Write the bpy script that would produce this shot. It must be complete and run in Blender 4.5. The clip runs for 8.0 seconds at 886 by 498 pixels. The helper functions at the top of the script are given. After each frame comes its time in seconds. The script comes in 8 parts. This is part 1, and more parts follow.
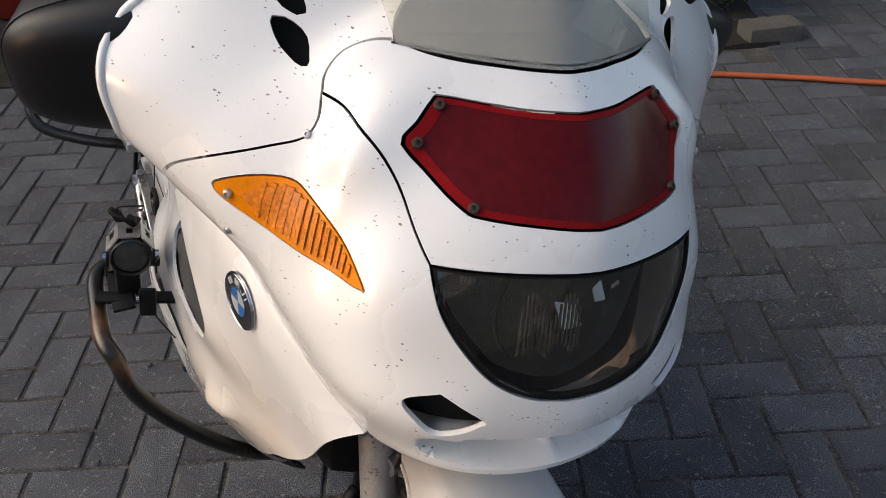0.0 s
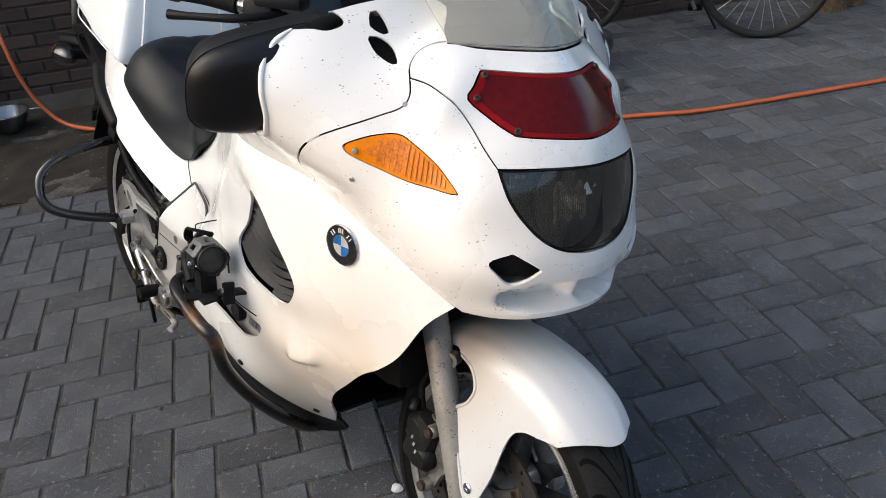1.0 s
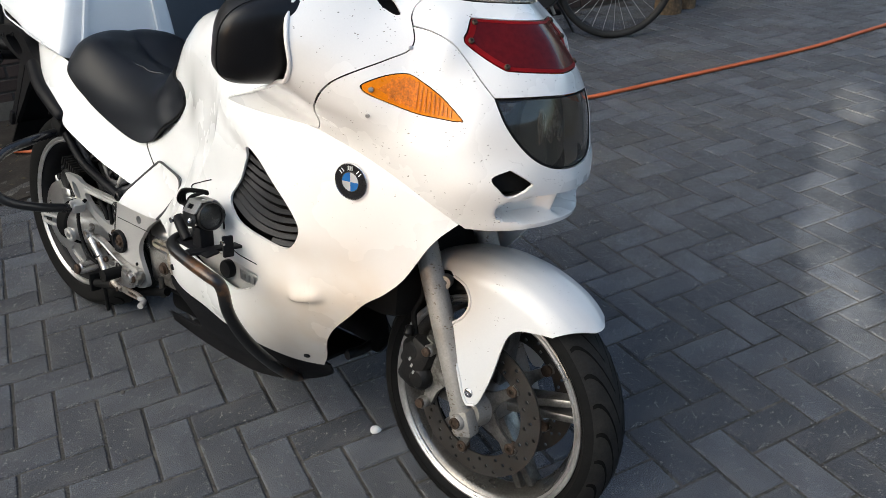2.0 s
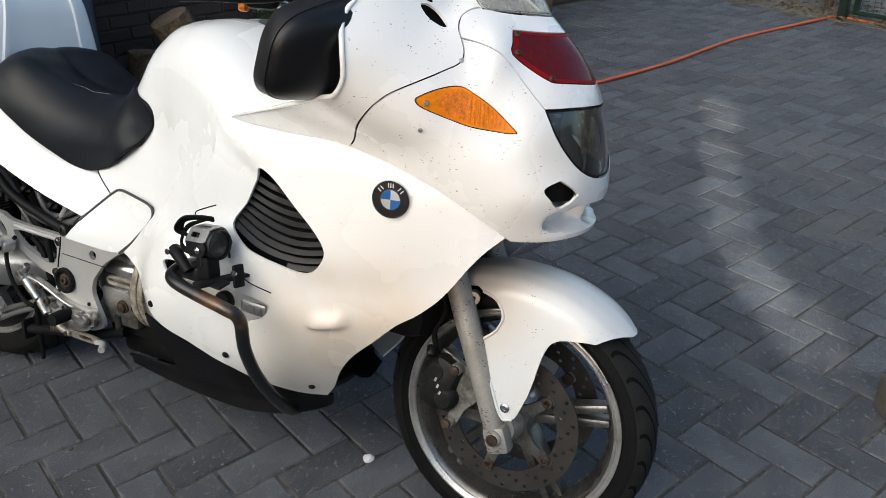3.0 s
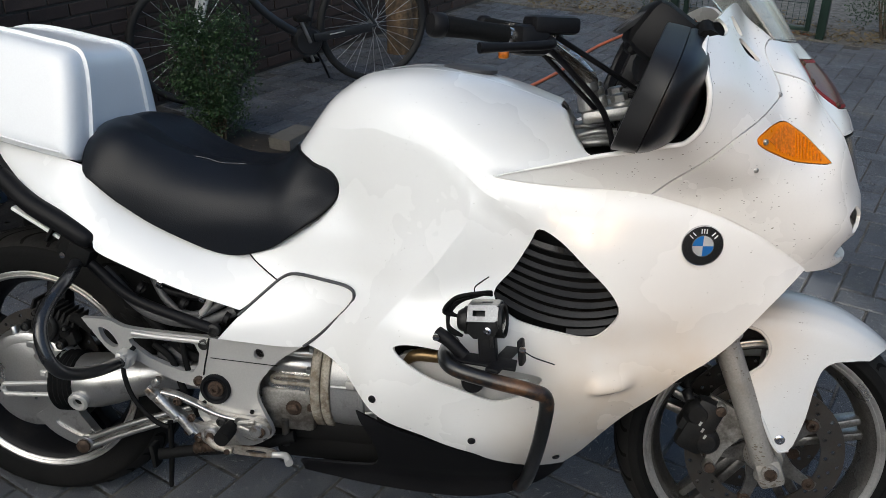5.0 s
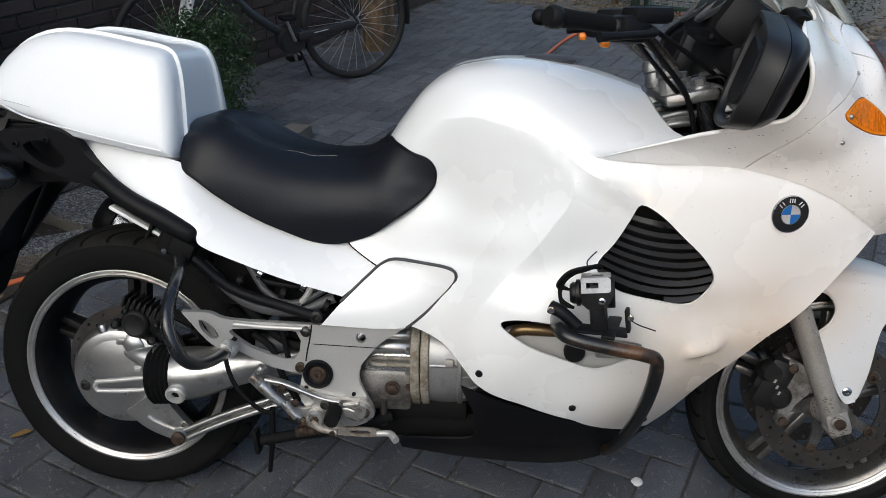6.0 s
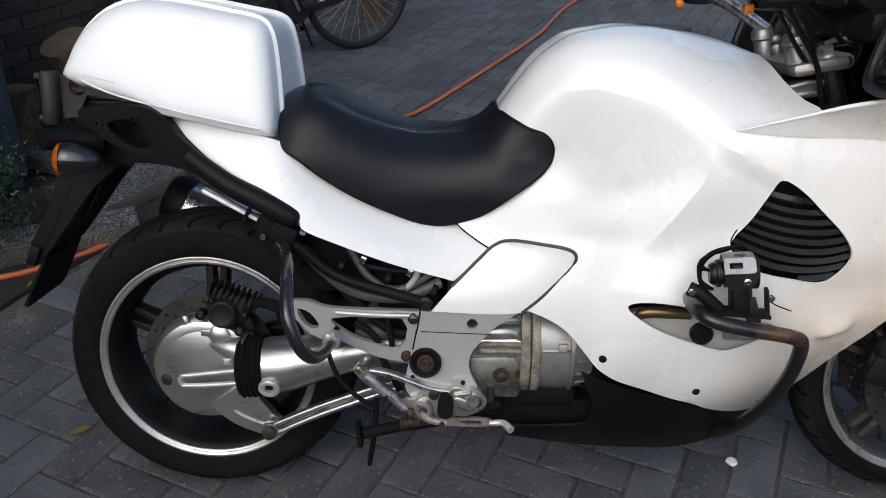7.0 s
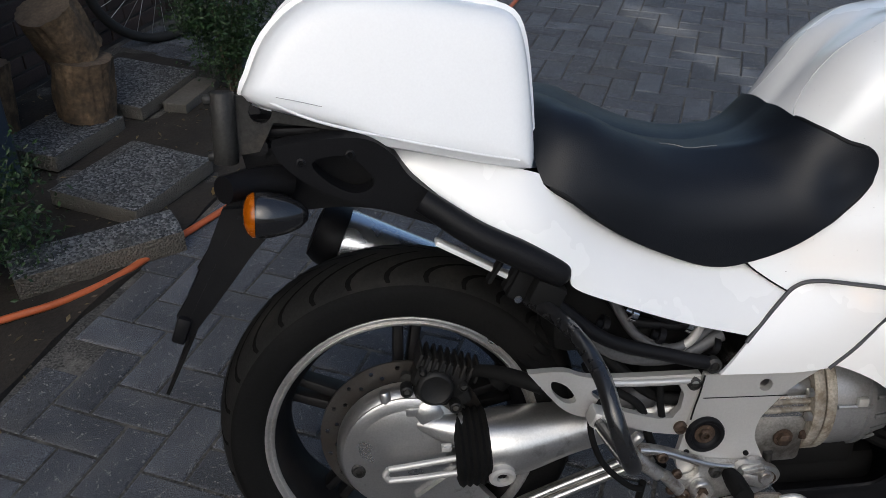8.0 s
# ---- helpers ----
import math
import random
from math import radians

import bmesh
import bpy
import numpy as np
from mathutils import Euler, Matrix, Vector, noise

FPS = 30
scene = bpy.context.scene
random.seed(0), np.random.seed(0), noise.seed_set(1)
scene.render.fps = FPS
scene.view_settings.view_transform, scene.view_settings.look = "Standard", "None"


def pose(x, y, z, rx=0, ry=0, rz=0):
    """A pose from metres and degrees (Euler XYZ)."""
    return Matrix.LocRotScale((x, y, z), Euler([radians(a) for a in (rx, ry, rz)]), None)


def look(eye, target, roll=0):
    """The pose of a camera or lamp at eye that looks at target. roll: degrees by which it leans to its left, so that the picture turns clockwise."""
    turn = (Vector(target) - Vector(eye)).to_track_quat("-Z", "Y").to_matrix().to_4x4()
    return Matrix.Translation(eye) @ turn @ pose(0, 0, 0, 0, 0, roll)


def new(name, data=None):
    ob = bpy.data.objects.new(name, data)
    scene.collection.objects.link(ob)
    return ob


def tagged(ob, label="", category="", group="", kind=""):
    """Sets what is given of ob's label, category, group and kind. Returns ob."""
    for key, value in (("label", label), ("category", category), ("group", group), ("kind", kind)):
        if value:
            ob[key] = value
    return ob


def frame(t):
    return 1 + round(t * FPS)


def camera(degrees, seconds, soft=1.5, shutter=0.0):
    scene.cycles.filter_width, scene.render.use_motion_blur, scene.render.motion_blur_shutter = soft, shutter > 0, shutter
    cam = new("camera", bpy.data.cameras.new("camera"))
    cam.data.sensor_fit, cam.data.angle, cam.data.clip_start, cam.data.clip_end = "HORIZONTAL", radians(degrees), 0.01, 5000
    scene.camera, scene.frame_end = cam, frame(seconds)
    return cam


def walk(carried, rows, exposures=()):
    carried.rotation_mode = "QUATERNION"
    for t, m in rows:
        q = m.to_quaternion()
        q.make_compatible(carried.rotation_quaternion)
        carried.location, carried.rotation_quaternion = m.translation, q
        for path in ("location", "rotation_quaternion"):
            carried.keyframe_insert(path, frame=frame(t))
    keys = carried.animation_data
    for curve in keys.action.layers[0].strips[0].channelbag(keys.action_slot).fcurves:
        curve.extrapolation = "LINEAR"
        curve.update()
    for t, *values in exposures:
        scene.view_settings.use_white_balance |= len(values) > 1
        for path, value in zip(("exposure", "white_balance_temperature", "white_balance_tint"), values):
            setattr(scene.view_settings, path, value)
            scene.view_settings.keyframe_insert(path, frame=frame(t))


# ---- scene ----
cam = camera(55.8, 8.0, 0.8)
# the first eye, the way it looks, and the length of the whole path
METRES, EYE, TILT, LEAN, TURN = 3.78, (2.129, -0.173, 1.397), -36.96, 2.65, 64.5
ROWS = [
    (0.0, 0.0, 0.0, 0.0, 0.0, 0.0, -0.0),
    (0.5, -0.0368, -0.0623, -0.037, -4.82, 3.1, 6.06),
    (1.0, -0.0882, -0.1047, -0.0659, -9.99, 6.73, 9.99),
    (1.5, -0.1263, -0.1308, -0.0948, -14.34, 7.11, 13.11),
    (3.0, -0.2645, -0.0793, -0.0711, -32.43, 3.98, 20.23),
    (3.5, -0.2801, -0.0347, -0.0403, -37.68, 1.81, 22.59),
    (4.0, -0.3284, 0.0058, -0.0141, -42.24, -0.36, 24.58),
    (4.5, -0.3833, 0.0432, 0.0173, -46.73, -1.74, 26.26),
    (5.0, -0.4037, 0.085, 0.0503, -49.75, -2.26, 28.34),
    (6.5, -0.4936, 0.1501, 0.1008, -56.64, -6.41, 30.88),
    (7.0, -0.4855, 0.198, 0.1283, -58.13, -8.65, 31.21),
    (7.5, -0.4701, 0.2685, 0.1763, -60.64, -12.28, 31.78),
    (8.0, -0.4484, 0.3524, 0.2383, -66.46, -17.66, 32.86),
]
walk(cam, [(t, pose(*EYE, TILT, LEAN, TURN) @ pose(METRES * x, METRES * y, METRES * z, 90 + pitch, roll, yaw)) for t, x, y, z, yaw, pitch, roll in ROWS],
     [(0, 0.42, 7000, 10), (0.5, 0.62, 6950, 9), (1.3, 0.76, 6620, 5), (3.0, 0.56, 6380, 3), (4.0, 0.31, 6180, 1), (5, 0.19, 6200, 4), (6.5, 0.20, 6080, 5), (8, 0.10, 6120, 7)])

# ---- world and light ----
world = bpy.data.worlds.new("sky")
world.use_nodes = True
scene.world = world
wn = world.node_tree
sky = wn.nodes.new("ShaderNodeTexSky")
sky.sky_type, sky.sun_disc, sky.sun_elevation, sky.sun_rotation = "NISHITA", False, radians(42), radians(200)
sky.air_density, sky.dust_density, sky.ozone_density = 1.0, 3.0, 1.0
wn.links.new(sky.outputs[0], wn.nodes["Background"].inputs[0])
wn.nodes["Background"].inputs[1].default_value = 0.15
sun = new("sun", bpy.data.lights.new("sun", "SUN"))
sun.data.energy, sun.data.angle, sun.data.color = 1.08, radians(80), (1.0, 0.93, 0.83)
sun.matrix_world = look((-1.1, -3.3, 2.65), (0, 0, 0))


def added_spot(name, watts, colour, target, cone, soft, size, eye=(3.72, -3.80, 1.65)):
    """A spot lamp added in place of low sun off windows; no window is built."""
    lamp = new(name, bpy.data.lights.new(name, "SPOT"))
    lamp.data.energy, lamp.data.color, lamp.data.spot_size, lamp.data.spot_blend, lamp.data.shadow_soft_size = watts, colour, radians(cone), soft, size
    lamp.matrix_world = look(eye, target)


# added lamps: warm light on nose and frame cover, streak and fill on the paving
added_spot("warm_glow_lamp", 400, (1.0, 0.62, 0.36), (1.46, -0.1, 0.84), 8.5, 1.0, 0.12, (1.99, -6.80, 1.50))
added_spot("warm_glow_lamp", 150, (1.0, 0.60, 0.30), (0.66, -0.15, 0.50), 4.5, 0.9, 0.3, (1.99, -6.80, 1.50))
# wide weak fill lamp, only there to brighten the paving
added_spot("paving_fill_lamp", 55, (1.0, 0.95, 0.90), (2.1, 1.5, 0), 20, 1.0, 0.3)
for lamp_no, (spot_at, watts, cone) in enumerate((((2.06, 1.10, 0), 1500, 2.6), ((1.90, 1.34, 0), 1700, 2.3), ((1.77, 1.62, 0), 1700, 2.1), ((1.67, 1.98, 0), 1800, 2.0), ((1.57, 2.42, 0), 2500, 1.9), ((1.47, 3.0, 0), 3000, 1.9))):
    added_spot("streak_lamp", watts, (1.0, 0.93, 0.86), spot_at, cone, 0.8, 0.02, (3.72 - 0.02 * lamp_no, -3.80, 3.0))

# ---- materials ----
def node(nt, kind, **values):
    n = nt.nodes.new(kind)
    for key, value in values.items():
        n.inputs[key.replace("_", " ")].default_value = value
    return n


def material(name, colour, rough=0.5, metal=0.0, coat=0.0, vary=0.12, scale=6.0, fine=120.0, bump=0.05, stain=None, stain_at=(0.62, 0.75), stain_scale=3.0, per_piece=0.0, spec=0.5, grain=0.7, relief=0.002, speckle=None, speckle_scale=60.0, speckle_at=0.1, stain_detail=6.0, dirt_and_glow=None, coat_rough=0.06):
    """A surface: its colour varied at two scales, fine relief, stains of another colour, specks."""
    m = bpy.data.materials.new(name)
    m.use_nodes = True
    nt = m.node_tree
    b = nt.nodes["Principled BSDF"]
    co = nt.nodes.new("ShaderNodeTexCoord").outputs["Object"]
    big = node(nt, "ShaderNodeTexNoise", Scale=scale, Detail=4.0)
    small = node(nt, "ShaderNodeTexNoise", Scale=fine, Detail=3.0)
    for n in (big, small):
        nt.links.new(co, n.inputs["Vector"])
    ramp = nt.nodes.new("ShaderNodeMapRange")
    ramp.inputs["From Min"].default_value, ramp.inputs["From Max"].default_value = 0.3, 0.7
    ramp.inputs["To Min"].default_value, ramp.inputs["To Max"].default_value = 1 - vary, 1 + vary
    nt.links.new(big.outputs["Fac"], ramp.inputs["Value"])
    ramp2 = nt.nodes.new("ShaderNodeMapRange")
    ramp2.inputs["From Min"].default_value, ramp2.inputs["From Max"].default_value = 0.3, 0.7
    ramp2.inputs["To Min"].default_value, ramp2.inputs["To Max"].default_value = 1 - vary * grain, 1 + vary * grain
    nt.links.new(small.outputs["Fac"], ramp2.inputs["Value"])
    mul = nt.nodes.new("ShaderNodeMath")
    mul.operation = "MULTIPLY"
    nt.links.new(ramp.outputs[0], mul.inputs[0])
    nt.links.new(ramp2.outputs[0], mul.inputs[1])
    factor = mul.outputs[0]
    if per_piece:
        info = nt.nodes.new("ShaderNodeObjectInfo")
        geo = nt.nodes.new("ShaderNodeNewGeometry")
        add = nt.nodes.new("ShaderNodeMath")
        add.operation = "ADD"
        nt.links.new(info.outputs["Random"], add.inputs[0])
        nt.links.new(geo.outputs["Random Per Island"], add.inputs[1])
        fr = nt.nodes.new("ShaderNodeMath")
        fr.operation = "FRACT"
        nt.links.new(add.outputs[0], fr.inputs[0])
        pr = nt.nodes.new("ShaderNodeMapRange")
        pr.inputs["To Min"].default_value, pr.inputs["To Max"].default_value = 1 - per_piece, 1 + per_piece
        nt.links.new(fr.outputs[0], pr.inputs["Value"])
        mul2 = nt.nodes.new("ShaderNodeMath")
        mul2.operation = "MULTIPLY"
        nt.links.new(factor, mul2.inputs[0])
        nt.links.new(pr.outputs[0], mul2.inputs[1])
        factor = mul2.outputs[0]
    tone = nt.nodes.new("ShaderNodeVectorMath")
    tone.operation = "SCALE"
    tone.inputs[0].default_value = colour
    nt.links.new(factor, tone.inputs["Scale"])
    out = tone.outputs[0]

    def blend(fac, other):
        mix = nt.nodes.new("ShaderNodeMix")
        mix.data_type = "RGBA"
        nt.links.new(fac, mix.inputs["Factor"])
        nt.links.new(out, mix.inputs["A"])
        mix.inputs["B"].default_value = (*other, 1)
        return mix.outputs["Result"]

    if stain:
        sn = node(nt, "ShaderNodeTexNoise", Scale=stain_scale, Detail=stain_detail, Roughness=0.65)
        nt.links.new(co, sn.inputs["Vector"])
        sr = nt.nodes.new("ShaderNodeMapRange")
        sr.inputs["From Min"].default_value, sr.inputs["From Max"].default_value = stain_at
        sr.inputs["To Max"].default_value = 0.8
        nt.links.new(sn.outputs["Fac"], sr.inputs["Value"])
        out = blend(sr.outputs[0], stain)
    if dirt_and_glow:
        # tan for road dirt and warm light round a place: centre, reach, colour
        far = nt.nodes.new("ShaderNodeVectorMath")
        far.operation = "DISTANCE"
        far.inputs[1].default_value = dirt_and_glow[0]
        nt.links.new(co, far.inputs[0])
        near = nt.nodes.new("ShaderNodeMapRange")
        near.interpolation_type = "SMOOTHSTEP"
        near.inputs["From Min"].default_value, near.inputs["From Max"].default_value = dirt_and_glow[1], dirt_and_glow[1] * 0.25
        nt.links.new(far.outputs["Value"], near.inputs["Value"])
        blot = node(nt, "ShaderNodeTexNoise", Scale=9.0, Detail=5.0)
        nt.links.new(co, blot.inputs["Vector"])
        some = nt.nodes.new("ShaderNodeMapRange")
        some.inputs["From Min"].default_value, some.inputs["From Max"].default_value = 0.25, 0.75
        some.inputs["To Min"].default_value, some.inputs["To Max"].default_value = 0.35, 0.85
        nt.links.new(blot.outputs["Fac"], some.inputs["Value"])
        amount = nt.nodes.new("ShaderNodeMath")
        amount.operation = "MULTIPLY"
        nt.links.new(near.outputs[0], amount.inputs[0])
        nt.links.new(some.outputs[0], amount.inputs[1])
        out = blend(amount.outputs[0], dirt_and_glow[2])
    if speckle:
        vo = node(nt, "ShaderNodeTexVoronoi", Scale=speckle_scale)
        fit = nt.nodes.new("ShaderNodeMapping")
        fit.inputs["Scale"].default_value, fit.inputs["Rotation"].default_value = (0.42, 0.55, 1.0), (0.2, 0.5, 0.3)
        wob = node(nt, "ShaderNodeTexNoise", Scale=speckle_scale * 1.5)
        nt.links.new(co, wob.inputs["Vector"])
        push = nt.nodes.new("ShaderNodeVectorMath")
        push.operation = "MULTIPLY_ADD"
        push.inputs[1].default_value = (0.5 / speckle_scale,) * 3
        nt.links.new(wob.outputs["Color"], push.inputs[0])
        nt.links.new(co, push.inputs[2])
        nt.links.new(push.outputs[0], fit.inputs["Vector"])
        nt.links.new(fit.outputs[0], vo.inputs["Vector"])
        mask = node(nt, "ShaderNodeTexNoise", Scale=speckle_scale * 0.16, Detail=2.0)
        nt.links.new(co, mask.inputs["Vector"])
        lim = nt.nodes.new("ShaderNodeMapRange")
        lim.inputs["From Min"].default_value, lim.inputs["From Max"].default_value = 0.42, 0.72
        lim.inputs["To Max"].default_value = speckle_at
        nt.links.new(mask.outputs["Fac"], lim.inputs["Value"])
        less = nt.nodes.new("ShaderNodeMath")
        less.operation = "LESS_THAN"
        nt.links.new(vo.outputs["Distance"], less.inputs[0])
        nt.links.new(lim.outputs[0], less.inputs[1])
        soft = nt.nodes.new("ShaderNodeMath")
        soft.operation = "MULTIPLY"
        soft.inputs[1].default_value = 0.8
        nt.links.new(less.outputs[0], soft.inputs[0])
        out = blend(soft.outputs[0], speckle)
    nt.links.new(out, b.inputs["Base Color"])
    rr = nt.nodes.new("ShaderNodeMapRange")
    rr.inputs["To Min"].default_value, rr.inputs["To Max"].default_value = max(rough - 0.08, 0.02), min(rough + 0.12, 1)
    nt.links.new(big.outputs["Fac"], rr.inputs["Value"])
    nt.links.new(rr.outputs[0], b.inputs["Roughness"])
    b.inputs["Metallic"].default_value = metal
    b.inputs["Specular IOR Level"].default_value = spec
    b.inputs["Coat Weight"].default_value = coat
    b.inputs["Coat Roughness"].default_value = coat_rough
    if bump:
        bp = nt.nodes.new("ShaderNodeBump")
        bp.inputs["Strength"].default_value, bp.inputs["Distance"].default_value = min(bump, 1), relief
        nt.links.new(small.outputs["Fac"], bp.inputs["Height"])
        nt.links.new(bp.outputs[0], b.inputs["Normal"])
    return m


def glass(name, colour, rough=0.03, ior=1.45, mix=0.0, coat=0.0):
    """Clear or tinted plastic or glass."""
    m = bpy.data.materials.new(name)
    m.use_nodes = True
    b = m.node_tree.nodes["Principled BSDF"]
    b.inputs["Base Color"].default_value = (*colour, 1)
    b.inputs["Roughness"].default_value, b.inputs["IOR"].default_value = rough, ior
    b.inputs["Transmission Weight"].default_value = 1 - mix
    b.inputs["Coat Weight"].default_value, b.inputs["Coat Roughness"].default_value = coat, 0.02
    return m


WHITE = material("white_paint", (0.83, 0.83, 0.82), 0.25, 0, 1.0, 0.003, 5, 300, 0.0, stain=(0.827, 0.824, 0.811), stain_at=(0.35, 0.95), stain_scale=2.2, stain_detail=1.0, coat_rough=0.2)
# tan round the prow: road dirt, and warm light put into the colour
WHITE_FLANK = material("dirt_and_glow_white_paint", (0.83, 0.83, 0.82), 0.25, 0, 1.0, 0.003, 5, 300, 0.0, stain=(0.827, 0.824, 0.811), stain_at=(0.35, 0.95), stain_scale=2.2, stain_detail=1.0, speckle=(0.12, 0.09, 0.06), speckle_scale=200, speckle_at=0.11, dirt_and_glow=((1.30, -0.22, 0.38), 0.36, (0.70, 0.55, 0.39)), coat_rough=0.2)
# the nose's broad tan stain: dust, and warm light put into the colour
WHITE_NOSE = material("bug_spotted_white_paint", (0.83, 0.83, 0.82), 0.25, 0, 1.0, 0.015, 5, 300, 0.0, stain=(0.79, 0.75, 0.68), stain_at=(0.40, 1.0), stain_scale=2.6, stain_detail=1.5, speckle=(0.06, 0.045, 0.03), speckle_scale=230, speckle_at=0.22, coat_rough=0.2)
# the fender's shade, and warm light by the fork, put into its white
WHITE_FENDER = material("shade_greyed_fender_paint", (0.60, 0.605, 0.61), 0.30, 0, 0.4, 0.02, 5, 300, 0.0, stain=(0.60, 0.55, 0.48), stain_at=(0.55, 0.9), stain_scale=5, stain_detail=2.0, speckle=(0.10, 0.08, 0.06), speckle_scale=200, speckle_at=0.15, dirt_and_glow=((1.44, -0.08, 0.56), 0.20, (0.52, 0.42, 0.31)), coat_rough=0.2)
WHITE_CASE = material("white_case_plastic", (0.80, 0.81, 0.82), 0.35, 0, 0.5, 0.02, 5, 300, 0.02, stain=(0.55, 0.55, 0.55), stain_at=(0.70, 0.95), stain_scale=9.0)
BLACK = material("black_plastic", (0.007, 0.007, 0.008), 0.48, 0, 0, 0.25, 8, 400, 0.15, stain=(0.028, 0.026, 0.024), stain_at=(0.55, 0.95), spec=0.16)
SLAT = material("dusty_black_slat", (0.020, 0.020, 0.021), 0.45, 0, 0, 0.3, 12, 300, 0.15, stain=(0.04, 0.038, 0.035), stain_at=(0.5, 0.8), stain_scale=14, spec=0.3)
BLACK_IN = material("dark_inside", (0.006, 0.006, 0.006), 0.7, 0, 0, 0.2, 8, 200, 0.1, spec=0.15)
GLOSS_BLACK = material("gloss_black", (0.012, 0.012, 0.013), 0.22, 0, 0.6, 0.2, 8, 200, 0.0)
MIRROR_BLACK = material("mirror_cover_black", (0.006, 0.006, 0.007), 0.36, 0, 0, 0.2, 6, 600, 0.08, stain=(0.03, 0.027, 0.024), stain_at=(0.6, 0.95), spec=0.35)
MIRROR_FRAME = material("mirror_frame_black", (0.014, 0.014, 0.015), 0.4, 0, 0, 0.2, 6, 600, 0.05, stain=(0.03, 0.028, 0.025), stain_at=(0.6, 0.95), spec=0.28)
GEAR = material("grimy_cast_aluminium", (0.30, 0.29, 0.27), 0.36, 0.65, 0, 0.25, 9, 260, 0.25, stain=(0.055, 0.045, 0.034), stain_at=(0.42, 0.60), stain_scale=15)
WORN_CASE = material("bright_worn_casting", (0.62, 0.61, 0.59), 0.14, 0.95, 0, 0.15, 8, 260, 0.1, stain=(0.16, 0.10, 0.05), stain_at=(0.54, 0.72), stain_scale=14)
FLANGE = material("dirt_caked_flange", (0.34, 0.31, 0.26), 0.6, 0.3, 0, 0.35, 14, 200, 0.5, stain=(0.12, 0.085, 0.05), stain_at=(0.46, 0.62), stain_scale=30)
PEDAL = material("stained_pedal_metal", (0.36, 0.33, 0.29), 0.45, 0.5, 0, 0.3, 20, 300, 0.1, stain=(0.13, 0.07, 0.035), stain_at=(0.45, 0.6), stain_scale=30)
LEATHER = material("black_seat_vinyl", (0.007, 0.0085, 0.012), 0.40, 0, 0, 0.2, 5, 500, 0.25, stain=(0.018, 0.0175, 0.017), stain_at=(0.45, 0.9), stain_scale=2.0, spec=0.26)
RUBBER = material("tyre_rubber", (0.005, 0.005, 0.005), 0.75, 0, 0, 0.25, 10, 220, 0.3, stain=(0.014, 0.013, 0.012), stain_at=(0.5, 0.85), stain_scale=5, spec=0.15)
TREAD = material("dusty_tread_rubber", (0.013, 0.0127, 0.0123), 0.75, 0, 0, 0.3, 14, 220, 0.3, stain=(0.035, 0.032, 0.028), stain_at=(0.5, 0.8), stain_scale=9, spec=0.2)
GROOVE = material("tyre_groove", (0.004, 0.004, 0.004), 0.95, 0, 0, 0.1, 10, 200, 0.0, spec=0.1)
SILVER = material("cast_aluminium", (0.49, 0.485, 0.475), 0.28, 0.9, 0, 0.10, 9, 300, 0.12, stain=(0.10, 0.075, 0.05), stain_at=(0.60, 0.80), stain_scale=20)
SATIN = material("silver_painted_plate", (0.54, 0.53, 0.51), 0.33, 0.45, 0, 0.05, 6, 300, 0.05, stain=(0.34, 0.30, 0.26), stain_at=(0.62, 0.9), stain_scale=7)
FORK = material("speckled_grey_fork", (0.30, 0.285, 0.265), 0.5, 0.3, 0, 0.15, 12, 250, 0.25, stain=(0.22, 0.19, 0.16), stain_at=(0.5, 0.8), stain_scale=25, speckle=(0.12, 0.09, 0.06), speckle_scale=220, speckle_at=0.5)
RIM = material("worn_silver_rim", (0.50, 0.49, 0.475), 0.28, 0.8, 0, 0.15, 9, 250, 0.1, stain=(0.2, 0.17, 0.13), stain_at=(0.5, 0.8), stain_scale=14)
RIM_DARK = material("grimy_rim_barrel", (0.05, 0.047, 0.043), 0.45, 0.4, 0, 0.3, 9, 250, 0.1, stain=(0.03, 0.026, 0.022), stain_at=(0.45, 0.7), stain_scale=9)
STAINED = material("oil_stained_casting", (0.47, 0.46, 0.44), 0.30, 0.8, 0, 0.2, 14, 300, 0.15, stain=(0.11, 0.065, 0.032), stain_at=(0.50, 0.66), stain_scale=30)
BELL = material("blue_grey_casting", (0.33, 0.335, 0.34), 0.33, 0.6, 0, 0.12, 9, 300, 0.15, stain=(0.12, 0.10, 0.08), stain_at=(0.52, 0.8), stain_scale=16)
BARREL = material("brushed_rim_barrel", (0.20, 0.193, 0.182), 0.27, 0.85, 0, 0.3, 9, 250, 0.1, stain=(0.055, 0.046, 0.037), stain_at=(0.45, 0.7), stain_scale=9)
RACK = material("dull_steel_bracket", (0.035, 0.034, 0.032), 0.5, 0.2, 0, 0.4, 12, 200, 0.3, stain=(0.085, 0.07, 0.055), stain_at=(0.55, 0.8), stain_scale=16, spec=0.3)
RIM_BLACK = material("black_rim", (0.006, 0.006, 0.007), 0.5, 0.0, 0.0, 0.3, 9, 250, 0.1, stain=(0.028, 0.025, 0.021), stain_at=(0.5, 0.85), stain_scale=10, spec=0.2)
DISC = material("brake_disc_steel", (0.050, 0.047, 0.044), 0.4, 0.5, 0, 0.2, 15, 300, 0.1, stain=(0.055, 0.041, 0.030), stain_at=(0.42, 0.8), stain_scale=20)
CALIPER = material("dark_caliper", (0.009, 0.009, 0.009), 0.5, 0.1, 0, 0.3, 15, 250, 0.25, stain=(0.034, 0.029, 0.024), stain_at=(0.5, 0.8), stain_scale=18, spec=0.3)
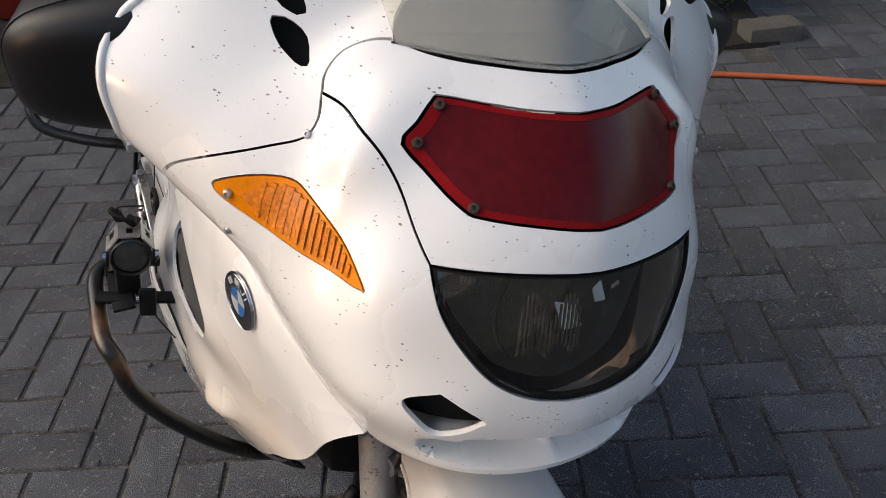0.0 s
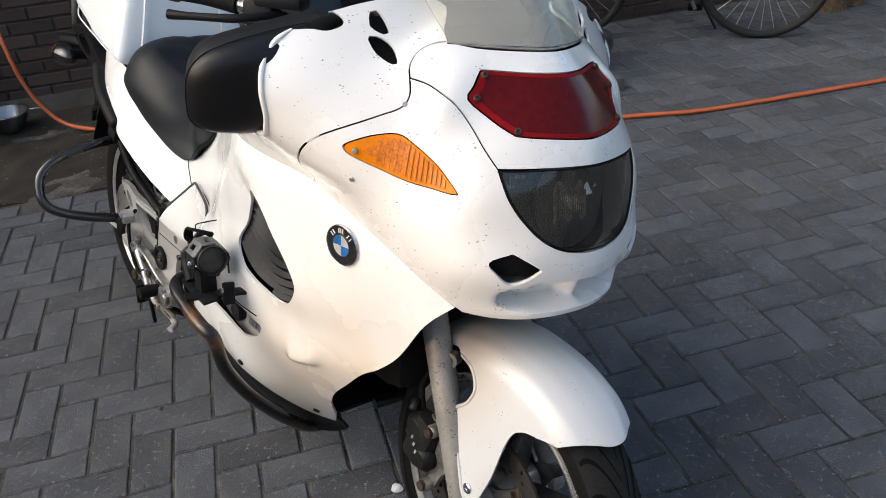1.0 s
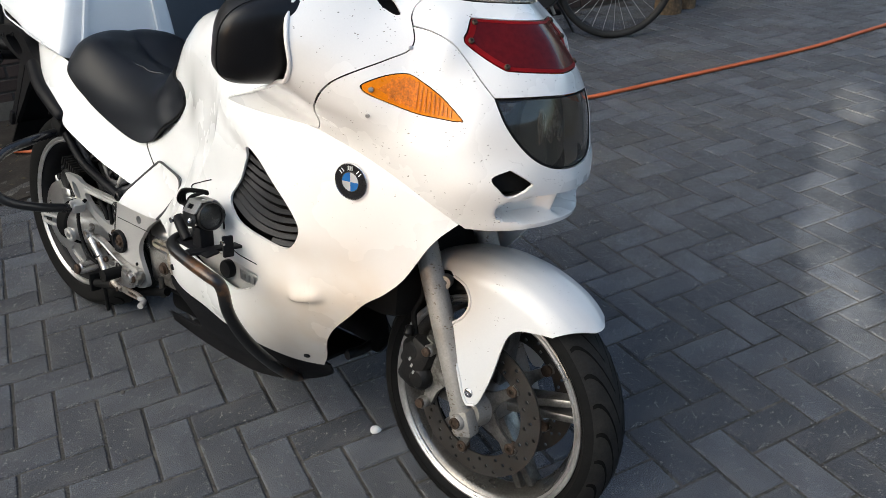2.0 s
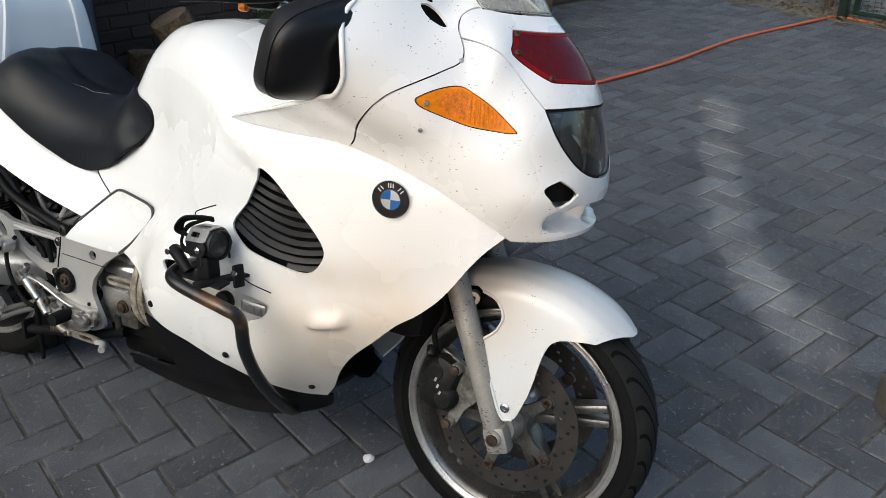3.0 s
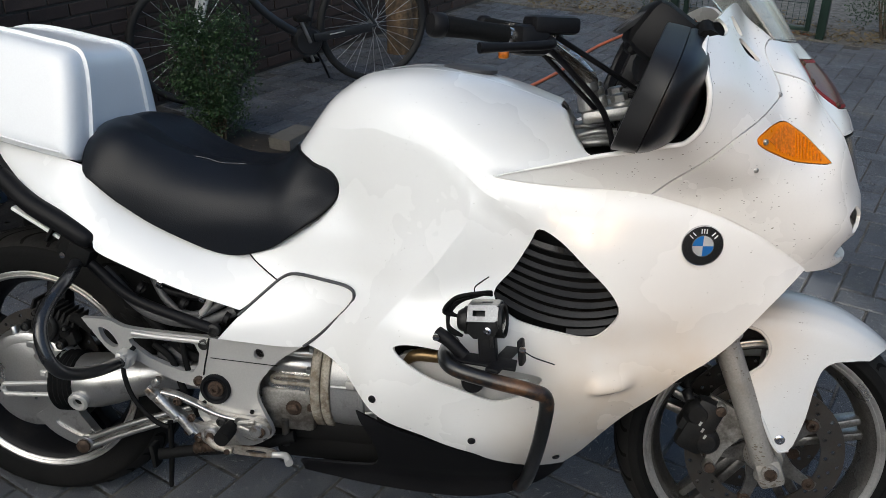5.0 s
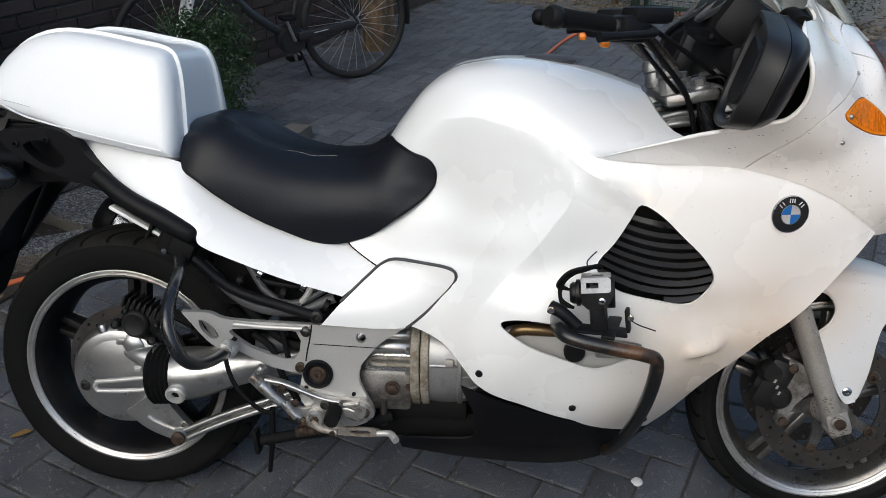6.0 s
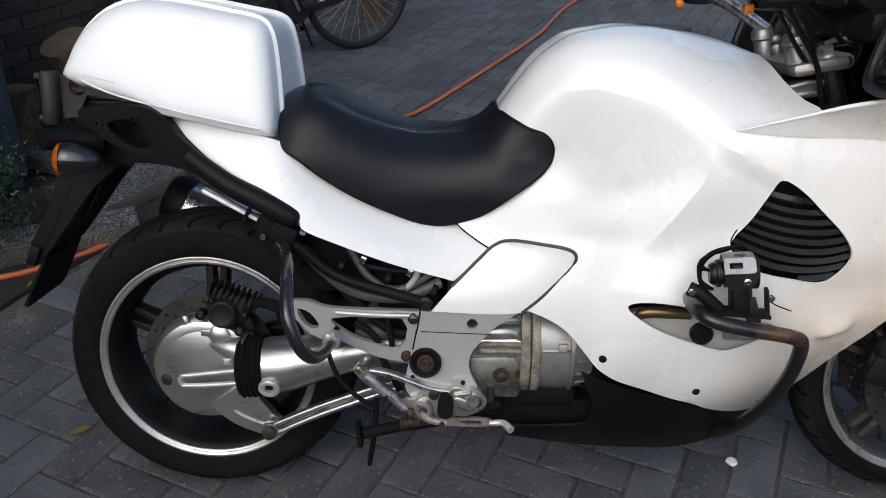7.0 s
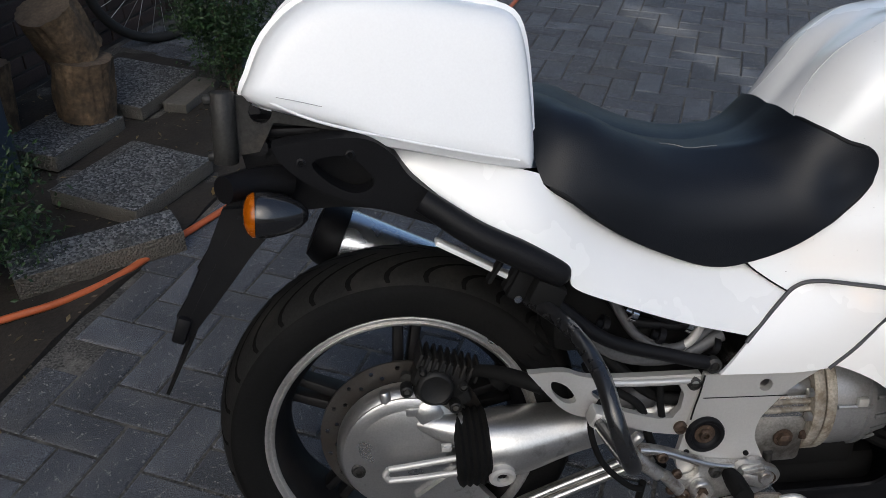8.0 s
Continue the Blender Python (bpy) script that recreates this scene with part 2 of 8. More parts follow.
# silver darkened for the shade inside the front wheel
WHEEL_SHADE = material("shade_darkened_silver", (0.26, 0.25, 0.235), 0.30, 0.85, 0, 0.25, 9, 250, 0.15, stain=(0.035, 0.029, 0.024), stain_at=(0.45, 0.7), stain_scale=16)
FLUTE = material("fluted_lamp_glass", (0.16, 0.158, 0.15), 0.25, 0.4, 0, 0.25, 40, 200, 0.0)
HOUSING = material("dusty_black_lamp_body", (0.010, 0.010, 0.010), 0.42, 0, 0, 0.3, 14, 300, 0.2, stain=(0.05, 0.045, 0.038), stain_at=(0.55, 0.85), stain_scale=22, spec=0.3)
BRACKET = material("scuffed_bare_bracket", (0.33, 0.33, 0.33), 0.36, 0.7, 0, 0.18, 14, 300, 0.1, stain=(0.10, 0.09, 0.08), stain_at=(0.55, 0.8), stain_scale=30)
STANCHION = material("dark_chrome_tube", (0.10, 0.10, 0.105), 0.16, 0.9, 0, 0.15, 8, 200, 0.0, stain=(0.05, 0.045, 0.04), stain_at=(0.5, 0.8), stain_scale=10)
YOKE = material("grey_cast_yoke", (0.27, 0.27, 0.268), 0.34, 0.7, 0, 0.15, 14, 300, 0.15, stain=(0.09, 0.085, 0.075), stain_at=(0.5, 0.8), stain_scale=22)
BRONZE = material("brown_stained_pipe", (0.20, 0.135, 0.065), 0.3, 0.75, 0, 0.2, 14, 300, 0.1, stain=(0.07, 0.045, 0.025), stain_at=(0.5, 0.8), stain_scale=20)
AMBER_REAR = material("dark_amber_lens", (0.36, 0.085, 0.0), 0.25, 0, 0.1, 0.2, 60, 300, 0.0, spec=0.5)
CHROME = material("chrome", (0.62, 0.62, 0.64), 0.12, 1.0, 0, 0.05, 6, 200, 0.0)
WORN_CHROME = material("pitted_chrome", (0.55, 0.53, 0.50), 0.2, 0.9, 0, 0.1, 20, 300, 0.05, stain=(0.16, 0.10, 0.05), stain_at=(0.50, 0.60), stain_scale=60)
RUST = material("rusty_bolt", (0.065, 0.043, 0.030), 0.6, 0.5, 0, 0.4, 60, 300, 0.4)
BAR = material("black_bar_with_rust", (0.010, 0.010, 0.010), 0.32, 0.1, 0.3, 0.2, 10, 300, 0.1, stain=(0.16, 0.075, 0.03), stain_at=(0.56, 0.7), stain_scale=9)
BAR_CLEAN = material("gloss_black_bar", (0.014, 0.014, 0.015), 0.25, 0.0, 0.5, 0.2, 10, 300, 0.0)
SCRATCH = material("scuffed_plastic", (0.35, 0.35, 0.36), 0.6, 0, 0, 0.2, 20, 300, 0.1)
AMBER = material("amber_lens", (0.74, 0.22, 0.0), 0.3, 0, 0.0, 0.08, 30, 300, 0.0, spec=0.3)
AMBER_DARK = material("amber_inner", (0.62, 0.165, 0.0), 0.3, 0, 0.1, 0.3, 120, 300, 0.3)
RED = material("dark_red_panel", (0.080, 0.004, 0.005), 0.14, 0, 0.0, 0.22, 4, 100, 0.0, spec=0.18)
RED_EDGE = material("bright_red_edge", (0.20, 0.008, 0.010), 0.3, 0, 0.0, 0.15, 8, 100, 0.0, spec=0.03)
SMOKE = glass("headlight_glass", (0.62, 0.61, 0.58), 0.01, 1.06, 0.0, 1.0)
LAMP_BOWL = material("grimy_lamp_bowl", (0.10, 0.098, 0.092), 0.4, 0.3, 0, 0.3, 12, 200, 0.0)
# the diffuse share whitens the screen in place of reflected sky
CLEAR = glass("windscreen_plastic", (0.93, 0.92, 0.85), 0.05, 1.2, 0.22)
MIRROR_GLASS = material("mirror_glass", (0.35, 0.36, 0.38), 0.05, 1.0, 0, 0.05, 6, 200, 0.0)
REFLECT = material("headlight_reflector", (0.85, 0.85, 0.85), 0.38, 1.0, 0, 0.1, 20, 200, 0.0)
GREY = material("grey_plastic", (0.05, 0.05, 0.053), 0.5, 0, 0, 0.15, 8, 300, 0.1)
HOSE_IN = material("grey_hose", (0.075, 0.075, 0.078), 0.45, 0, 0, 0.25, 12, 200, 0.1)
TEAR = material("pale_torn_backing", (0.17, 0.17, 0.175), 0.6, 0, 0, 0.2, 12, 200, 0.1)
BRUSHED = material("brushed_silencer_steel", (0.58, 0.60, 0.64), 0.24, 0.9, 0, 0.06, 6, 200, 0.0)
BLUE = material("badge_blue", (0.03, 0.22, 0.62), 0.25, 0, 1.0, 0.03, 5, 100, 0.0)
BADGE_WHITE = material("badge_white", (0.75, 0.75, 0.75), 0.25, 0, 1.0, 0.03, 5, 100, 0.0)


def pebbled(name, scale, dark, light):
    """Washed concrete full of small pebbles, each with a grey of its own."""
    m = bpy.data.materials.new(name)
    m.use_nodes = True
    nt = m.node_tree
    b = nt.nodes["Principled BSDF"]
    co = nt.nodes.new("ShaderNodeTexCoord").outputs["Object"]
    vo = node(nt, "ShaderNodeTexVoronoi", Scale=scale)
    big = node(nt, "ShaderNodeTexNoise", Scale=5.0, Detail=4.0)
    for n in (vo, big):
        nt.links.new(co, n.inputs["Vector"])
    sep = nt.nodes.new("ShaderNodeSeparateColor")
    nt.links.new(vo.outputs["Color"], sep.inputs[0])
    power = nt.nodes.new("ShaderNodeMath")
    power.operation = "POWER"
    power.inputs[1].default_value = 1.8
    nt.links.new(sep.outputs[0], power.inputs[0])
    mix = nt.nodes.new("ShaderNodeMix")
    mix.data_type = "RGBA"
    nt.links.new(power.outputs[0], mix.inputs["Factor"])
    mix.inputs["A"].default_value, mix.inputs["B"].default_value = (*dark, 1), (*light, 1)
    dirt = nt.nodes.new("ShaderNodeMapRange")
    dirt.inputs["From Min"].default_value, dirt.inputs["From Max"].default_value = 0.5, 0.72
    dirt.inputs["To Max"].default_value = 0.75
    nt.links.new(big.outputs["Fac"], dirt.inputs["Value"])
    mix2 = nt.nodes.new("ShaderNodeMix")
    mix2.data_type = "RGBA"
    nt.links.new(dirt.outputs[0], mix2.inputs["Factor"])
    nt.links.new(mix.outputs["Result"], mix2.inputs["A"])
    mix2.inputs["B"].default_value = (0.045, 0.042, 0.036, 1)
    # the pebbles lie in the top; the sides are plain cast concrete
    geo = nt.nodes.new("ShaderNodeNewGeometry")
    axes = nt.nodes.new("ShaderNodeSeparateXYZ")
    nt.links.new(geo.outputs["Normal"], axes.inputs[0])
    upper = nt.nodes.new("ShaderNodeMapRange")
    upper.inputs["From Min"].default_value, upper.inputs["From Max"].default_value = 0.45, 0.85
    nt.links.new(axes.outputs["Z"], upper.inputs["Value"])
    side = nt.nodes.new("ShaderNodeMix")
    side.data_type = "RGBA"
    nt.links.new(upper.outputs[0], side.inputs["Factor"])
    rough = nt.nodes.new("ShaderNodeMix")
    rough.data_type = "RGBA"
    nt.links.new(big.outputs["Fac"], rough.inputs["Factor"])
    rough.inputs["A"].default_value, rough.inputs["B"].default_value = (0.06, 0.055, 0.048, 1), (0.16, 0.145, 0.12, 1)
    nt.links.new(rough.outputs["Result"], side.inputs["A"])
    nt.links.new(mix2.outputs["Result"], side.inputs["B"])
    nt.links.new(side.outputs["Result"], b.inputs["Base Color"])
    b.inputs["Roughness"].default_value = 0.75
    bp = nt.nodes.new("ShaderNodeBump")
    bp.invert = True
    bp.inputs["Strength"].default_value, bp.inputs["Distance"].default_value = 1.0, 0.006
    nt.links.new(vo.outputs["Distance"], bp.inputs["Height"])
    nt.links.new(bp.outputs[0], b.inputs["Normal"])
    return m

# ---- building helpers ----
from mathutils import geometry


def hermite(knots, t):
    """Weights by which values at the knots make a smooth curve at t."""
    K, t = np.asarray(knots, float), np.atleast_1d(np.asarray(t, float))
    n = len(K)
    D = np.zeros((n, n))
    for i in range(n):
        a, b = max(i - 1, 0), min(i + 1, n - 1)
        if 0 < i < n - 1:
            h0, h1 = K[i] - K[i - 1], K[i + 1] - K[i]
            D[i, i - 1] -= h1 / (h0 * (h0 + h1))
            D[i, i + 1] += h0 / (h1 * (h0 + h1))
            D[i, i] += h1 / (h0 * (h0 + h1)) - h0 / (h1 * (h0 + h1))
        else:
            D[i, a] -= 1 / (K[b] - K[a])
            D[i, b] += 1 / (K[b] - K[a])
    i = np.clip(np.searchsorted(K, t) - 1, 0, n - 2)
    h = K[i + 1] - K[i]
    s = np.clip((t - K[i]) / h, -0.5, 1.5)
    W = np.zeros((len(t), n))
    r = np.arange(len(t))
    W[r, i] += 2 * s**3 - 3 * s**2 + 1
    W[r, i + 1] += -2 * s**3 + 3 * s**2
    return W + ((s**3 - 2 * s**2 + s) * h)[:, None] * D[i] + ((s**3 - s**2) * h)[:, None] * D[i + 1]


def blend_grid(ku, kv, rows, u, v):
    return np.einsum("ni,ij,nj->n", hermite(ku, u), np.asarray(rows, float), hermite(kv, v))


def curve(pts, n=6, closed=False):
    """Catmull-Rom points through pts."""
    P = [Vector(p) for p in pts]
    out, m = [], len(P)
    for i in range(m if closed else m - 1):
        if closed:
            a, b, c, d = P[i - 1], P[i], P[(i + 1) % m], P[(i + 2) % m]
        else:
            b, c = P[i], P[i + 1]
            a = P[i - 1] if i else b * 2 - c
            d = P[i + 2] if i + 2 < m else c * 2 - b
        for k in range(n):
            t = k / n
            out.append(tuple(0.5 * ((b * 2) + (c - a) * t + (a * 2 - b * 5 + c * 4 - d) * t * t + (b * 3 - a - c * 3 + d) * t**3)))
    if not closed:
        out.append(tuple(P[-1]))
    return out


def path(*runs):
    """A closed outline out of smooth runs that meet in corners."""
    out = []
    for run in runs:
        pts = curve(run, 5) if len(run) > 2 else [tuple(p) for p in run]
        out += pts if not out or (Vector(pts[0]) - Vector(out[-1])).length > 1e-9 else pts[1:]
    if (Vector(out[0]) - Vector(out[-1])).length < 1e-9:
        out.pop()
    return out


def mirrored(pts):
    return [(-u, v) for u, v in reversed(pts)]


def circle2(cx, cy, r, n=16, squash=1.0):
    return [(cx + r * math.cos(2 * math.pi * k / n), cy + squash * r * math.sin(2 * math.pi * k / n)) for k in range(n)]


def inside(P, ring):
    x, y = P[:, 0], P[:, 1]
    hit = np.zeros(len(P), bool)
    for (x0, y0), (x1, y1) in zip(ring, ring[1:] + ring[:1]):
        if y0 != y1:
            hit ^= ((y0 > y) != (y1 > y)) & (x < (x1 - x0) * (y - y0) / (y1 - y0) + x0)
    return hit


def rim_distance(P, ring):
    best = np.full(len(P), 1e9)
    for (x0, y0), (x1, y1) in zip(ring, ring[1:] + ring[:1]):
        d = np.array((x1 - x0, y1 - y0))
        ll = max(d @ d, 1e-18)
        s = np.clip(((P - (x0, y0)) @ d) / ll, 0, 1)
        best = np.minimum(best, np.hypot(*(P - (x0, y0) - s[:, None] * d).T))
    return best


def sheet(fn, outline, holes=(), step=0.02, thick=0.004, su=1.0, out=(0, -1, 0), gap=0.0, lift=0.0, creases=()):
    """A curved panel with thickness: fn turns (u, v) into places; the outline and the holes lie in (u, v); su: metres in a unit of u; creases: lines on it that stay sharp."""
    rings = []
    for ring in (outline, *holes):
        dense = []
        R = [(u * su, v) for u, v in ring]
        for (x0, y0), (x1, y1) in zip(R, R[1:] + R[:1]):
            k = max(1, int(math.hypot(x1 - x0, y1 - y0) / step))
            dense += [(x0 + (x1 - x0) * i / k, y0 + (y1 - y0) * i / k) for i in range(k)]
        rings.append(dense)
    if gap:
        moved = []
        for ring in rings:
            R = np.array(ring)
            d = np.roll(R, -1, 0) - np.roll(R, 1, 0)
            d /= np.maximum(np.hypot(*d.T), 1e-12)[:, None]
            area = np.sum(R[:, 0] * np.roll(R[:, 1], -1) - R[:, 1] * np.roll(R[:, 0], -1))
            s = (1 if area > 0 else -1) * (1 if not moved else -1)
            moved.append([tuple(p) for p in R + s * gap * np.c_[-d[:, 1], d[:, 0]]])
        rings = moved
    flat = np.array([p for r in rings for p in r])
    lo, hi = flat.min(0), flat.max(0)
    gx, gy = np.meshgrid(np.arange(lo[0] + step / 2, hi[0], step), np.arange(lo[1] + step / 2, hi[1], step * 0.9))
    gx[1::2] += step / 2
    G = np.c_[gx.ravel(), gy.ravel()]
    if len(G):
        keep = inside(G, rings[0])
        for r in rings[1:]:
            keep &= ~inside(G, r)
        G = G[keep]
        for r in rings:
            if len(G):
                G = G[rim_distance(G, r) > step * 0.45]
    bends = []
    for line in creases:
        L = np.array([(u * su, v) for u, v in line])
        way = np.r_[0, np.cumsum(np.hypot(*np.diff(L, axis=0).T))]
        at = np.linspace(0, way[-1], max(2, int(way[-1] / step) + 1))
        L = np.c_[np.interp(at, way, L[:, 0]), np.interp(at, way, L[:, 1])]
        keep = inside(L, rings[0])
        for r in rings:
            keep &= rim_distance(L, r) > step * 0.5
        for r in rings[1:]:
            keep &= ~inside(L, r)
        L = L[keep]
        if len(L) > 1:
            bends.append([tuple(p) for p in L])
            near = np.min(((G[:, None, :] - L[None]) ** 2).sum(2), 1)
            G = G[near > (step * 0.5) ** 2]
    verts = [Vector(p) for p in flat] + [Vector(p) for p in G]
    edges, at = [], 0
    for r in rings:
        edges += [(at + i, at + (i + 1) % len(r)) for i in range(len(r))]
        at += len(r)
    folded = set()
    for L in bends:
        first = len(verts)
        verts += [Vector(p) for p in L]
        for i in range(len(L) - 1):
            if (Vector(L[i]) - Vector(L[i + 1])).length < step * 1.5:
                edges.append((first + i, first + i + 1))
                folded.add((first + i, first + i + 1))
    V, _, F, origin, *_ = geometry.delaunay_2d_cdt(verts, edges, [], 1, 1e-7)
    place = {o: k for k, group in enumerate(origin) for o in group}
    folded = {frozenset((place[a], place[b])) for a, b in folded if a in place and b in place}
    Q = np.array([(p.x, p.y) for p in V])
    F = np.array([f for f in F if len(f) == 3])
    mid = Q[F].mean(1)
    keep = inside(mid, rings[0])
    for r in rings[1:]:
        keep &= ~inside(mid, r)
    F = F[keep]
    P = Q / np.array((su, 1.0))
    X = fn(P[:, 0], P[:, 1])
    N = np.zeros_like(X)
    fnorm = np.cross(X[F[:, 1]] - X[F[:, 0]], X[F[:, 2]] - X[F[:, 0]])
    if (fnorm @ np.array(out)).sum() < 0:
        F, fnorm = F[:, ::-1], -fnorm
    for k in range(3):
        np.add.at(N, F[:, k], fnorm)
    N /= np.maximum(np.linalg.norm(N, axis=1), 1e-12)[:, None]
    X = X + N * lift
    bm = bmesh.new()
    top = [bm.verts.new(p) for p in X]
    low = [bm.verts.new(p) for p in X - N * thick]
    count = {}
    for a, b, c in F:
        for e in ((a, b), (b, c), (c, a)):
            count[e] = count.get(e, 0) + 1
        bm.faces.new((top[a], top[b], top[c]))
        bm.faces.new((low[c], low[b], low[a]))
    for (a, b) in count:
        if (b, a) not in count:
            bm.faces.new((top[b], top[a], low[a], low[b]))
    for f in bm.faces:
        f.smooth = True
    bm.normal_update()
    for e in bm.edges:
        if len(e.link_faces) == 2 and e.calc_face_angle(0) > radians(50):
            e.smooth = False
    for pair in folded:
        a, b = pair
        e = bm.edges.get((top[a], top[b]))
        if e:
            e.smooth = False
    return bm


def plane_fn(origin, ux, uz):
    o, a, b = np.array(origin, float), np.array(ux, float), np.array(uz, float)
    return lambda u, v: o + np.outer(u, a) + np.outer(v, b)


def side_plate(outline, y, holes=(), thick=0.008, step=0.02, tilt=0.0):
    """A flat plate that stands along the machine: its outline in x and z, at the depth y, leaning outwards by tilt per metre of height."""
    return sheet(lambda u, v: np.c_[u, y - tilt * (v - 0.5), v], outline, holes, step, thick)


def sharpen(bm, degrees=40):
    bm.normal_update()
    for f in bm.faces:
        f.smooth = True
    for e in bm.edges:
        if len(e.link_faces) == 2 and e.calc_face_angle(0) > radians(degrees):
            e.smooth = False
    return bm


def tube(pts, r, seg=10, n=6, closed=False, cap=True):
    """A bent tube along pts; r: its radius, or one for each of pts."""
    rs = [r] * len(pts) if not hasattr(r, "__len__") else list(r)
    P4 = [Vector((*p, q)) for p, q in zip(pts, rs)]
    if len(P4) > 2 or closed:
        line = curve4(P4, n, closed)
    else:
        line = P4
    bm = bmesh.new()
    rings = []
    m = len(line)
    side = None
    for i, p in enumerate(line):
        a = line[i - 1] if i or closed else line[0]
        b = line[(i + 1) % m] if i < m - 1 or closed else line[-1]
        t = (Vector(b[:3]) - Vector(a[:3])).normalized()
        if side is None:
            side = t.orthogonal().normalized()
        side = (side - t * side.dot(t)).normalized()
        other = t.cross(side)
        c = Vector(p[:3])
        rings.append([bm.verts.new(c + (side * math.cos(2 * math.pi * k / seg) + other * math.sin(2 * math.pi * k / seg)) * p[3]) for k in range(seg)])
    for i in range(m if closed else m - 1):
        A, B = rings[i], rings[(i + 1) % m]
        for k in range(seg):
            bm.faces.new((A[k], A[(k + 1) % seg], B[(k + 1) % seg], B[k])).smooth = True
    if cap and not closed:
        bm.faces.new(rings[0][::-1])
        bm.faces.new(rings[-1])
    return sharpen(bm, 60)


def curve4(P, n, closed):
    out, m = [], len(P)
    for i in range(m if closed else m - 1):
        if closed:
            a, b, c, d = P[i - 1], P[i], P[(i + 1) % m], P[(i + 2) % m]
        else:
            b, c = P[i], P[i + 1]
            a = P[i - 1] if i else b * 2 - c
            d = P[i + 2] if i + 2 < m else c * 2 - b
        for k in range(n):
            t = k / n
            out.append(0.5 * ((b * 2) + (c - a) * t + (a * 2 - b * 5 + c * 4 - d) * t * t + (b * 3 - a - c * 3 + d) * t**3))
    if not closed:
        out.append(P[-1])
    return out


def lathe(profile, origin, axis=(0, 1, 0), seg=48, closed=False, angle=45):
    """A turned body: profile of (radius, place along the axis)."""
    a = Vector(axis).normalized()
    s = Vector((1, 0, 0)) if abs(a.x) < 0.9 else Vector((0, 0, 1))
    s = (s - a * s.dot(a)).normalized()
    o = a.cross(s)
    bm = bmesh.new()
    c = Vector(origin)
    rings = []
    for r, h in profile:
        if r < 1e-6:
            rings.append([bm.verts.new(c + a * h)])
        else:
            rings.append([bm.verts.new(c + a * h + (s * math.cos(2 * math.pi * k / seg) + o * math.sin(2 * math.pi * k / seg)) * r) for k in range(seg)])
    pairs = list(zip(rings, rings[1:])) + ([(rings[-1], rings[0])] if closed else [])
    for A, B in pairs:
        for k in range(seg):
            l = (k + 1) % seg
            if len(A) == 1 and len(B) == 1:
                continue
            if len(A) == 1:
                bm.faces.new((A[0], B[l], B[k]))
            elif len(B) == 1:
                bm.faces.new((A[k], A[l], B[0]))
            else:
                bm.faces.new((A[k], A[l], B[l], B[k]))
    bmesh.ops.recalc_face_normals(bm, faces=bm.faces)
    return sharpen(bm, angle)


def rod(p0, p1, r, r1=None, seg=16, bevel=0.0):
    p0, p1 = Vector(p0), Vector(p1)
    h = (p1 - p0).length
    r1 = r if r1 is None else r1
    b = min(bevel, r * 0.5, h * 0.4)
    prof = [(0, 0), (r - b, 0), (r, b), (r1, h - b), (r1 - b, h), (0, h)] if b else [(0, 0), (r, 0), (r1, h), (0, h)]
    return lathe(prof, p0, p1 - p0, seg)


def block(centre, size, bevel=0.004, turn=(0, 0, 0), taper=1.0, seg=2):
    """A box with rounded edges; taper narrows its top."""
    bm = bmesh.new()
    bmesh.ops.create_cube(bm, size=1)
    for v in bm.verts:
        if v.co.z > 0:
            v.co.x *= taper
            v.co.y *= taper
        v.co = Vector(v.co[i] * size[i] for i in range(3))
    if bevel:
        bmesh.ops.bevel(bm, geom=list(bm.edges), offset=bevel, segments=seg, affect="EDGES", profile=0.5)
    bm.transform(pose(*centre, *turn))
    return sharpen(bm, 35)


def merge(*bms):
    """Several pieces of one part as one mesh."""
    out = bmesh.new()
    me = bpy.data.meshes.new("tmp")
    for b in bms:
        b.to_mesh(me)
        out.from_mesh(me)
        b.free()
    bpy.data.meshes.remove(me)
    return out


def part(name, bm, mat, parent=None, label=""):
    me = bpy.data.meshes.new(name)
    bm.to_mesh(me)
    bm.free()
    me.materials.append(mat)
    ob = new(name, me)
    ob.parent = parent
    if label:
        ob["label"] = label
    return ob


def flip_y(bm):
    bm.transform(Matrix.Diagonal((1, -1, 1, 1)))
    bmesh.ops.reverse_faces(bm, faces=bm.faces)
    return bm


def thing(name, label, category, group="", at=None):
    ob = new(name)
    if at is not None:
        ob.matrix_world = at
    return tagged(ob, label, category, group)

# ---- the motorcycle: x ahead, y to its left, z up its own plane, from the rear tyre's contact ----
bike = thing("motorcycle", "white sport-touring motorcycle leaning on its side stand on grey paving", "motorcycle", at=pose(0, 0, 0, -12))

# radii of the nose round an upright axis, by turn from straight ahead, at each height
NOSE_TURN = [0, 16, 32, 46, 60, 74, 88, 104, 124, 148]
NOSE_ROWS = {}
NOSE_ROWS[0.66] = [0.2299, 0.23, 0.2207, 0.2069, 0.1978, 0.1981, 0.214, 0.2411, 0.273, 0.3049]
NOSE_ROWS[0.72] = [0.2613, 0.2592, 0.2536, 0.2408, 0.227, 0.2173, 0.2257, 0.2508, 0.2953, 0.3599]
NOSE_ROWS[0.78] = [0.2752, 0.2728, 0.2767, 0.2697, 0.2522, 0.2401, 0.2388, 0.2535, 0.3069, 0.4211]
NOSE_ROWS[0.84] = [0.2625, 0.2661, 0.2653, 0.2667, 0.2616, 0.26, 0.2636, 0.2715, 0.3131, 0.4786]
NOSE_ROWS[0.9] = [0.2501, 0.2521, 0.2541, 0.2578, 0.2489, 0.265, 0.3011, 0.3376, 0.3716, 0.4949]
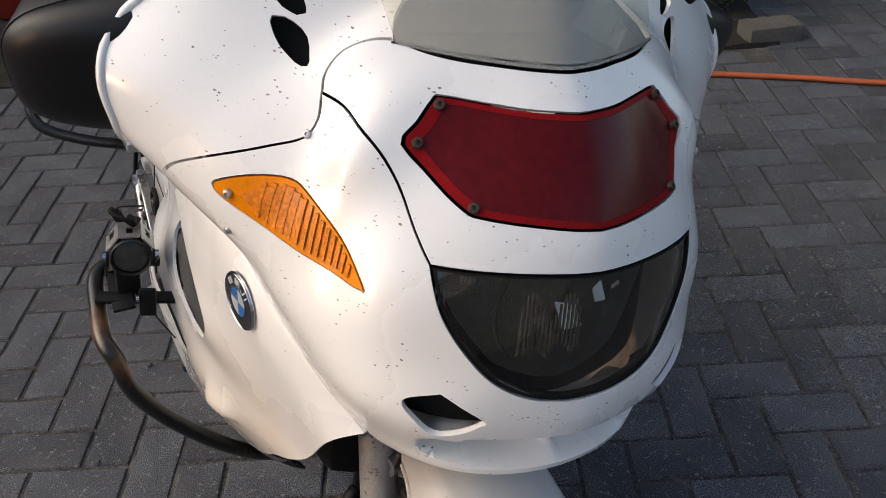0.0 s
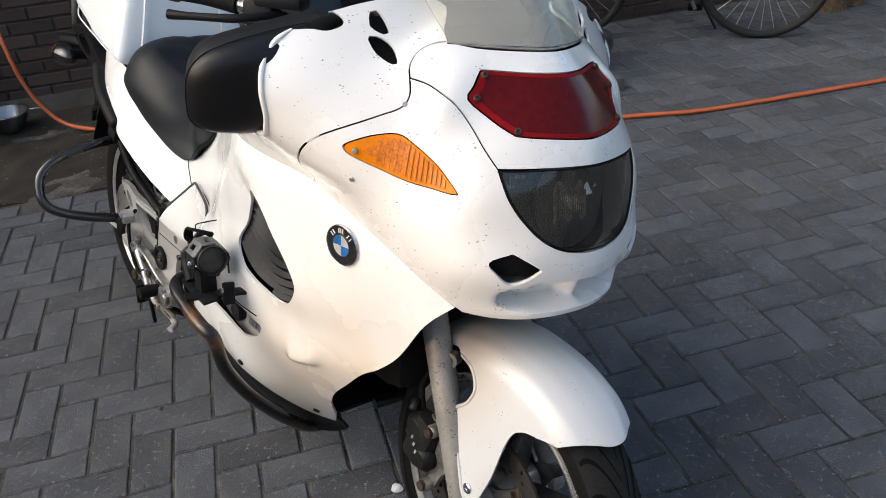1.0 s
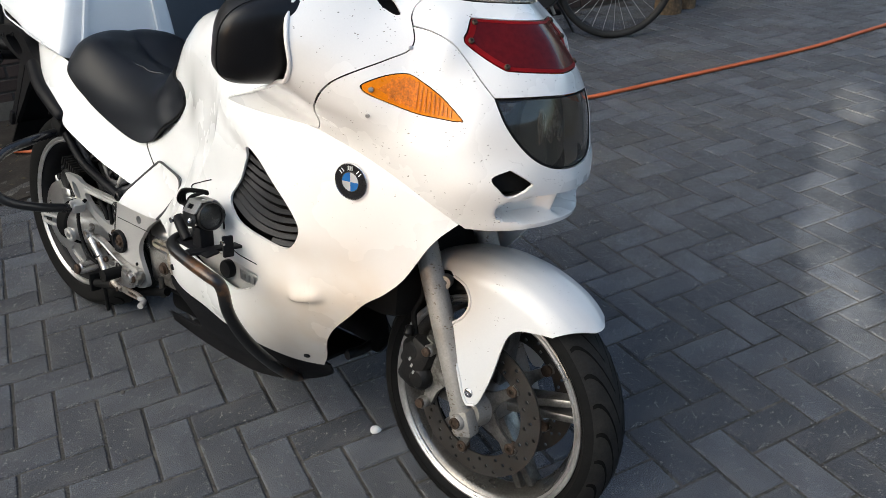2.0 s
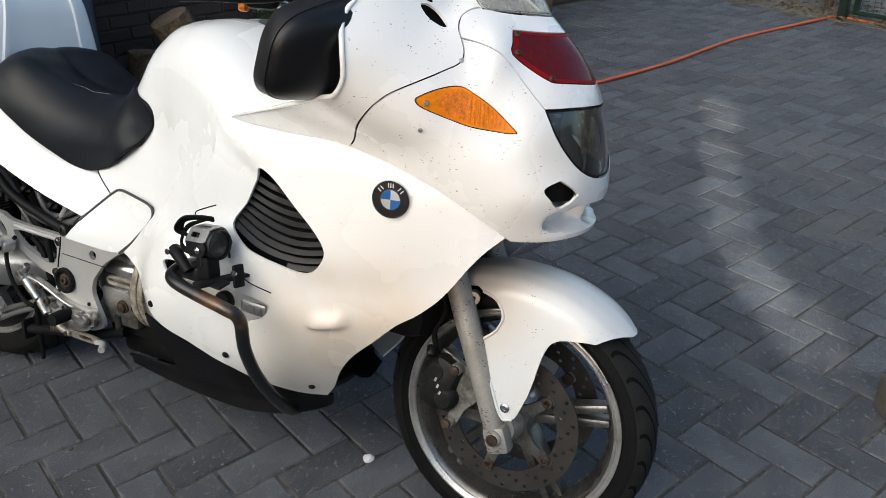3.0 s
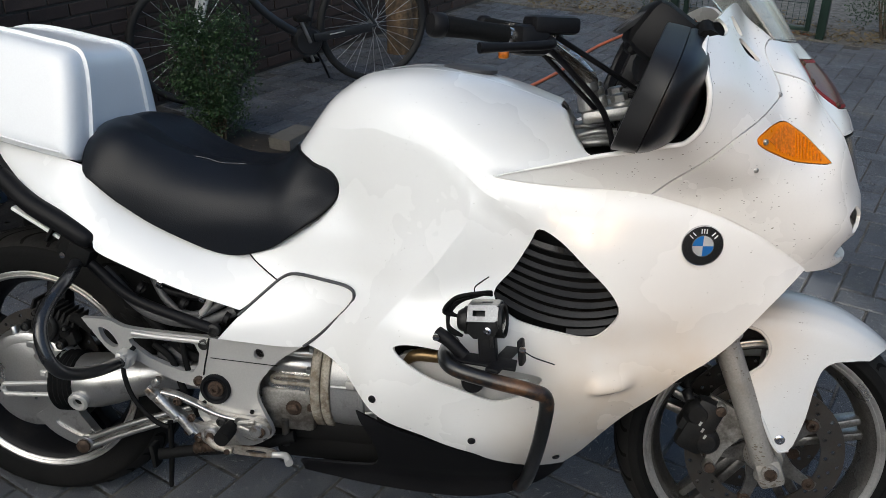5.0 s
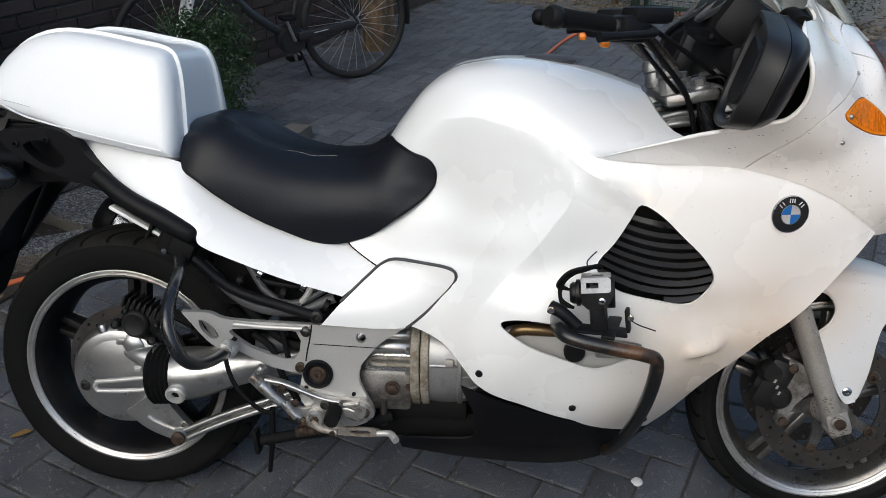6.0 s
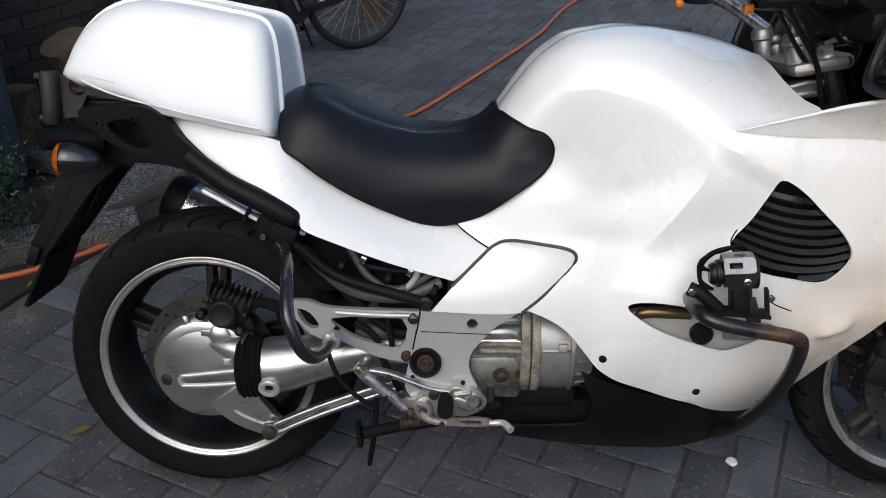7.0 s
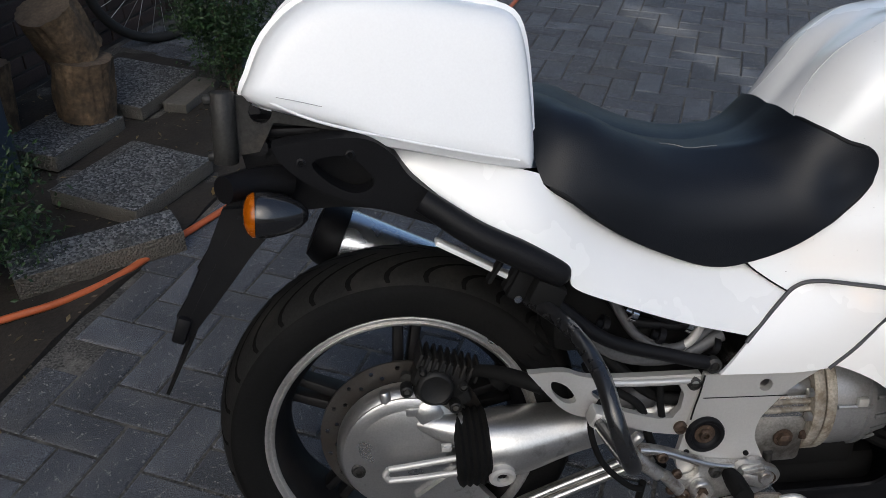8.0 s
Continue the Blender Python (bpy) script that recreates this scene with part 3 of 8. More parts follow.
NOSE_ROWS[0.96] = [0.2348, 0.2299, 0.2297, 0.2313, 0.2372, 0.2516, 0.3082, 0.392, 0.4634, 0.5515]
NOSE_ROWS[1.02] = [0.1967, 0.1889, 0.1848, 0.1913, 0.2207, 0.2225, 0.2782, 0.4174, 0.5221, 0.6338]
NOSE_ROWS[1.08] = [0.1334, 0.1301, 0.1301, 0.139, 0.1552, 0.1777, 0.2068, 0.3667, 0.5347, 0.72]
NOSE_ROWS[1.16] = [0.0419, 0.044, 0.049, 0.0489, 0.0419, 0.0424, 0.0822, 0.2541, 0.515, 0.8301]
# one over the radii of tank and flank round a lengthwise line, by turn from straight up, at each x
BODY_TURN = [0, 12, 22, 30, 37, 44, 54, 64, 76, 90, 104, 120, 138, 156, 172]
BODY_ROWS = {}
BODY_ROWS[0.46] = [8.536, 8.454, 8.147, 7.77, 7.442, 7.199, 7.057, 7.048, 6.919, 6.195, 5.151, 4.225, 3.253, 2.178, 1.202]
BODY_ROWS[0.57] = [5.299, 5.178, 5.118, 5.158, 5.284, 5.486, 5.854, 6.176, 6.355, 6.09, 5.203, 4.16, 3.179, 2.151, 1.255]
BODY_ROWS[0.615] = [4.093, 3.91, 3.961, 4.186, 4.532, 4.958, 5.514, 5.885, 6.096, 5.954, 5.195, 4.164, 3.144, 2.138, 1.29]
BODY_ROWS[0.66] = [3.318, 3.137, 3.239, 3.569, 4.079, 4.674, 5.292, 5.622, 5.813, 5.695, 5.044, 4.102, 3.078, 2.127, 1.354]
BODY_ROWS[0.72] = [2.791, 2.686, 2.779, 3.139, 3.723, 4.38, 4.928, 5.202, 5.407, 5.299, 4.657, 3.817, 2.917, 2.133, 1.478]
BODY_ROWS[0.8] = [2.583, 2.517, 2.552, 2.772, 3.184, 3.633, 4.16, 4.556, 4.752, 4.709, 3.93, 3.199, 2.66, 2.185, 1.651]
BODY_ROWS[0.9] = [2.542, 2.51, 2.522, 2.62, 2.81, 3.102, 3.517, 3.86, 4.082, 4.025, 3.452, 3.063, 2.688, 2.272, 1.841]
BODY_ROWS[0.98] = [2.618, 2.604, 2.635, 2.688, 2.758, 2.868, 3.152, 3.464, 3.71, 3.713, 3.449, 3.158, 2.673, 2.355, 1.976]
BODY_ROWS[1.05] = [2.742, 2.753, 2.803, 2.841, 2.862, 2.893, 3.055, 3.358, 3.622, 3.646, 3.48, 3.216, 2.755, 2.432, 2.09]
BODY_ROWS[1.12] = [2.942, 2.945, 3.019, 3.032, 3.0, 2.975, 3.072, 3.323, 3.553, 3.615, 3.549, 3.246, 2.877, 2.566, 2.222]
BODY_ROWS[1.2] = [3.129, 3.139, 3.178, 3.143, 3.064, 3.002, 3.08, 3.327, 3.549, 3.633, 3.721, 3.37, 3.109, 2.806, 2.433]
BODY_ROWS[1.3] = [3.36, 3.326, 3.306, 3.245, 3.164, 3.108, 3.194, 3.492, 3.82, 3.996, 4.078, 3.8, 3.535, 3.157, 2.749]
BODY_ROWS[1.45] = [3.707, 3.569, 3.45, 3.385, 3.387, 3.47, 3.761, 4.202, 4.674, 4.976, 4.989, 4.627, 4.192, 3.701, 3.233]
BODY_ROWS[1.58] = [4.006, 3.773, 3.565, 3.492, 3.579, 3.856, 4.637, 5.466, 5.713, 5.791, 5.726, 5.349, 4.777, 4.179, 3.652]

NOSE_Z, BODY_X = list(NOSE_ROWS), list(BODY_ROWS)
NOSE_NET = np.array([NOSE_ROWS[z] for z in NOSE_Z]).T
BODY_NET = np.array([BODY_ROWS[x] for x in BODY_X]).T


def nose(u, v):
    """A place on the nose: turn from straight ahead to the right in degrees, height."""
    r, a = blend_grid(NOSE_TURN, NOSE_Z, NOSE_NET, np.abs(u), v), np.radians(u)
    # the air channel across the chin, shallower at the strut in its middle, with a lip below it
    s = np.abs(u)
    low, high = 0.7090 + 0.012 * np.clip(s / 34, 0, 1) ** 3, 0.764 - 0.012 * np.clip(s / 34, 0, 1) ** 3
    deep = np.clip((v - low) / 0.007, 0, 1) * np.clip((high - v) / 0.010, 0, 1) * np.clip((35 - s) / 5, 0, 1)
    r = r - deep * deep * (3 - 2 * deep) * (0.054 - 0.030 * np.exp(-(s / 3.5) ** 2))
    r = r + 0.006 * np.exp(-((v - 0.702) / 0.009) ** 2) * np.clip((44 - s) / 20, 0, 1)
    return np.c_[1.40 + r * np.cos(a), -r * np.sin(a), v]


# crests drawn over the smooth hull: the tank's shoulder line, the ridge down the flank
SHOULDER = np.array(curve([(20, 0.635), (25, 0.67), (29.5, 0.72), (32, 0.78), (35, 0.825), (39, 0.882), (45, 0.943), (52.5, 0.995), (56.5, 1.04), (62, 1.091), (66, 1.12)], 8))
RIDGE = np.array(curve([(47.5, 0.945), (52.5, 0.969), (57.5, 0.972), (62.5, 0.963), (68.5, 0.940), (76, 0.914), (84, 0.884), (100.5, 0.820), (113, 0.780), (120, 0.755)], 8))


def beside(u, v, line):
    """Signed distance from a line on the hull, in metres: plus on its left."""
    q = np.c_[np.abs(u) * 0.0044, v]
    L = line * np.array([0.0044, 1.0])
    d2 = ((q[:, None, :] - L[None]) ** 2).sum(2)
    k = np.clip(d2.argmin(1), 1, len(L) - 2)
    t = L[k + 1] - L[k - 1]
    w = q - L[k]
    return np.sign(t[:, 0] * w[:, 1] - t[:, 1] * w[:, 0]) * np.sqrt(d2.min(1))


def crest(u, v, line, high, before, after, soft):
    """Height of a crest along a line, falling off at its own width on each side."""
    d = beside(u, v, line)
    width = np.where(d > 0, before, after)
    d = (np.sqrt(d * d + soft * soft) - soft) / width
    return high * (np.exp(-d) - 0.45 * np.exp(-(d / 2.2) ** 2))


# the flank's upper edge, where it runs out flush with the nose: x, turn, how far it comes out
FLUSH = np.array([(0.96, 48.5, 0.0), (1.015, 48.9, 0.009), (1.106, 49.6, 0.016), (1.199, 49.6, 0.010), (1.272, 50.2, 0.0095), (1.337, 51.9, 0.0135), (1.396, 53.9, 0.0185), (1.461, 56.9, 0.0175), (1.514, 60.8, 0.0145), (1.56, 65.6, 0.002)])


def hull(u, v):
    """A place on tank and flank: turn from straight up to the right in degrees, x."""
    r, a = 1 / blend_grid(BODY_TURN, BODY_X, BODY_NET, np.abs(u), v), np.radians(u)
    below = np.abs(u) - np.interp(v, FLUSH[:, 0], FLUSH[:, 1])
    r = r + np.interp(v, FLUSH[:, 0], FLUSH[:, 2]) * np.exp(-(below / np.where(below > 0, 30.0, 2.0)) ** 2)
    r = r + crest(u, v, SHOULDER, 0.0066, 0.060, 0.042, 0.0001) * np.clip((1.0 - v) / 0.05, 0, 1) * np.clip((v - 0.64) / 0.08, 0, 1)
    under, past = beside(u, v, SHOULDER), beside(u, v, RIDGE)
    fade = np.clip((94 - np.abs(u)) / 16, 0, 1) * np.clip((v - 0.88) / 0.03, 0, 1) * np.clip((1.22 - v) / 0.12, 0, 1)
    r = r - 0.012 * np.clip(-under / 0.018, 0, 1) * (1 - np.exp(-np.clip(past, 0, 1) / 0.045)) * fade * fade * (3 - 2 * fade)
    r = r - 0.0012 * np.exp(-((under + 0.024) / 0.014) ** 2) * np.clip((0.97 - v) / 0.06, 0, 1) * np.clip((v - 0.65) / 0.06, 0, 1)
    rise = np.clip((np.abs(u) - 50) / 24, 0, 1)
    fall = np.clip((112 - np.abs(u)) / 18, 0, 1)
    from_ridge = v - np.interp(np.abs(u), RIDGE[:, 0], RIDGE[:, 1])
    away = np.clip((v - 0.73) / 0.12, 0, 1)
    r = r + 0.012 * rise * rise * (3 - 2 * rise) * fall * fall * (3 - 2 * fall) * away * away * (3 - 2 * away) * np.exp(-(from_ridge / np.where(from_ridge > 0, 0.070, 0.13)) ** 2)
    # room for the seat's edge
    edge_x = np.interp(np.abs(u), [30, 40.6, 43.6, 47.5, 53.3, 63.3, 73, 78.5], [0.60, 0.704, 0.707, 0.699, 0.677, 0.629, 0.577, 0.53])
    r = r - 0.010 * np.clip((edge_x - v) / 0.008, 0, 1) * np.clip((80 - np.abs(u)) / 4, 0, 1)
    r = r + crest(u, v, RIDGE, 0.0052, 0.045, 0.040, 0.0001) * np.clip((np.abs(u) - 48) / 8, 0, 1) * np.clip((v - 0.745) / 0.05, 0, 1)
    r = r + 0.013 * np.exp(-((v - 1.236) / 0.036) ** 4 - ((np.abs(u) - 119.5) / np.where(np.abs(u) > 119.5, 2.2, 3.8)) ** 2)
    return np.c_[v, -r * np.sin(a), 0.62 + r * np.cos(a)]


def spot(fn, u, v, du, dv, out):
    """A place on a surface with its outward normal."""
    a, b, c = fn(np.array([u, u + du, u]), np.array([v, v, v + dv]))
    n = Vector(np.cross(b - a, c - a)).normalized()
    return Vector(a), n if n.dot(Vector(out)) > 0 else -n


def screw(parent, at, n, r=0.006, mat=None, name="screw"):
    """A pan-head screw with a socket."""
    n = Vector(n)
    head = lathe([(0, -0.002), (r, -0.002), (r, 0.001), (r * 0.8, 0.0028), (r * 0.42, 0.003), (r * 0.36, 0.001), (0, 0.001)], at, n, 14)
    return part(name, head, mat or SILVER, parent)


SU = 0.0045
seam_a = [(69, 1.090), (74.5, 1.086), (78.5, 1.074), (78.4, 1.056), (76.2, 1.039)]
seam_b = [(76.2, 1.039), (74.0, 1.017), (75.0, 1.000), (80, 0.986), (87, 0.965), (92, 0.947), (95.5, 0.929), (101.1, 0.899), (109, 0.865), (116.5, 0.833)]
seam_c = [(76.2, 1.039), (65.2, 1.031), (57, 1.017), (49.5, 0.988), (43, 0.957), (37.9, 0.933)]
seam_d = [(116.5, 0.833), (104, 0.818), (91, 0.800), (75, 0.768), (60.6, 0.733), (45.2, 0.693)]
lamp_half = [(37.9, 0.933), (36.2, 0.915), (33.4, 0.890), (28.4, 0.861), (21.6, 0.833), (14, 0.816), (6, 0.809)]
lamp_low = lamp_half + [(0, 0.808)] + [(-u, v) for u, v in reversed(lamp_half)]
lamp_top = [(37.9, 0.933), (19, 0.935), (0, 0.935), (-19, 0.935), (-37.9, 0.933)]
chin = [(45.2, 0.693), (31, 0.693), (18.5, 0.696), (0, 0.699), (-18.5, 0.696), (-31, 0.693), (-45.2, 0.693)]
signal = [(85.8, 0.937), (84.9, 0.945), (80, 0.958), (73.9, 0.963), (68.6, 0.954), (59.5, 0.930), (50.8, 0.897), (51.5, 0.8935), (55, 0.893), (67.5, 0.899), (77.3, 0.913), (83.9, 0.927)]
intake = [(38.1, 0.800), (32.2, 0.812), (30, 0.811), (21.9, 0.789), (22.5, 0.784), (25.6, 0.774), (31.1, 0.766), (35.2, 0.782)]
red_edge = [(51.8, 1.020), (50.6, 1.037), (49.3, 1.054), (47.5, 1.0565), (34.7, 1.0555), (20, 1.055), (0, 1.0555), (-20, 1.055), (-34.7, 1.0555), (-47.5, 1.0565), (-49.3, 1.054), (-50.6, 1.037), (-51.8, 1.020), (-42, 0.996), (-33, 0.979), (-29, 0.976), (-16, 0.974), (0, 0.972), (16, 0.974), (29, 0.976), (33, 0.979), (42, 0.996)]


def shrink(ring, f, g=None):
    cu, cv = sum(p[0] for p in ring) / len(ring), sum(p[1] for p in ring) / len(ring)
    return [(cu + (u - cu) * f, cv + (v - cv) * (g or f)) for u, v in ring]


def loop(pts, n=4):
    return curve(pts, n, True)


SIGNAL, INTAKE, RED_RING = loop(signal), loop(intake), loop(red_edge, 3)
LAMP = path(lamp_low, list(reversed(lamp_top)))
ahead = (1, 0, 0.2)
# nose shells
top_ring = path(seam_a, seam_c, lamp_top, list(reversed([(-u, v) for u, v in seam_c])), list(reversed([(-u, v) for u, v in seam_a])), [(-69, 1.090), (-56, 1.085), (-38, 1.083), (0, 1.083), (38, 1.083), (56, 1.085), (69, 1.090)])
part("centre_fairing", sheet(nose, top_ring, [RED_RING], 0.012, 0.004, SU, ahead, 0.0012), WHITE_NOSE, bike)
low_ring = path(seam_b, seam_d, chin, list(reversed([(-u, v) for u, v in seam_d])), list(reversed([(-u, v) for u, v in seam_b])), [(-u, v) for u, v in seam_c], list(reversed(lamp_low)), list(reversed(seam_c)))
part("nose_fairing", sheet(nose, low_ring, [SIGNAL, mirrored(SIGNAL), INTAKE, mirrored(INTAKE)], 0.0062, 0.006, SU, ahead, 0.0012), WHITE_NOSE, bike, "white nose fairing speckled with dead insects and dirt")
# black sheets added behind the intakes to make the openings dark
for side in (1, -1):
    bm = sheet(nose, [(42, 0.768), (42, 0.818), (18, 0.818), (18, 0.768)], (), 0.02, 0.003, SU, ahead, 0, -0.02)
    part("intake_duct", bm if side > 0 else flip_y(bm), BLACK_IN, bike)
# black shell added inside, so that gaps and openings stay dark
part("nose_inner_shell", sheet(nose, [(110, 0.80), (100, 1.0), (75, 1.075), (40, 1.07), (-40, 1.07), (-75, 1.075), (-100, 1.0), (-110, 0.80), (-60, 0.768), (60, 0.768)], (), 0.03, 0.003, SU, ahead, 0, -0.055), BLACK_IN, bike)
# mirror pods with the long wing towards the tank
notch = [(101.6, 1.118), (100.8, 1.1165), (99.2, 1.110), (98.2, 1.101), (98.9, 1.094), (100.7, 1.095), (102.7, 1.092)]
rim = [(102.7, 1.092), (103, 1.076), (102.3, 1.055), (100.6, 1.02), (100.4, 0.985), (101.6, 0.958), (104.7, 0.936)]
pod = path(list(reversed(seam_b)), list(reversed(seam_a)), [(69, 1.090), (78, 1.113), (88, 1.138), (95, 1.146), (99, 1.135), (101.6, 1.118)], notch, rim, [(104.7, 0.936), (111, 0.925), (128, 0.896), (138, 0.873), (145.7, 0.851)], [(145.7, 0.851), (145.7, 0.847), (137.4, 0.842), (127.6, 0.838), (116.5, 0.833)])
vents = [loop([(93.1, 1.0885), (91.3, 1.0855), (88.0, 1.075), (84.6, 1.062), (83.1, 1.0555), (85.2, 1.0565), (89.1, 1.066), (91.8, 1.079)], 2), loop([(96.8, 1.122), (95.9, 1.1195), (93.4, 1.106), (91.3, 1.0935), (92.3, 1.0945), (94.6, 1.103)], 2)]
for side in (1, -1):
    bm = sheet(nose, pod, vents, 0.011, 0.005, SU, (0.2, -1, 0.1), 0.0012)
    part("mirror_pod", bm if side > 0 else flip_y(bm), WHITE_NOSE, bike)
    bm = sheet(nose, [(100.5, 1.122), (88, 1.125), (80, 1.07), (80, 1.045), (88, 1.04), (100.5, 1.09)], (), 0.02, 0.003, SU, (0, -1, 0), 0, -0.02)
    edge = curve(rim + [(108, 0.930), (113, 0.9215), (121, 0.908), (128, 0.896), (138, 0.873), (145, 0.853)], 2)
    lip = tube([tuple(nose(np.array([float(u)]), np.array([v]))[0]) for u, v in edge], [min(0.0016 + 0.0018 * k, 0.0046, 0.0012 + 0.0006 * (len(edge) - k)) for k in range(len(edge))], 8, 2)
    part("pod_lip", lip if side > 0 else flip_y(lip), WHITE, bike)
    part("vent_lining", bm if side > 0 else flip_y(bm), BLACK_IN, bike)
# windscreen
def screen(u, v):
    base = nose(u, np.full(len(u), 1.089))
    lean = np.c_[-0.62 - 0.25 * np.abs(np.sin(np.radians(u))), 0.28 * -np.sin(np.radians(u)), np.ones(len(u))]
    return base + lean * (v[:, None]) + np.c_[-0.9 * v**2, 0 * v, 0 * v]
wind = part("windscreen", sheet(screen, [(68.5, -0.003), (66, 0.26), (30, 0.30), (-30, 0.30), (-66, 0.26), (-68.5, -0.003), (-30, -0.0052), (30, -0.0052)], (), 0.02, 0.003, SU, (1, 0, 0.3), 0, 0.002), CLEAR, bike, "clear hazy plastic windscreen, whitened for the reflected sky")
part("screen_seal", tube([tuple(nose(np.array([float(u)]), np.array([1.0875]))[0]) for u in (69, 56, 38, 18, 0, -18, -38, -56, -69)], 0.0013, 6), BLACK_IN, wind)
# red panel above the headlight
red = part("red_panel", sheet(nose, shrink(RED_RING, 0.915, 0.86), (), 0.012, 0.004, SU, ahead, 0, -0.0005), RED, bike, "dark red plastic panel screwed on the nose")
part("panel_border", sheet(nose, shrink(RED_RING, 0.985, 0.975), [shrink(RED_RING, 0.915, 0.86)], 0.012, 0.004, SU, ahead, 0, 0.0), RED_EDGE, red)
for u, v in ((46.8, 1.050), (48.6, 1.021), (31, 0.982), (-46.8, 1.050), (-48.6, 1.021), (-31, 0.982)):
    p, n = spot(nose, u, v, 1, 0.005, ahead)
    screw(red, p + n * 0.0015, n, 0.0055, RUST)
# headlight
lamp = part("headlight", sheet(nose, LAMP, [shrink(LAMP, 0.955, 0.92)], 0.012, 0.012, SU, ahead, 0.0015, -0.001), BLACK_IN, bike, "wide dark headlight behind ribbed glass")
part("lens", sheet(nose, shrink(LAMP, 0.965, 0.94), (), 0.014, 0.003, SU, ahead, 0, -0.003), SMOKE, lamp, "smoky headlight glass").visible_shadow = False
part("housing", sheet(nose, shrink(LAMP, 1.0, 0.98), (), 0.02, 0.003, SU, ahead, 0, -0.051), LAMP_BOWL, lamp)
part("reflector", lathe([(0.006, -0.03), (0.030, -0.026), (0.052, -0.014), (0.066, 0.0), (0.068, 0.0), (0.068, -0.03)], (1.602, -0.008, 0.868), (1, 0, 0.18), 36), LAMP_BOWL, lamp)
part("bulb_shield", rod((1.588, 0.020, 0.862), (1.606, 0.020, 0.866), 0.009, seg=16, bevel=0.003), LAMP_BOWL, lamp)
for y, z, w, h, turn, tip in ((0.002, 0.872, 0.026, 0.050, 12, -30), (-0.030, 0.892, 0.034, 0.018, -6, -22), (0.040, 0.894, 0.012, 0.058, -10, -26), (0.060, 0.896, 0.018, 0.050, 14, -20), (0.028, 0.866, 0.024, 0.040, -20, -12), (-0.058, 0.880, 0.020, 0.030, 16, -2), (0.012, 0.840, 0.040, 0.010, 4, -34)):
    part("mirror_facet", block((1.604 - abs(y) * 0.35, y, z), (0.002, w, h), 0.0008, (8 if y > 0.03 else -4, -14 + tip, turn)), REFLECT, lamp)
for k in range(9):
    u = 36.0 - 0.95 * k
    part("glass_rib", sheet(nose, [(u, 0.9275), (u - 0.5, 0.9275), (u - 0.5, 0.893 + 0.004 * k), (u, 0.891 + 0.004 * k)], (), 0.01, 0.002, SU, ahead, 0, -0.0075), FLUTE, lamp)
for k in range(15):
    u = 17.0 - 1.0 * k
    part("glass_rib", sheet(nose, [(u, 0.905 + 0.012 * math.sin(k * 0.7)), (u - 0.42, 0.905 + 0.012 * math.sin(k * 0.7)), (u - 0.42, 0.862 - 0.006 * math.cos(k)), (u, 0.862 - 0.006 * math.cos(k))], (), 0.01, 0.002, SU, ahead, 0, -0.0075), FLUTE, lamp)
# turn signals in the nose
for side in (1, -1):
    def put(bm):
        return bm if side > 0 else flip_y(bm)
    ind = part("turn_signal", put(sheet(nose, shrink(SIGNAL, 0.985), (), 0.008, 0.008, SU, (0.4, -1, 0.2), 0, 0.0008)), AMBER, bike, "amber turn signal lens")
    part("reflector", put(sheet(nose, [(81.5, 0.936), (78, 0.950), (73.5, 0.957), (69.5, 0.950), (68.5, 0.930), (69.0, 0.908), (75, 0.917)], (), 0.008, 0.002, SU, (0.4, -1, 0.2), 0, 0.0022)), AMBER_DARK, ind)
    for u in np.arange(55.5, 80, 1.75):
        low = float(np.interp(u, [55, 67.5, 77.3, 83.9], [0.893, 0.899, 0.913, 0.927])) + 0.0045
        top = float(np.interp(u, [50.8, 59.5, 68.6, 73.9, 80, 84.9], [0.897, 0.930, 0.954, 0.963, 0.958, 0.945])) - 0.0045
        part("lens_rib", put(sheet(nose, [(u, top), (u - 0.8, top), (u - 0.8, low), (u, low)], (), 0.012, 0.0012, SU, (0.4, -1, 0.2), 0, 0.0028)), AMBER_DARK, ind)
    p, n = spot(nose, 83.2, 0.9345, 1, 0.005, (0, -1, 0))
    s = screw(ind, p + n * 0.002, n, 0.005, SILVER)
    if side < 0:
        s.data.transform(Matrix.Diagonal((1, -1, 1, 1)))
    for at, where in (((74.5, 1.004), "a"), ((84.5, 0.889), "b")):
        p, n = spot(nose, *at, 1, 0.005, (0, -1, 0))
        s = screw(bike, p + n * 0.0002, n, 0.0042, SILVER)
        if side < 0:
            s.data.transform(Matrix.Diagonal((1, -1, 1, 1)))
# tank and flanks
wing_line = [(48.2, 1.007), (48.8, 1.106), (49.1, 1.192), (49.9, 1.273), (51.5, 1.336), (53.5, 1.394), (56.6, 1.459), (60.4, 1.512), (65.5, 1.556)]
prow = [(65.5, 1.556), (82.3, 1.507), (104.3, 1.453), (114.9, 1.41), (121.3, 1.366), (130.2, 1.319), (138.5, 1.268), (146.1, 1.233), (156.5, 1.197), (162, 1.165)]
keel = [(162, 1.165), (158, 1.12), (153.9, 1.082), (147.4, 1.026), (142.5, 0.985), (138.5, 0.909), (134, 0.847), (130, 0.797)]
heel = [(130, 0.797), (126.6, 0.769), (123.7, 0.737), (121.9, 0.695), (120.8, 0.652)]
cover_edge = [(120.8, 0.652), (113.9, 0.694), (104, 0.735), (99, 0.75), (95.8, 0.755), (93.3, 0.748), (92.5, 0.72), (92.5, 0.682), (92.6, 0.634), (95.6, 0.613), (97.2, 0.603)]
tail_seam = [(97.2, 0.603), (90.9, 0.569), (83.8, 0.540), (79, 0.527)]
under_seat = [(74, 0.505), (64, 0.535), (54, 0.575), (44, 0.603), (34, 0.606), (26, 0.604), (19.4, 0.606)]
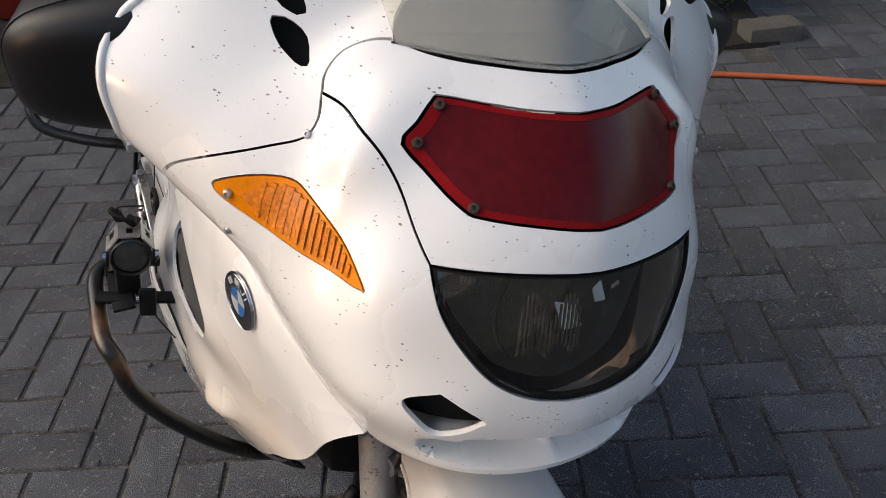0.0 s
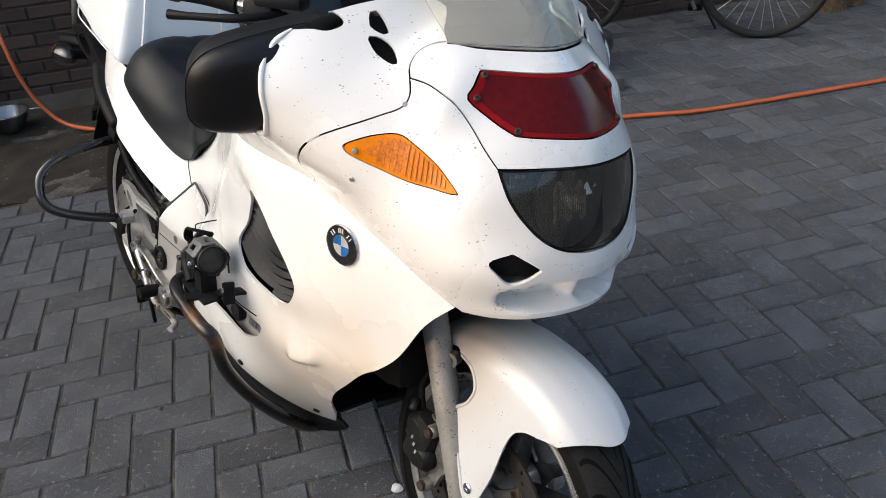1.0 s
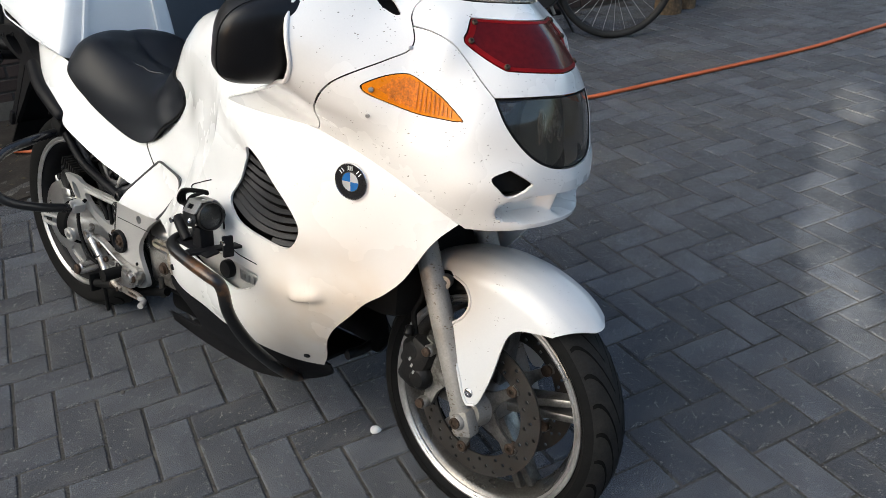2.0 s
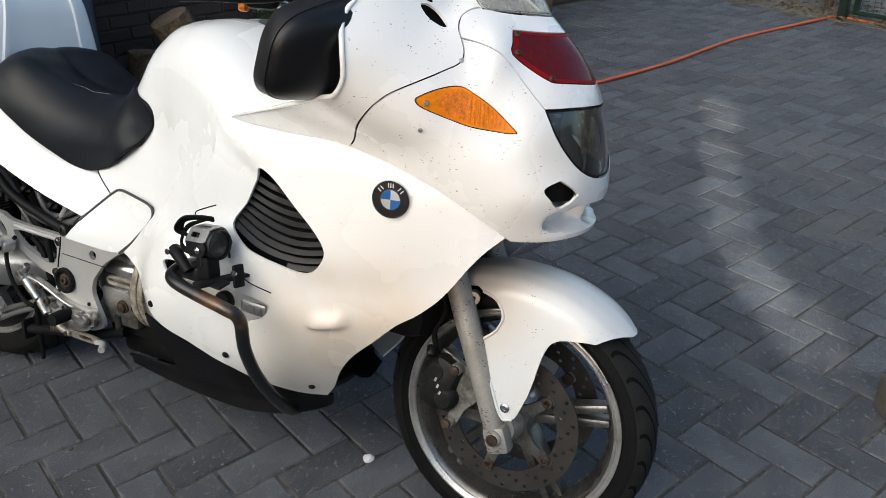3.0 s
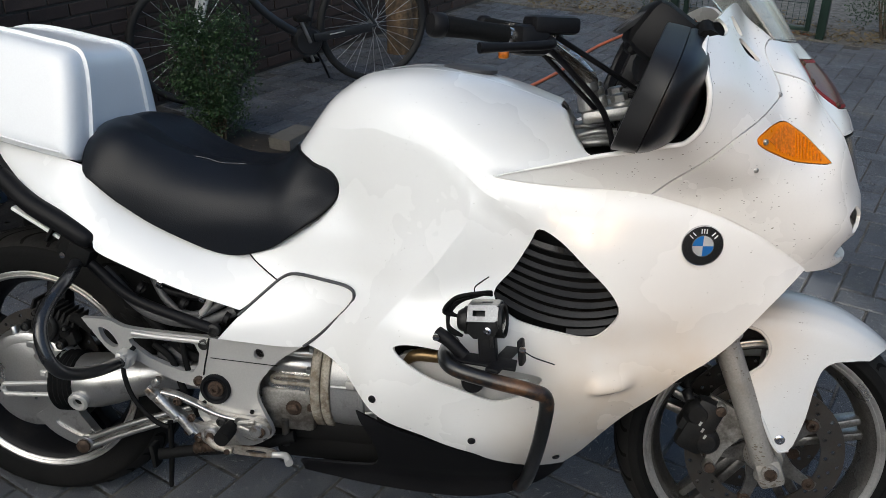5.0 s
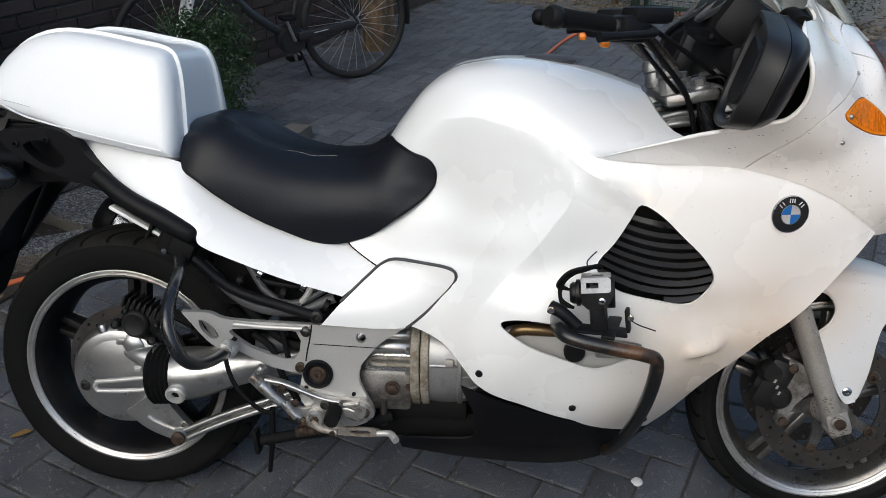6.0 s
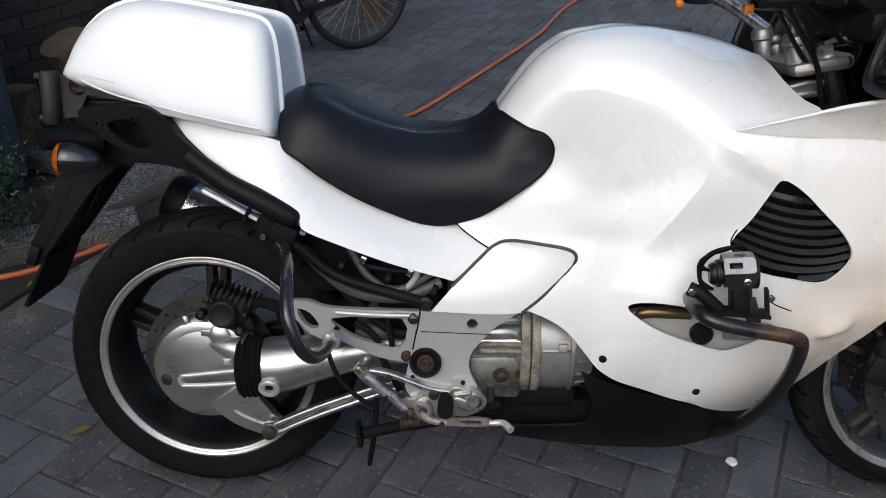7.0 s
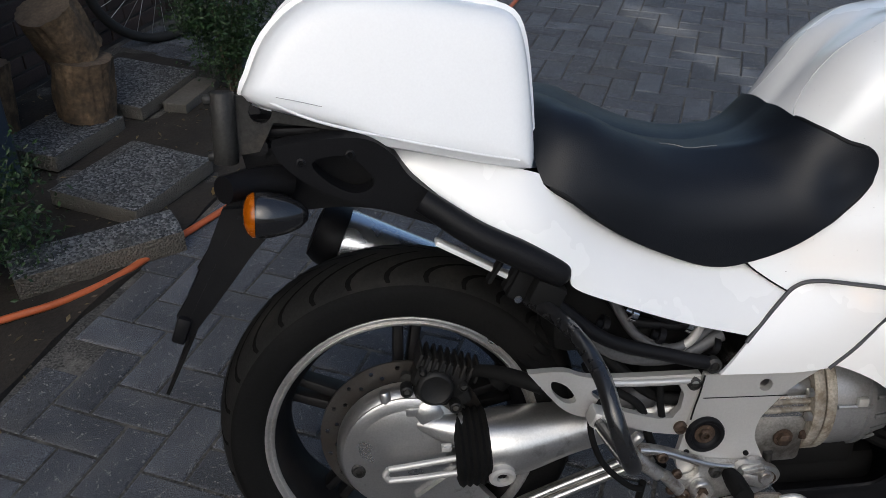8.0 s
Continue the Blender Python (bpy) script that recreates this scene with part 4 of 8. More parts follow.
tank_line = [(19.4, 0.606), (14.1, 0.62), (10.8, 0.642), (10.2, 0.67), (11, 0.72), (11, 0.82), (11, 0.95), (10.7, 1.113)]
tank_front = [(10.7, 1.113), (21.7, 1.128), (32.4, 1.153), (37.2, 1.175), (41.0, 1.156), (45.9, 1.09), (48.6, 1.02), (48.2, 1.007)]
GRILLE = loop([(62.3, 1.094), (65.5, 1.131), (71.8, 1.170), (79.5, 1.213), (86.5, 1.236), (92, 1.232), (98.3, 1.207), (99.2, 1.179), (97.3, 1.137), (95.2, 1.09), (92.5, 1.055), (85, 1.021), (75, 1.053), (66.1, 1.079)])
SLOT = loop([(109.3, 0.846), (107.1, 0.861), (106.2, 0.9), (107.3, 0.947), (111, 1.004), (113.2, 1.07), (114.8, 1.112), (117.5, 1.110), (121, 1.09), (124.2, 1.042), (123.4, 1.011), (119.3, 0.952), (113.5, 0.883)])
under_nose = [(u - (0.8 if v > 1.12 else 0), v) for u, v in wing_line]
prow[0] = under_nose[-1]
flank = path(under_nose, prow, keel, heel, cover_edge, tail_seam, under_seat, tank_line, tank_front)
for side in (1, -1):
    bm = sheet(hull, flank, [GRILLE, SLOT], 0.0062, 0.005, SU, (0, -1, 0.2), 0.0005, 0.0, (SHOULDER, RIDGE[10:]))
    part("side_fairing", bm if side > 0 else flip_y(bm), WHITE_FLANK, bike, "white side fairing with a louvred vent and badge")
    # black backing added to block light behind louvres and gaps
    inner = path([(52, 1.03), (52, 1.3), (60, 1.48)], [(60, 1.48), (110, 1.40), (135, 1.26), (155, 1.15)], [(155, 1.15), (140, 0.95), (132, 0.83)], [(132, 0.83), (122, 0.78), (100, 0.80), (60, 0.85), (48, 0.92)])
    bm = sheet(hull, inner, [shrink(SLOT, 1.22)], 0.03, 0.003, SU, (0, -1, 0), 0, -0.045)
    part("inner_lining", bm if side > 0 else flip_y(bm), BLACK_IN, bike)
    # louvres
    grille = thing("radiator_grille", "", "")
    grille.parent = bike
    ring = np.array(GRILLE)
    for k in range(11):
        xs = np.linspace(1.0, 1.25, 64)
        th = 64.5 + k * 3.75 - 430 * (xs - 1.165) ** 2
        ok = inside(np.c_[th, xs], GRILLE)
        if ok.sum() < 6:
            continue
        lo, hi = xs[ok].min() - 0.008, xs[ok].max() + 0.008
        xs = np.linspace(lo, hi, 14)
        th = 64.5 + k * 3.75 - 430 * (xs - 1.165) ** 2
        bm = bmesh.new()
        rows = []
        for du, lift in ((-1.15, -0.014), (0.75, -0.006), (1.05, -0.010), (-0.85, -0.019)):
            P = hull(th + du, xs)
            C = np.c_[xs, np.zeros(len(xs)), np.full(len(xs), 0.62)]
            n = (P - C) / np.linalg.norm(P - C, axis=1)[:, None]
            rows.append([bm.verts.new(p) for p in P + n * lift])
        for i in range(len(xs) - 1):
            for a, b in ((0, 1), (1, 2), (2, 3), (3, 0)):
                bm.faces.new((rows[a][i], rows[a][i + 1], rows[b][i + 1], rows[b][i]))
        bm.faces.new([r[0] for r in rows])
        bm.faces.new([r[-1] for r in rows][::-1])
        bmesh.ops.recalc_face_normals(bm, faces=bm.faces)
        part("slat", bm if side > 0 else flip_y(bm), SLAT, grille)
    # cylinder head cover behind the long slot
    def head_plate(u, v):
        return np.c_[u, np.full(len(u), -0.247) + 0.6 * (v - 0.48)**2, v]
    bm = sheet(head_plate, loop([(0.86, 0.506), (0.95, 0.515), (1.08, 0.512), (1.13, 0.48), (1.08, 0.43), (1.0, 0.42), (0.9, 0.45), (0.85, 0.48)]), (), 0.02, 0.02)
    head = part("cylinder_head_cover", bm if side > 0 else flip_y(bm), SATIN, bike, "silver cylinder head cover")
    bm = rod((0.990, -0.240, 0.468), (0.990, -0.262, 0.468), 0.021, seg=20, bevel=0.003)
    part("oil_cap", bm if side > 0 else flip_y(bm), BLACK, head, "round black plastic cap")
    bm = merge(block((1.062, -0.250, 0.468), (0.062, 0.006, 0.026), 0.005), *[block((1.046 + 0.016 * i, -0.2545, 0.468), (0.011, 0.003, 0.014), 0.001) for i in range(3)])
    part("cast_badge", bm if side > 0 else flip_y(bm), SILVER, head)
    bm = tube([(0.862, -0.240, 0.490), (0.885, -0.246, 0.506), (0.93, -0.248, 0.507), (0.968, -0.246, 0.503)], [0.009, 0.012, 0.012, 0.010], 12)
    part("coolant_pipe", bm if side > 0 else flip_y(bm), BRONZE, head, "brown stained coolant pipe")
    # round badge, black ring with blue and white quarters
    p, n = spot(hull, 62.4, 1.364, 1, 0.01, (0, -1, 0))
    if side < 0:
        p.y, n.y = -p.y, -n.y
    badge = part("round_badge", lathe([(0, 0), (0.0345, 0), (0.0345, 0.002), (0.0325, 0.0042), (0, 0.0045)], p, n, 40), GLOSS_BLACK, bike, "round badge with blue and white quarters")
    part("badge_rim", lathe([(0.0335, 0.001), (0.0358, 0.001), (0.0358, 0.0035), (0.0345, 0.0050), (0.0335, 0.004)], p, n, 40, True), CHROME, badge)
    part("badge_rim", lathe([(0.0178, 0.004), (0.0190, 0.004), (0.0190, 0.0054), (0.0178, 0.0054)], p, n, 32, True), CHROME, badge)
    e1 = (Vector((1, 0, 0)) - n * n.x).normalized()
    e2 = n.cross(e1)
    e2 = e2 if e2.z > 0 else -e2
    for q in range(4):
        bm = bmesh.new()
        c = p + n * 0.0050
        ring = [bm.verts.new(c)] + [bm.verts.new(c + (e1 * math.cos(q * math.pi / 2 + a * math.pi / 16) + e2 * math.sin(q * math.pi / 2 + a * math.pi / 16)) * 0.0179) for a in range(9)]
        bm.faces.new(ring)
        bmesh.ops.solidify(bm, geom=list(bm.faces), thickness=-0.0012)
        part("quarter", bm, BLUE if q % 2 else BADGE_WHITE, badge)
    for k, a in enumerate((135, 90, 45)):
        d = e1 * math.cos(radians(a)) + e2 * math.sin(radians(a))
        t = e2 * math.cos(radians(a)) - e1 * math.sin(radians(a))
        for off in (-0.0042, 0.0, 0.0042) if k == 1 else (-0.0032, 0.0032):
            c = p + n * 0.0048 + d * 0.0260 + t * off
            m = Matrix((t, d, n)).transposed().to_4x4()
            m.translation = c
            bm = block((0, 0, 0), (0.0016, 0.0080, 0.0012), 0)
            bm.transform(m)
            part("mark", bm, BADGE_WHITE, badge)
    for u, v in ((130.2, 0.806), (141.5, 0.992), (158.5, 1.150)):
        p, n = spot(hull, u - 4, v, 1, 0.01, (0, -1, -0.2))
        s = screw(bike, p + n * 0.001, n, 0.0075, BLACK)
        if side < 0:
            s.data.transform(Matrix.Diagonal((1, -1, 1, 1)))
for side in (1, -1):
    bm = bmesh.new()
    rows = []
    for u, v in curve([(11.5, 1.1125)] + tank_front[1:4] + [(40.0, 1.168)], 4):
        p = hull(np.array([u]), np.array([v]))[0]
        rows.append([bm.verts.new((p[0] + f, (p[1] + g) * side, p[2] + h)) for f, g, h in ((-0.002, 0.001, -0.002), (0.006, 0.003, -0.004), (0.014, 0.006, -0.012), (0.018, 0.010, -0.045), (0.014, 0.012, -0.045), (0.009, 0.009, -0.014), (-0.002, 0.006, -0.007))])
    for A, B in zip(rows, rows[1:]):
        for k in range(len(A)):
            bm.faces.new((A[k], A[(k + 1) % len(A)], B[(k + 1) % len(A)], B[k])).smooth = True
    bmesh.ops.recalc_face_normals(bm, faces=bm.faces)
    part("tank_lip", bm, WHITE, bike)
crown = path([(u, v) for u, v in tank_line], [(10.7, 1.113), (0, 1.118), (-10.7, 1.113)], list(reversed([(-u, v) for u, v in tank_line])), [(-19.4, 0.606), (0, 0.604), (19.4, 0.606)])
tank = part("tank_cover", sheet(hull, crown, (), 0.014, 0.005, SU, (0, 0, 1), 0.0006), WHITE, bike, "white tank cover")
part("filler_cap", lathe([(0, 0), (0.055, 0), (0.055, 0.006), (0.048, 0.012), (0.02, 0.014), (0, 0.014)], (0.93, 0, 1.0060), (0.02, 0, 1), 32), GREY, tank, "flat dark filler cap")
for side in (1, -1):
    seam = tube([tuple(hull(np.array([u]), np.array([v]))[0] * np.array([1, side, 1]) + np.array([0, -0.0006 * side, 0])) for u, v in curve(tail_seam, 3)[1:]], 0.0014, 5)
    part("panel_gap", seam, BLACK_IN, bike)
part("body_core", merge(block((0.85, 0, 0.58), (0.62, 0.26, 0.36), 0.04), block((1.25, 0, 0.60), (0.30, 0.30, 0.34), 0.05), block((1.42, 0, 0.76), (0.16, 0.2, 0.12), 0.03)), BLACK_IN, bike, "dark engine mass behind the fairing")

# seat: a padded shell over the frame
SEAT_TURN = [0, 16, 32, 46, 60, 74, 90]
SEAT_ROWS = {0.19: [0.255, 0.262, 0.258, 0.238, 0.215, 0.19, 0.17], 0.225: [0.262, 0.274, 0.277, 0.250, 0.218, 0.19, 0.17], 0.27: [0.236, 0.262, 0.277, 0.248, 0.212, 0.187, 0.168], 0.33: [0.202, 0.230, 0.250, 0.234, 0.205, 0.180, 0.164], 0.41: [0.184, 0.202, 0.215, 0.212, 0.193, 0.172, 0.158], 0.49: [0.180, 0.193, 0.203, 0.203, 0.188, 0.164, 0.148], 0.57: [0.205, 0.212, 0.213, 0.209, 0.192, 0.166, 0.152], 0.62: [0.250, 0.258, 0.250, 0.222, 0.198, 0.175, 0.163], 0.67: [0.300, 0.312, 0.285, 0.216, 0.196, 0.182, 0.175], 0.72: [0.355, 0.36, 0.31, 0.206, 0.202, 0.195, 0.19]}
SEAT_X = list(SEAT_ROWS)
SEAT_NET = np.array([SEAT_ROWS[x] for x in SEAT_X]).T
SEAT_FOLD = np.array(curve([(19, 0.21), (24, 0.27), (26, 0.33), (25, 0.40), (23, 0.48), (23, 0.55), (27, 0.60), (33, 0.64)], 8))


seat_side = [(0, 0.606), (20, 0.610), (28, 0.625), (34.5, 0.655), (38.0, 0.688), (40.6, 0.704), (43.6, 0.707), (47.5, 0.699), (53.3, 0.677), (63.3, 0.629), (73, 0.577), (78.5, 0.530), (80.5, 0.495), (78.5, 0.455), (72, 0.40), (64, 0.335), (55, 0.27), (46.5, 0.212), (43, 0.2), (36, 0.194), (20, 0.190), (0, 0.189)]
SEAT_EDGE = np.array(curve(seat_side[1:11], 6))


def cushion(u, v):
    return blend_grid(SEAT_TURN, SEAT_X, SEAT_NET, np.abs(u), v)


# how far the cushion's edge must move to lie just proud of the tank behind it
on_tank = hull(SEAT_EDGE[:, 0], SEAT_EDGE[:, 1])
EDGE_SHIFT = (np.hypot(on_tank[:, 1], on_tank[:, 2] - 0.62) + 0.004 - cushion(SEAT_EDGE[:, 0], SEAT_EDGE[:, 1])) * np.clip((60 - SEAT_EDGE[:, 0]) / 10, 0, 1) * np.clip((SEAT_EDGE[:, 0] - 20) / 8, 0, 1)


def padding(u, v):
    r, a = cushion(u, v), np.radians(u)
    d2 = ((np.c_[np.abs(u) * 0.0044, v][:, None, :] - (SEAT_EDGE * np.array([0.0044, 1.0]))[None]) ** 2).sum(2)
    near = np.exp(-d2 / 0.02 ** 2) + 1e-12
    r = r + (near * EDGE_SHIFT).sum(1) / near.sum(1) * np.exp(-d2.min(1) / 0.05 ** 2)
    r = r + crest(u, v, SEAT_FOLD, 0.008, 0.03, 0.03, 0.003) * np.clip((v - 0.22) / 0.06, 0, 1) * np.clip((0.64 - v) / 0.06, 0, 1)
    return np.c_[v, -r * np.sin(a), 0.62 + r * np.cos(a)]


seat_ring = curve(seat_side, 4) + list(reversed([(-u, v) for u, v in curve(seat_side, 4)[1:-1]]))
seat = part("seat", sheet(padding, seat_ring, (), 0.009, 0.022, SU, (0, 0, 1), 0, 0.004), LEATHER, bike, "black vinyl saddle with a small tear")
def on_seat(u, x, lift):
    p, n = spot(padding, u, x, 1, 0.01, (0, 0, 1))
    return tuple(p + n * (0.004 + lift))
part("tear", tube([on_seat(u, x, 0.0012) for u, x in ((24.5, 0.395), (23, 0.42), (24, 0.445), (22, 0.475), (21.5, 0.495))], 0.0006, 6), TEAR, seat, "pale tear in the vinyl")
part("piping", tube([on_seat(u, x, -0.003) for u, x in curve(seat_side[1:18], 3)], 0.0040, 8), BLACK, seat)
part("seat_base", block((0.40, 0, 0.69), (0.40, 0.22, 0.10), 0.03), BLACK_IN, bike)

# tail panels
TAIL_X = [-0.035, 0.10, 0.19, 0.30, 0.42, 0.49, 0.61]
TAIL_UP_Z, TAIL_UP_W = [0.853, 0.829, 0.806, 0.726, 0.665, 0.645, 0.603], [0.128, 0.156, 0.172, 0.158, 0.148, 0.146, 0.168]
TAIL_LO_Z, TAIL_LO_W = [0.835, 0.745, 0.695, 0.628, 0.581, 0.558, 0.52], [0.130, 0.195, 0.214, 0.220, 0.212, 0.204, 0.19]


def tail_skin(u, v):
    W = hermite(TAIL_X, u)
    zu, wu, zl, wl = (W @ np.array(a) for a in (TAIL_UP_Z, TAIL_UP_W, TAIL_LO_Z, TAIL_LO_W))
    t = np.clip((zu - v) / np.maximum(zu - zl, 0.01), -0.4, 1.6)
    return np.c_[u, -(wu + (wl - wu) * t + 0.030 * t * (1 - t)), v]


tail_ring = path([(-0.035, 0.850), (0.09, 0.831), (0.195, 0.808), (0.208, 0.787), (0.302, 0.726), (0.41, 0.672), (0.49, 0.650), (0.527, 0.643)], [(0.527, 0.643), (0.569, 0.622), (0.603, 0.604)], [(0.603, 0.604), (0.575, 0.586), (0.524, 0.546)], [(0.524, 0.546), (0.414, 0.581), (0.308, 0.622), (0.245, 0.649), (0.236, 0.668)], [(0.236, 0.668), (0.172, 0.713), (0.10, 0.750), (0.03, 0.802), (-0.015, 0.843), (-0.035, 0.850)])
COVER = path([(0.48, 0.487), (0.521, 0.534), (0.575, 0.586), (0.603, 0.610), (0.633, 0.621), (0.691, 0.618), (0.735, 0.613), (0.752, 0.603), (0.750, 0.588), (0.744, 0.578), (0.695, 0.523), (0.655, 0.487)], [(0.655, 0.487), (0.60, 0.483), (0.48, 0.487)])


def cover_skin(u, v):
    t = np.clip((v - 0.49) / 0.12, 0, 1)
    return np.c_[u, -(0.2135 + (0.24 * (u - 0.62) - 0.0365) * t ** 1.8), v]


PLATE = path([(0.462, 0.485), (0.60, 0.481), (0.655, 0.487)], [(0.655, 0.487), (0.605, 0.452), (0.575, 0.418), (0.560, 0.395), (0.557, 0.364), (0.572, 0.33), (0.585, 0.305), (0.585, 0.284), (0.547, 0.268), (0.49, 0.266)], [(0.49, 0.266), (0.434, 0.312), (0.436, 0.368), (0.451, 0.429), (0.462, 0.485)])
ARM = path([(0.185, 0.500), (0.242, 0.500), (0.291, 0.486), (0.458, 0.482)], [(0.458, 0.482), (0.458, 0.454), (0.447, 0.376)], [(0.447, 0.376), (0.428, 0.373), (0.366, 0.387), (0.3, 0.418), (0.272, 0.418), (0.24, 0.435), (0.205, 0.475), (0.185, 0.500)])
PEDAL_ARM = loop([(0.357, 0.368), (0.401, 0.362), (0.474, 0.334), (0.524, 0.326), (0.568, 0.328), (0.580, 0.308), (0.558, 0.280), (0.524, 0.266), (0.457, 0.260), (0.412, 0.296), (0.373, 0.335)], 3)
for side in (1, -1):
    def put(bm):
        return bm if side > 0 else flip_y(bm)
    part("tail_fairing", put(sheet(tail_skin, tail_ring, (), 0.012, 0.005, 1, (0, -1, 0))), WHITE, bike)
    part("frame_cover", put(sheet(cover_skin, shrink(COVER, 0.99), (), 0.015, 0.006, 1, (0, -1, 0))), WHITE, bike)
    seam = tube([(x, -(0.2135 + (0.24 * (x - 0.62) - 0.0365) * min(max((z - 0.49) / 0.12, 0), 1) ** 1.8) - 0.0005, z) for x, z in ((0.521, 0.536), (0.575, 0.588), (0.603, 0.612), (0.633, 0.623), (0.691, 0.620), (0.737, 0.615), (0.754, 0.603), (0.746, 0.578), (0.695, 0.522), (0.656, 0.488))], 0.0032, 6)
    part("cover_gasket", put(seam), GREY, bike)
    plate = part("footrest_plate", put(side_plate(PLATE, -0.206, [circle2(0.562, 0.460, 0.011, 14)], 0.012, 0.02)), SATIN, bike, "silver cast footrest plate")
    part("pivot_ring", put(lathe([(0.010, 0.001), (0.018, 0.001), (0.022, 0.003), (0.024, 0.008), (0.029, 0.009), (0.0315, 0.006), (0.0315, 0.0), (0.010, 0.0)], (0.471, -0.207, 0.378), (0, -1, 0), 32, True)), BLACK, plate)
    part("pivot_bolt", put(merge(lathe([(0, 0), (0.0165, 0), (0.0165, 0.003), (0, 0.003)], (0.471, -0.207, 0.378), (0, -1, 0), 24), lathe([(0.005, 0.003), (0.011, 0.003), (0.011, 0.008), (0.009, 0.010), (0.005, 0.010)], (0.471, -0.207, 0.378), (0, -1, 0), 6, True))), RUST, plate)
    part("plate_gap", put(tube([(0.4605, -0.2068, 0.484), (0.456, -0.2068, 0.455), (0.450, -0.2068, 0.428), (0.446, -0.2068, 0.405)], 0.0016, 5)), BLACK_IN, plate)
    for x, z in ((0.445, 0.345), (0.545, 0.335)):
        part("bolt", put(rod((x, -0.205, z), (x, -0.209, z), 0.0045, seg=10)), BLACK_IN, plate)
    groove = tube([(0.462, -0.2065, 0.443), (0.53, -0.2065, 0.441), (0.600, -0.2065, 0.439)], 0.0009, 5)
    part("groove", put(groove), BLACK_IN, plate)
    arm = part("passenger_footrest_arm", put(side_plate(ARM, -0.198, [loop([(0.285, 0.460), (0.31, 0.467), (0.425, 0.465), (0.420, 0.405), (0.345, 0.420), (0.31, 0.438)], 3), loop([(0.222, 0.484), (0.246, 0.474), (0.262, 0.448), (0.246, 0.444), (0.226, 0.462)], 3)], 0.014, 0.018)), SATIN, bike, "silver cast passenger footrest arm")
    part("arm_rib", put(tube([(0.295, -0.2, 0.478), (0.36, -0.2, 0.474), (0.455, -0.2, 0.473)], 0.006, 8)), SATIN, arm)
    for x, z in ((0.447, 0.468), (0.433, 0.388)):
        part("bolt", put(lathe([(0, 0), (0.011, 0), (0.011, 0.006), (0.007, 0.008), (0.006, 0.004), (0, 0.004)], (x, -0.199, z), (0, -1, 0), 16)), RACK if z > 0.4 else RUST, arm)
    part("bracket_bolt", put(lathe([(0, 0), (0.013, 0), (0.013, 0.012), (0.008, 0.015), (0.007, 0.010), (0, 0.010)], (0.471, -0.199, 0.502), (0, -1, 0), 16)), RACK, bike)

# lower footrest bracket, pedal and stands on the right
lower = part("rider_footrest_bracket", side_plate(PEDAL_ARM, -0.222, [loop([(0.374, 0.353), (0.40, 0.350), (0.455, 0.330), (0.462, 0.314), (0.442, 0.302), (0.405, 0.320)], 3)], 0.014, 0.018), STAINED, bike, "stained silver footrest bracket")
for x, z, r, m in ((0.488, 0.317, 0.010, RACK), (0.398, 0.352, 0.009, RUST), (0.425, 0.318, 0.008, RUST), (0.440, 0.276, 0.010, RUST), (0.418, 0.288, 0.008, RUST)):
    part("bolt", lathe([(0, 0), (r, 0), (r, 0.007), (r * 0.65, 0.009), (r * 0.5, 0.005), (0, 0.005)], (x, -0.223, z), (0, -1, 0), 14), m, lower)
pivot = part("pedal_pivot", lathe([(0, 0), (0.019, 0), (0.019, 0.012), (0.016, 0.015), (0.012, 0.015), (0.011, 0.012), (0, 0.012)], (0.467, -0.223, 0.286), (0, -1, 0), 24), STAINED, lower)
part("pivot_nut", lathe([(0, 0), (0.009, 0), (0.009, 0.004), (0, 0.004)], (0.467, -0.235, 0.286), (0, -1, 0), 6), RUST, pivot)
part("bracket_edge", tube([(0.362, -0.223, 0.366), (0.405, -0.224, 0.358), (0.476, -0.224, 0.331), (0.522, -0.224, 0.322)], 0.0045, 8), SILVER, lower)
part("bracket_edge", tube([(0.376, -0.223, 0.338), (0.412, -0.224, 0.304), (0.442, -0.224, 0.276)], 0.0045, 8), SILVER, lower)
holder = part("peg_holder", side_plate(loop([(0.520, 0.330), (0.548, 0.334), (0.585, 0.322), (0.592, 0.305), (0.578, 0.288), (0.548, 0.276), (0.524, 0.284)], 3), -0.236, [loop([(0.535, 0.296), (0.556, 0.288), (0.562, 0.296), (0.548, 0.312)], 3)], 0.012, 0.018), SILVER, lower)
part("holder_bolt", lathe([(0, 0), (0.010, 0), (0.010, 0.006), (0.006, 0.008), (0.005, 0.004), (0, 0.004)], (0.573, -0.237, 0.309), (0, -1, 0), 14), RUST, holder)
part("peg_bracket", merge(block((0.548, -0.236, 0.306), (0.050, 0.016, 0.022), 0.005, (0, 20, 0)), rod((0.565, -0.228, 0.312), (0.565, -0.248, 0.312), 0.013, seg=14, bevel=0.003), block((0.545, -0.236, 0.325), (0.036, 0.014, 0.010), 0.003, (0, -10, 0))), STAINED, bike)
part("foot_peg", tube([(0.512, -0.225, 0.312), (0.512, -0.25, 0.312), (0.512, -0.285, 0.311)], [0.012, 0.0155, 0.0150], 16), RUBBER, bike, "black rubber foot peg")
pedal = part("brake_pedal", merge(tube([(0.462, -0.232, 0.283), (0.480, -0.236, 0.268), (0.515, -0.238, 0.262)], [0.010, 0.008, 0.007], 10), side_plate(loop([(0.505, 0.268), (0.560, 0.273), (0.600, 0.270), (0.602, 0.256), (0.560, 0.253), (0.508, 0.256)], 3), -0.236, [loop([(0.545, 0.266), (0.580, 0.266), (0.580, 0.260), (0.545, 0.260)], 3)], 0.006)), PEDAL, bike, "stained brake pedal with a slotted arm")
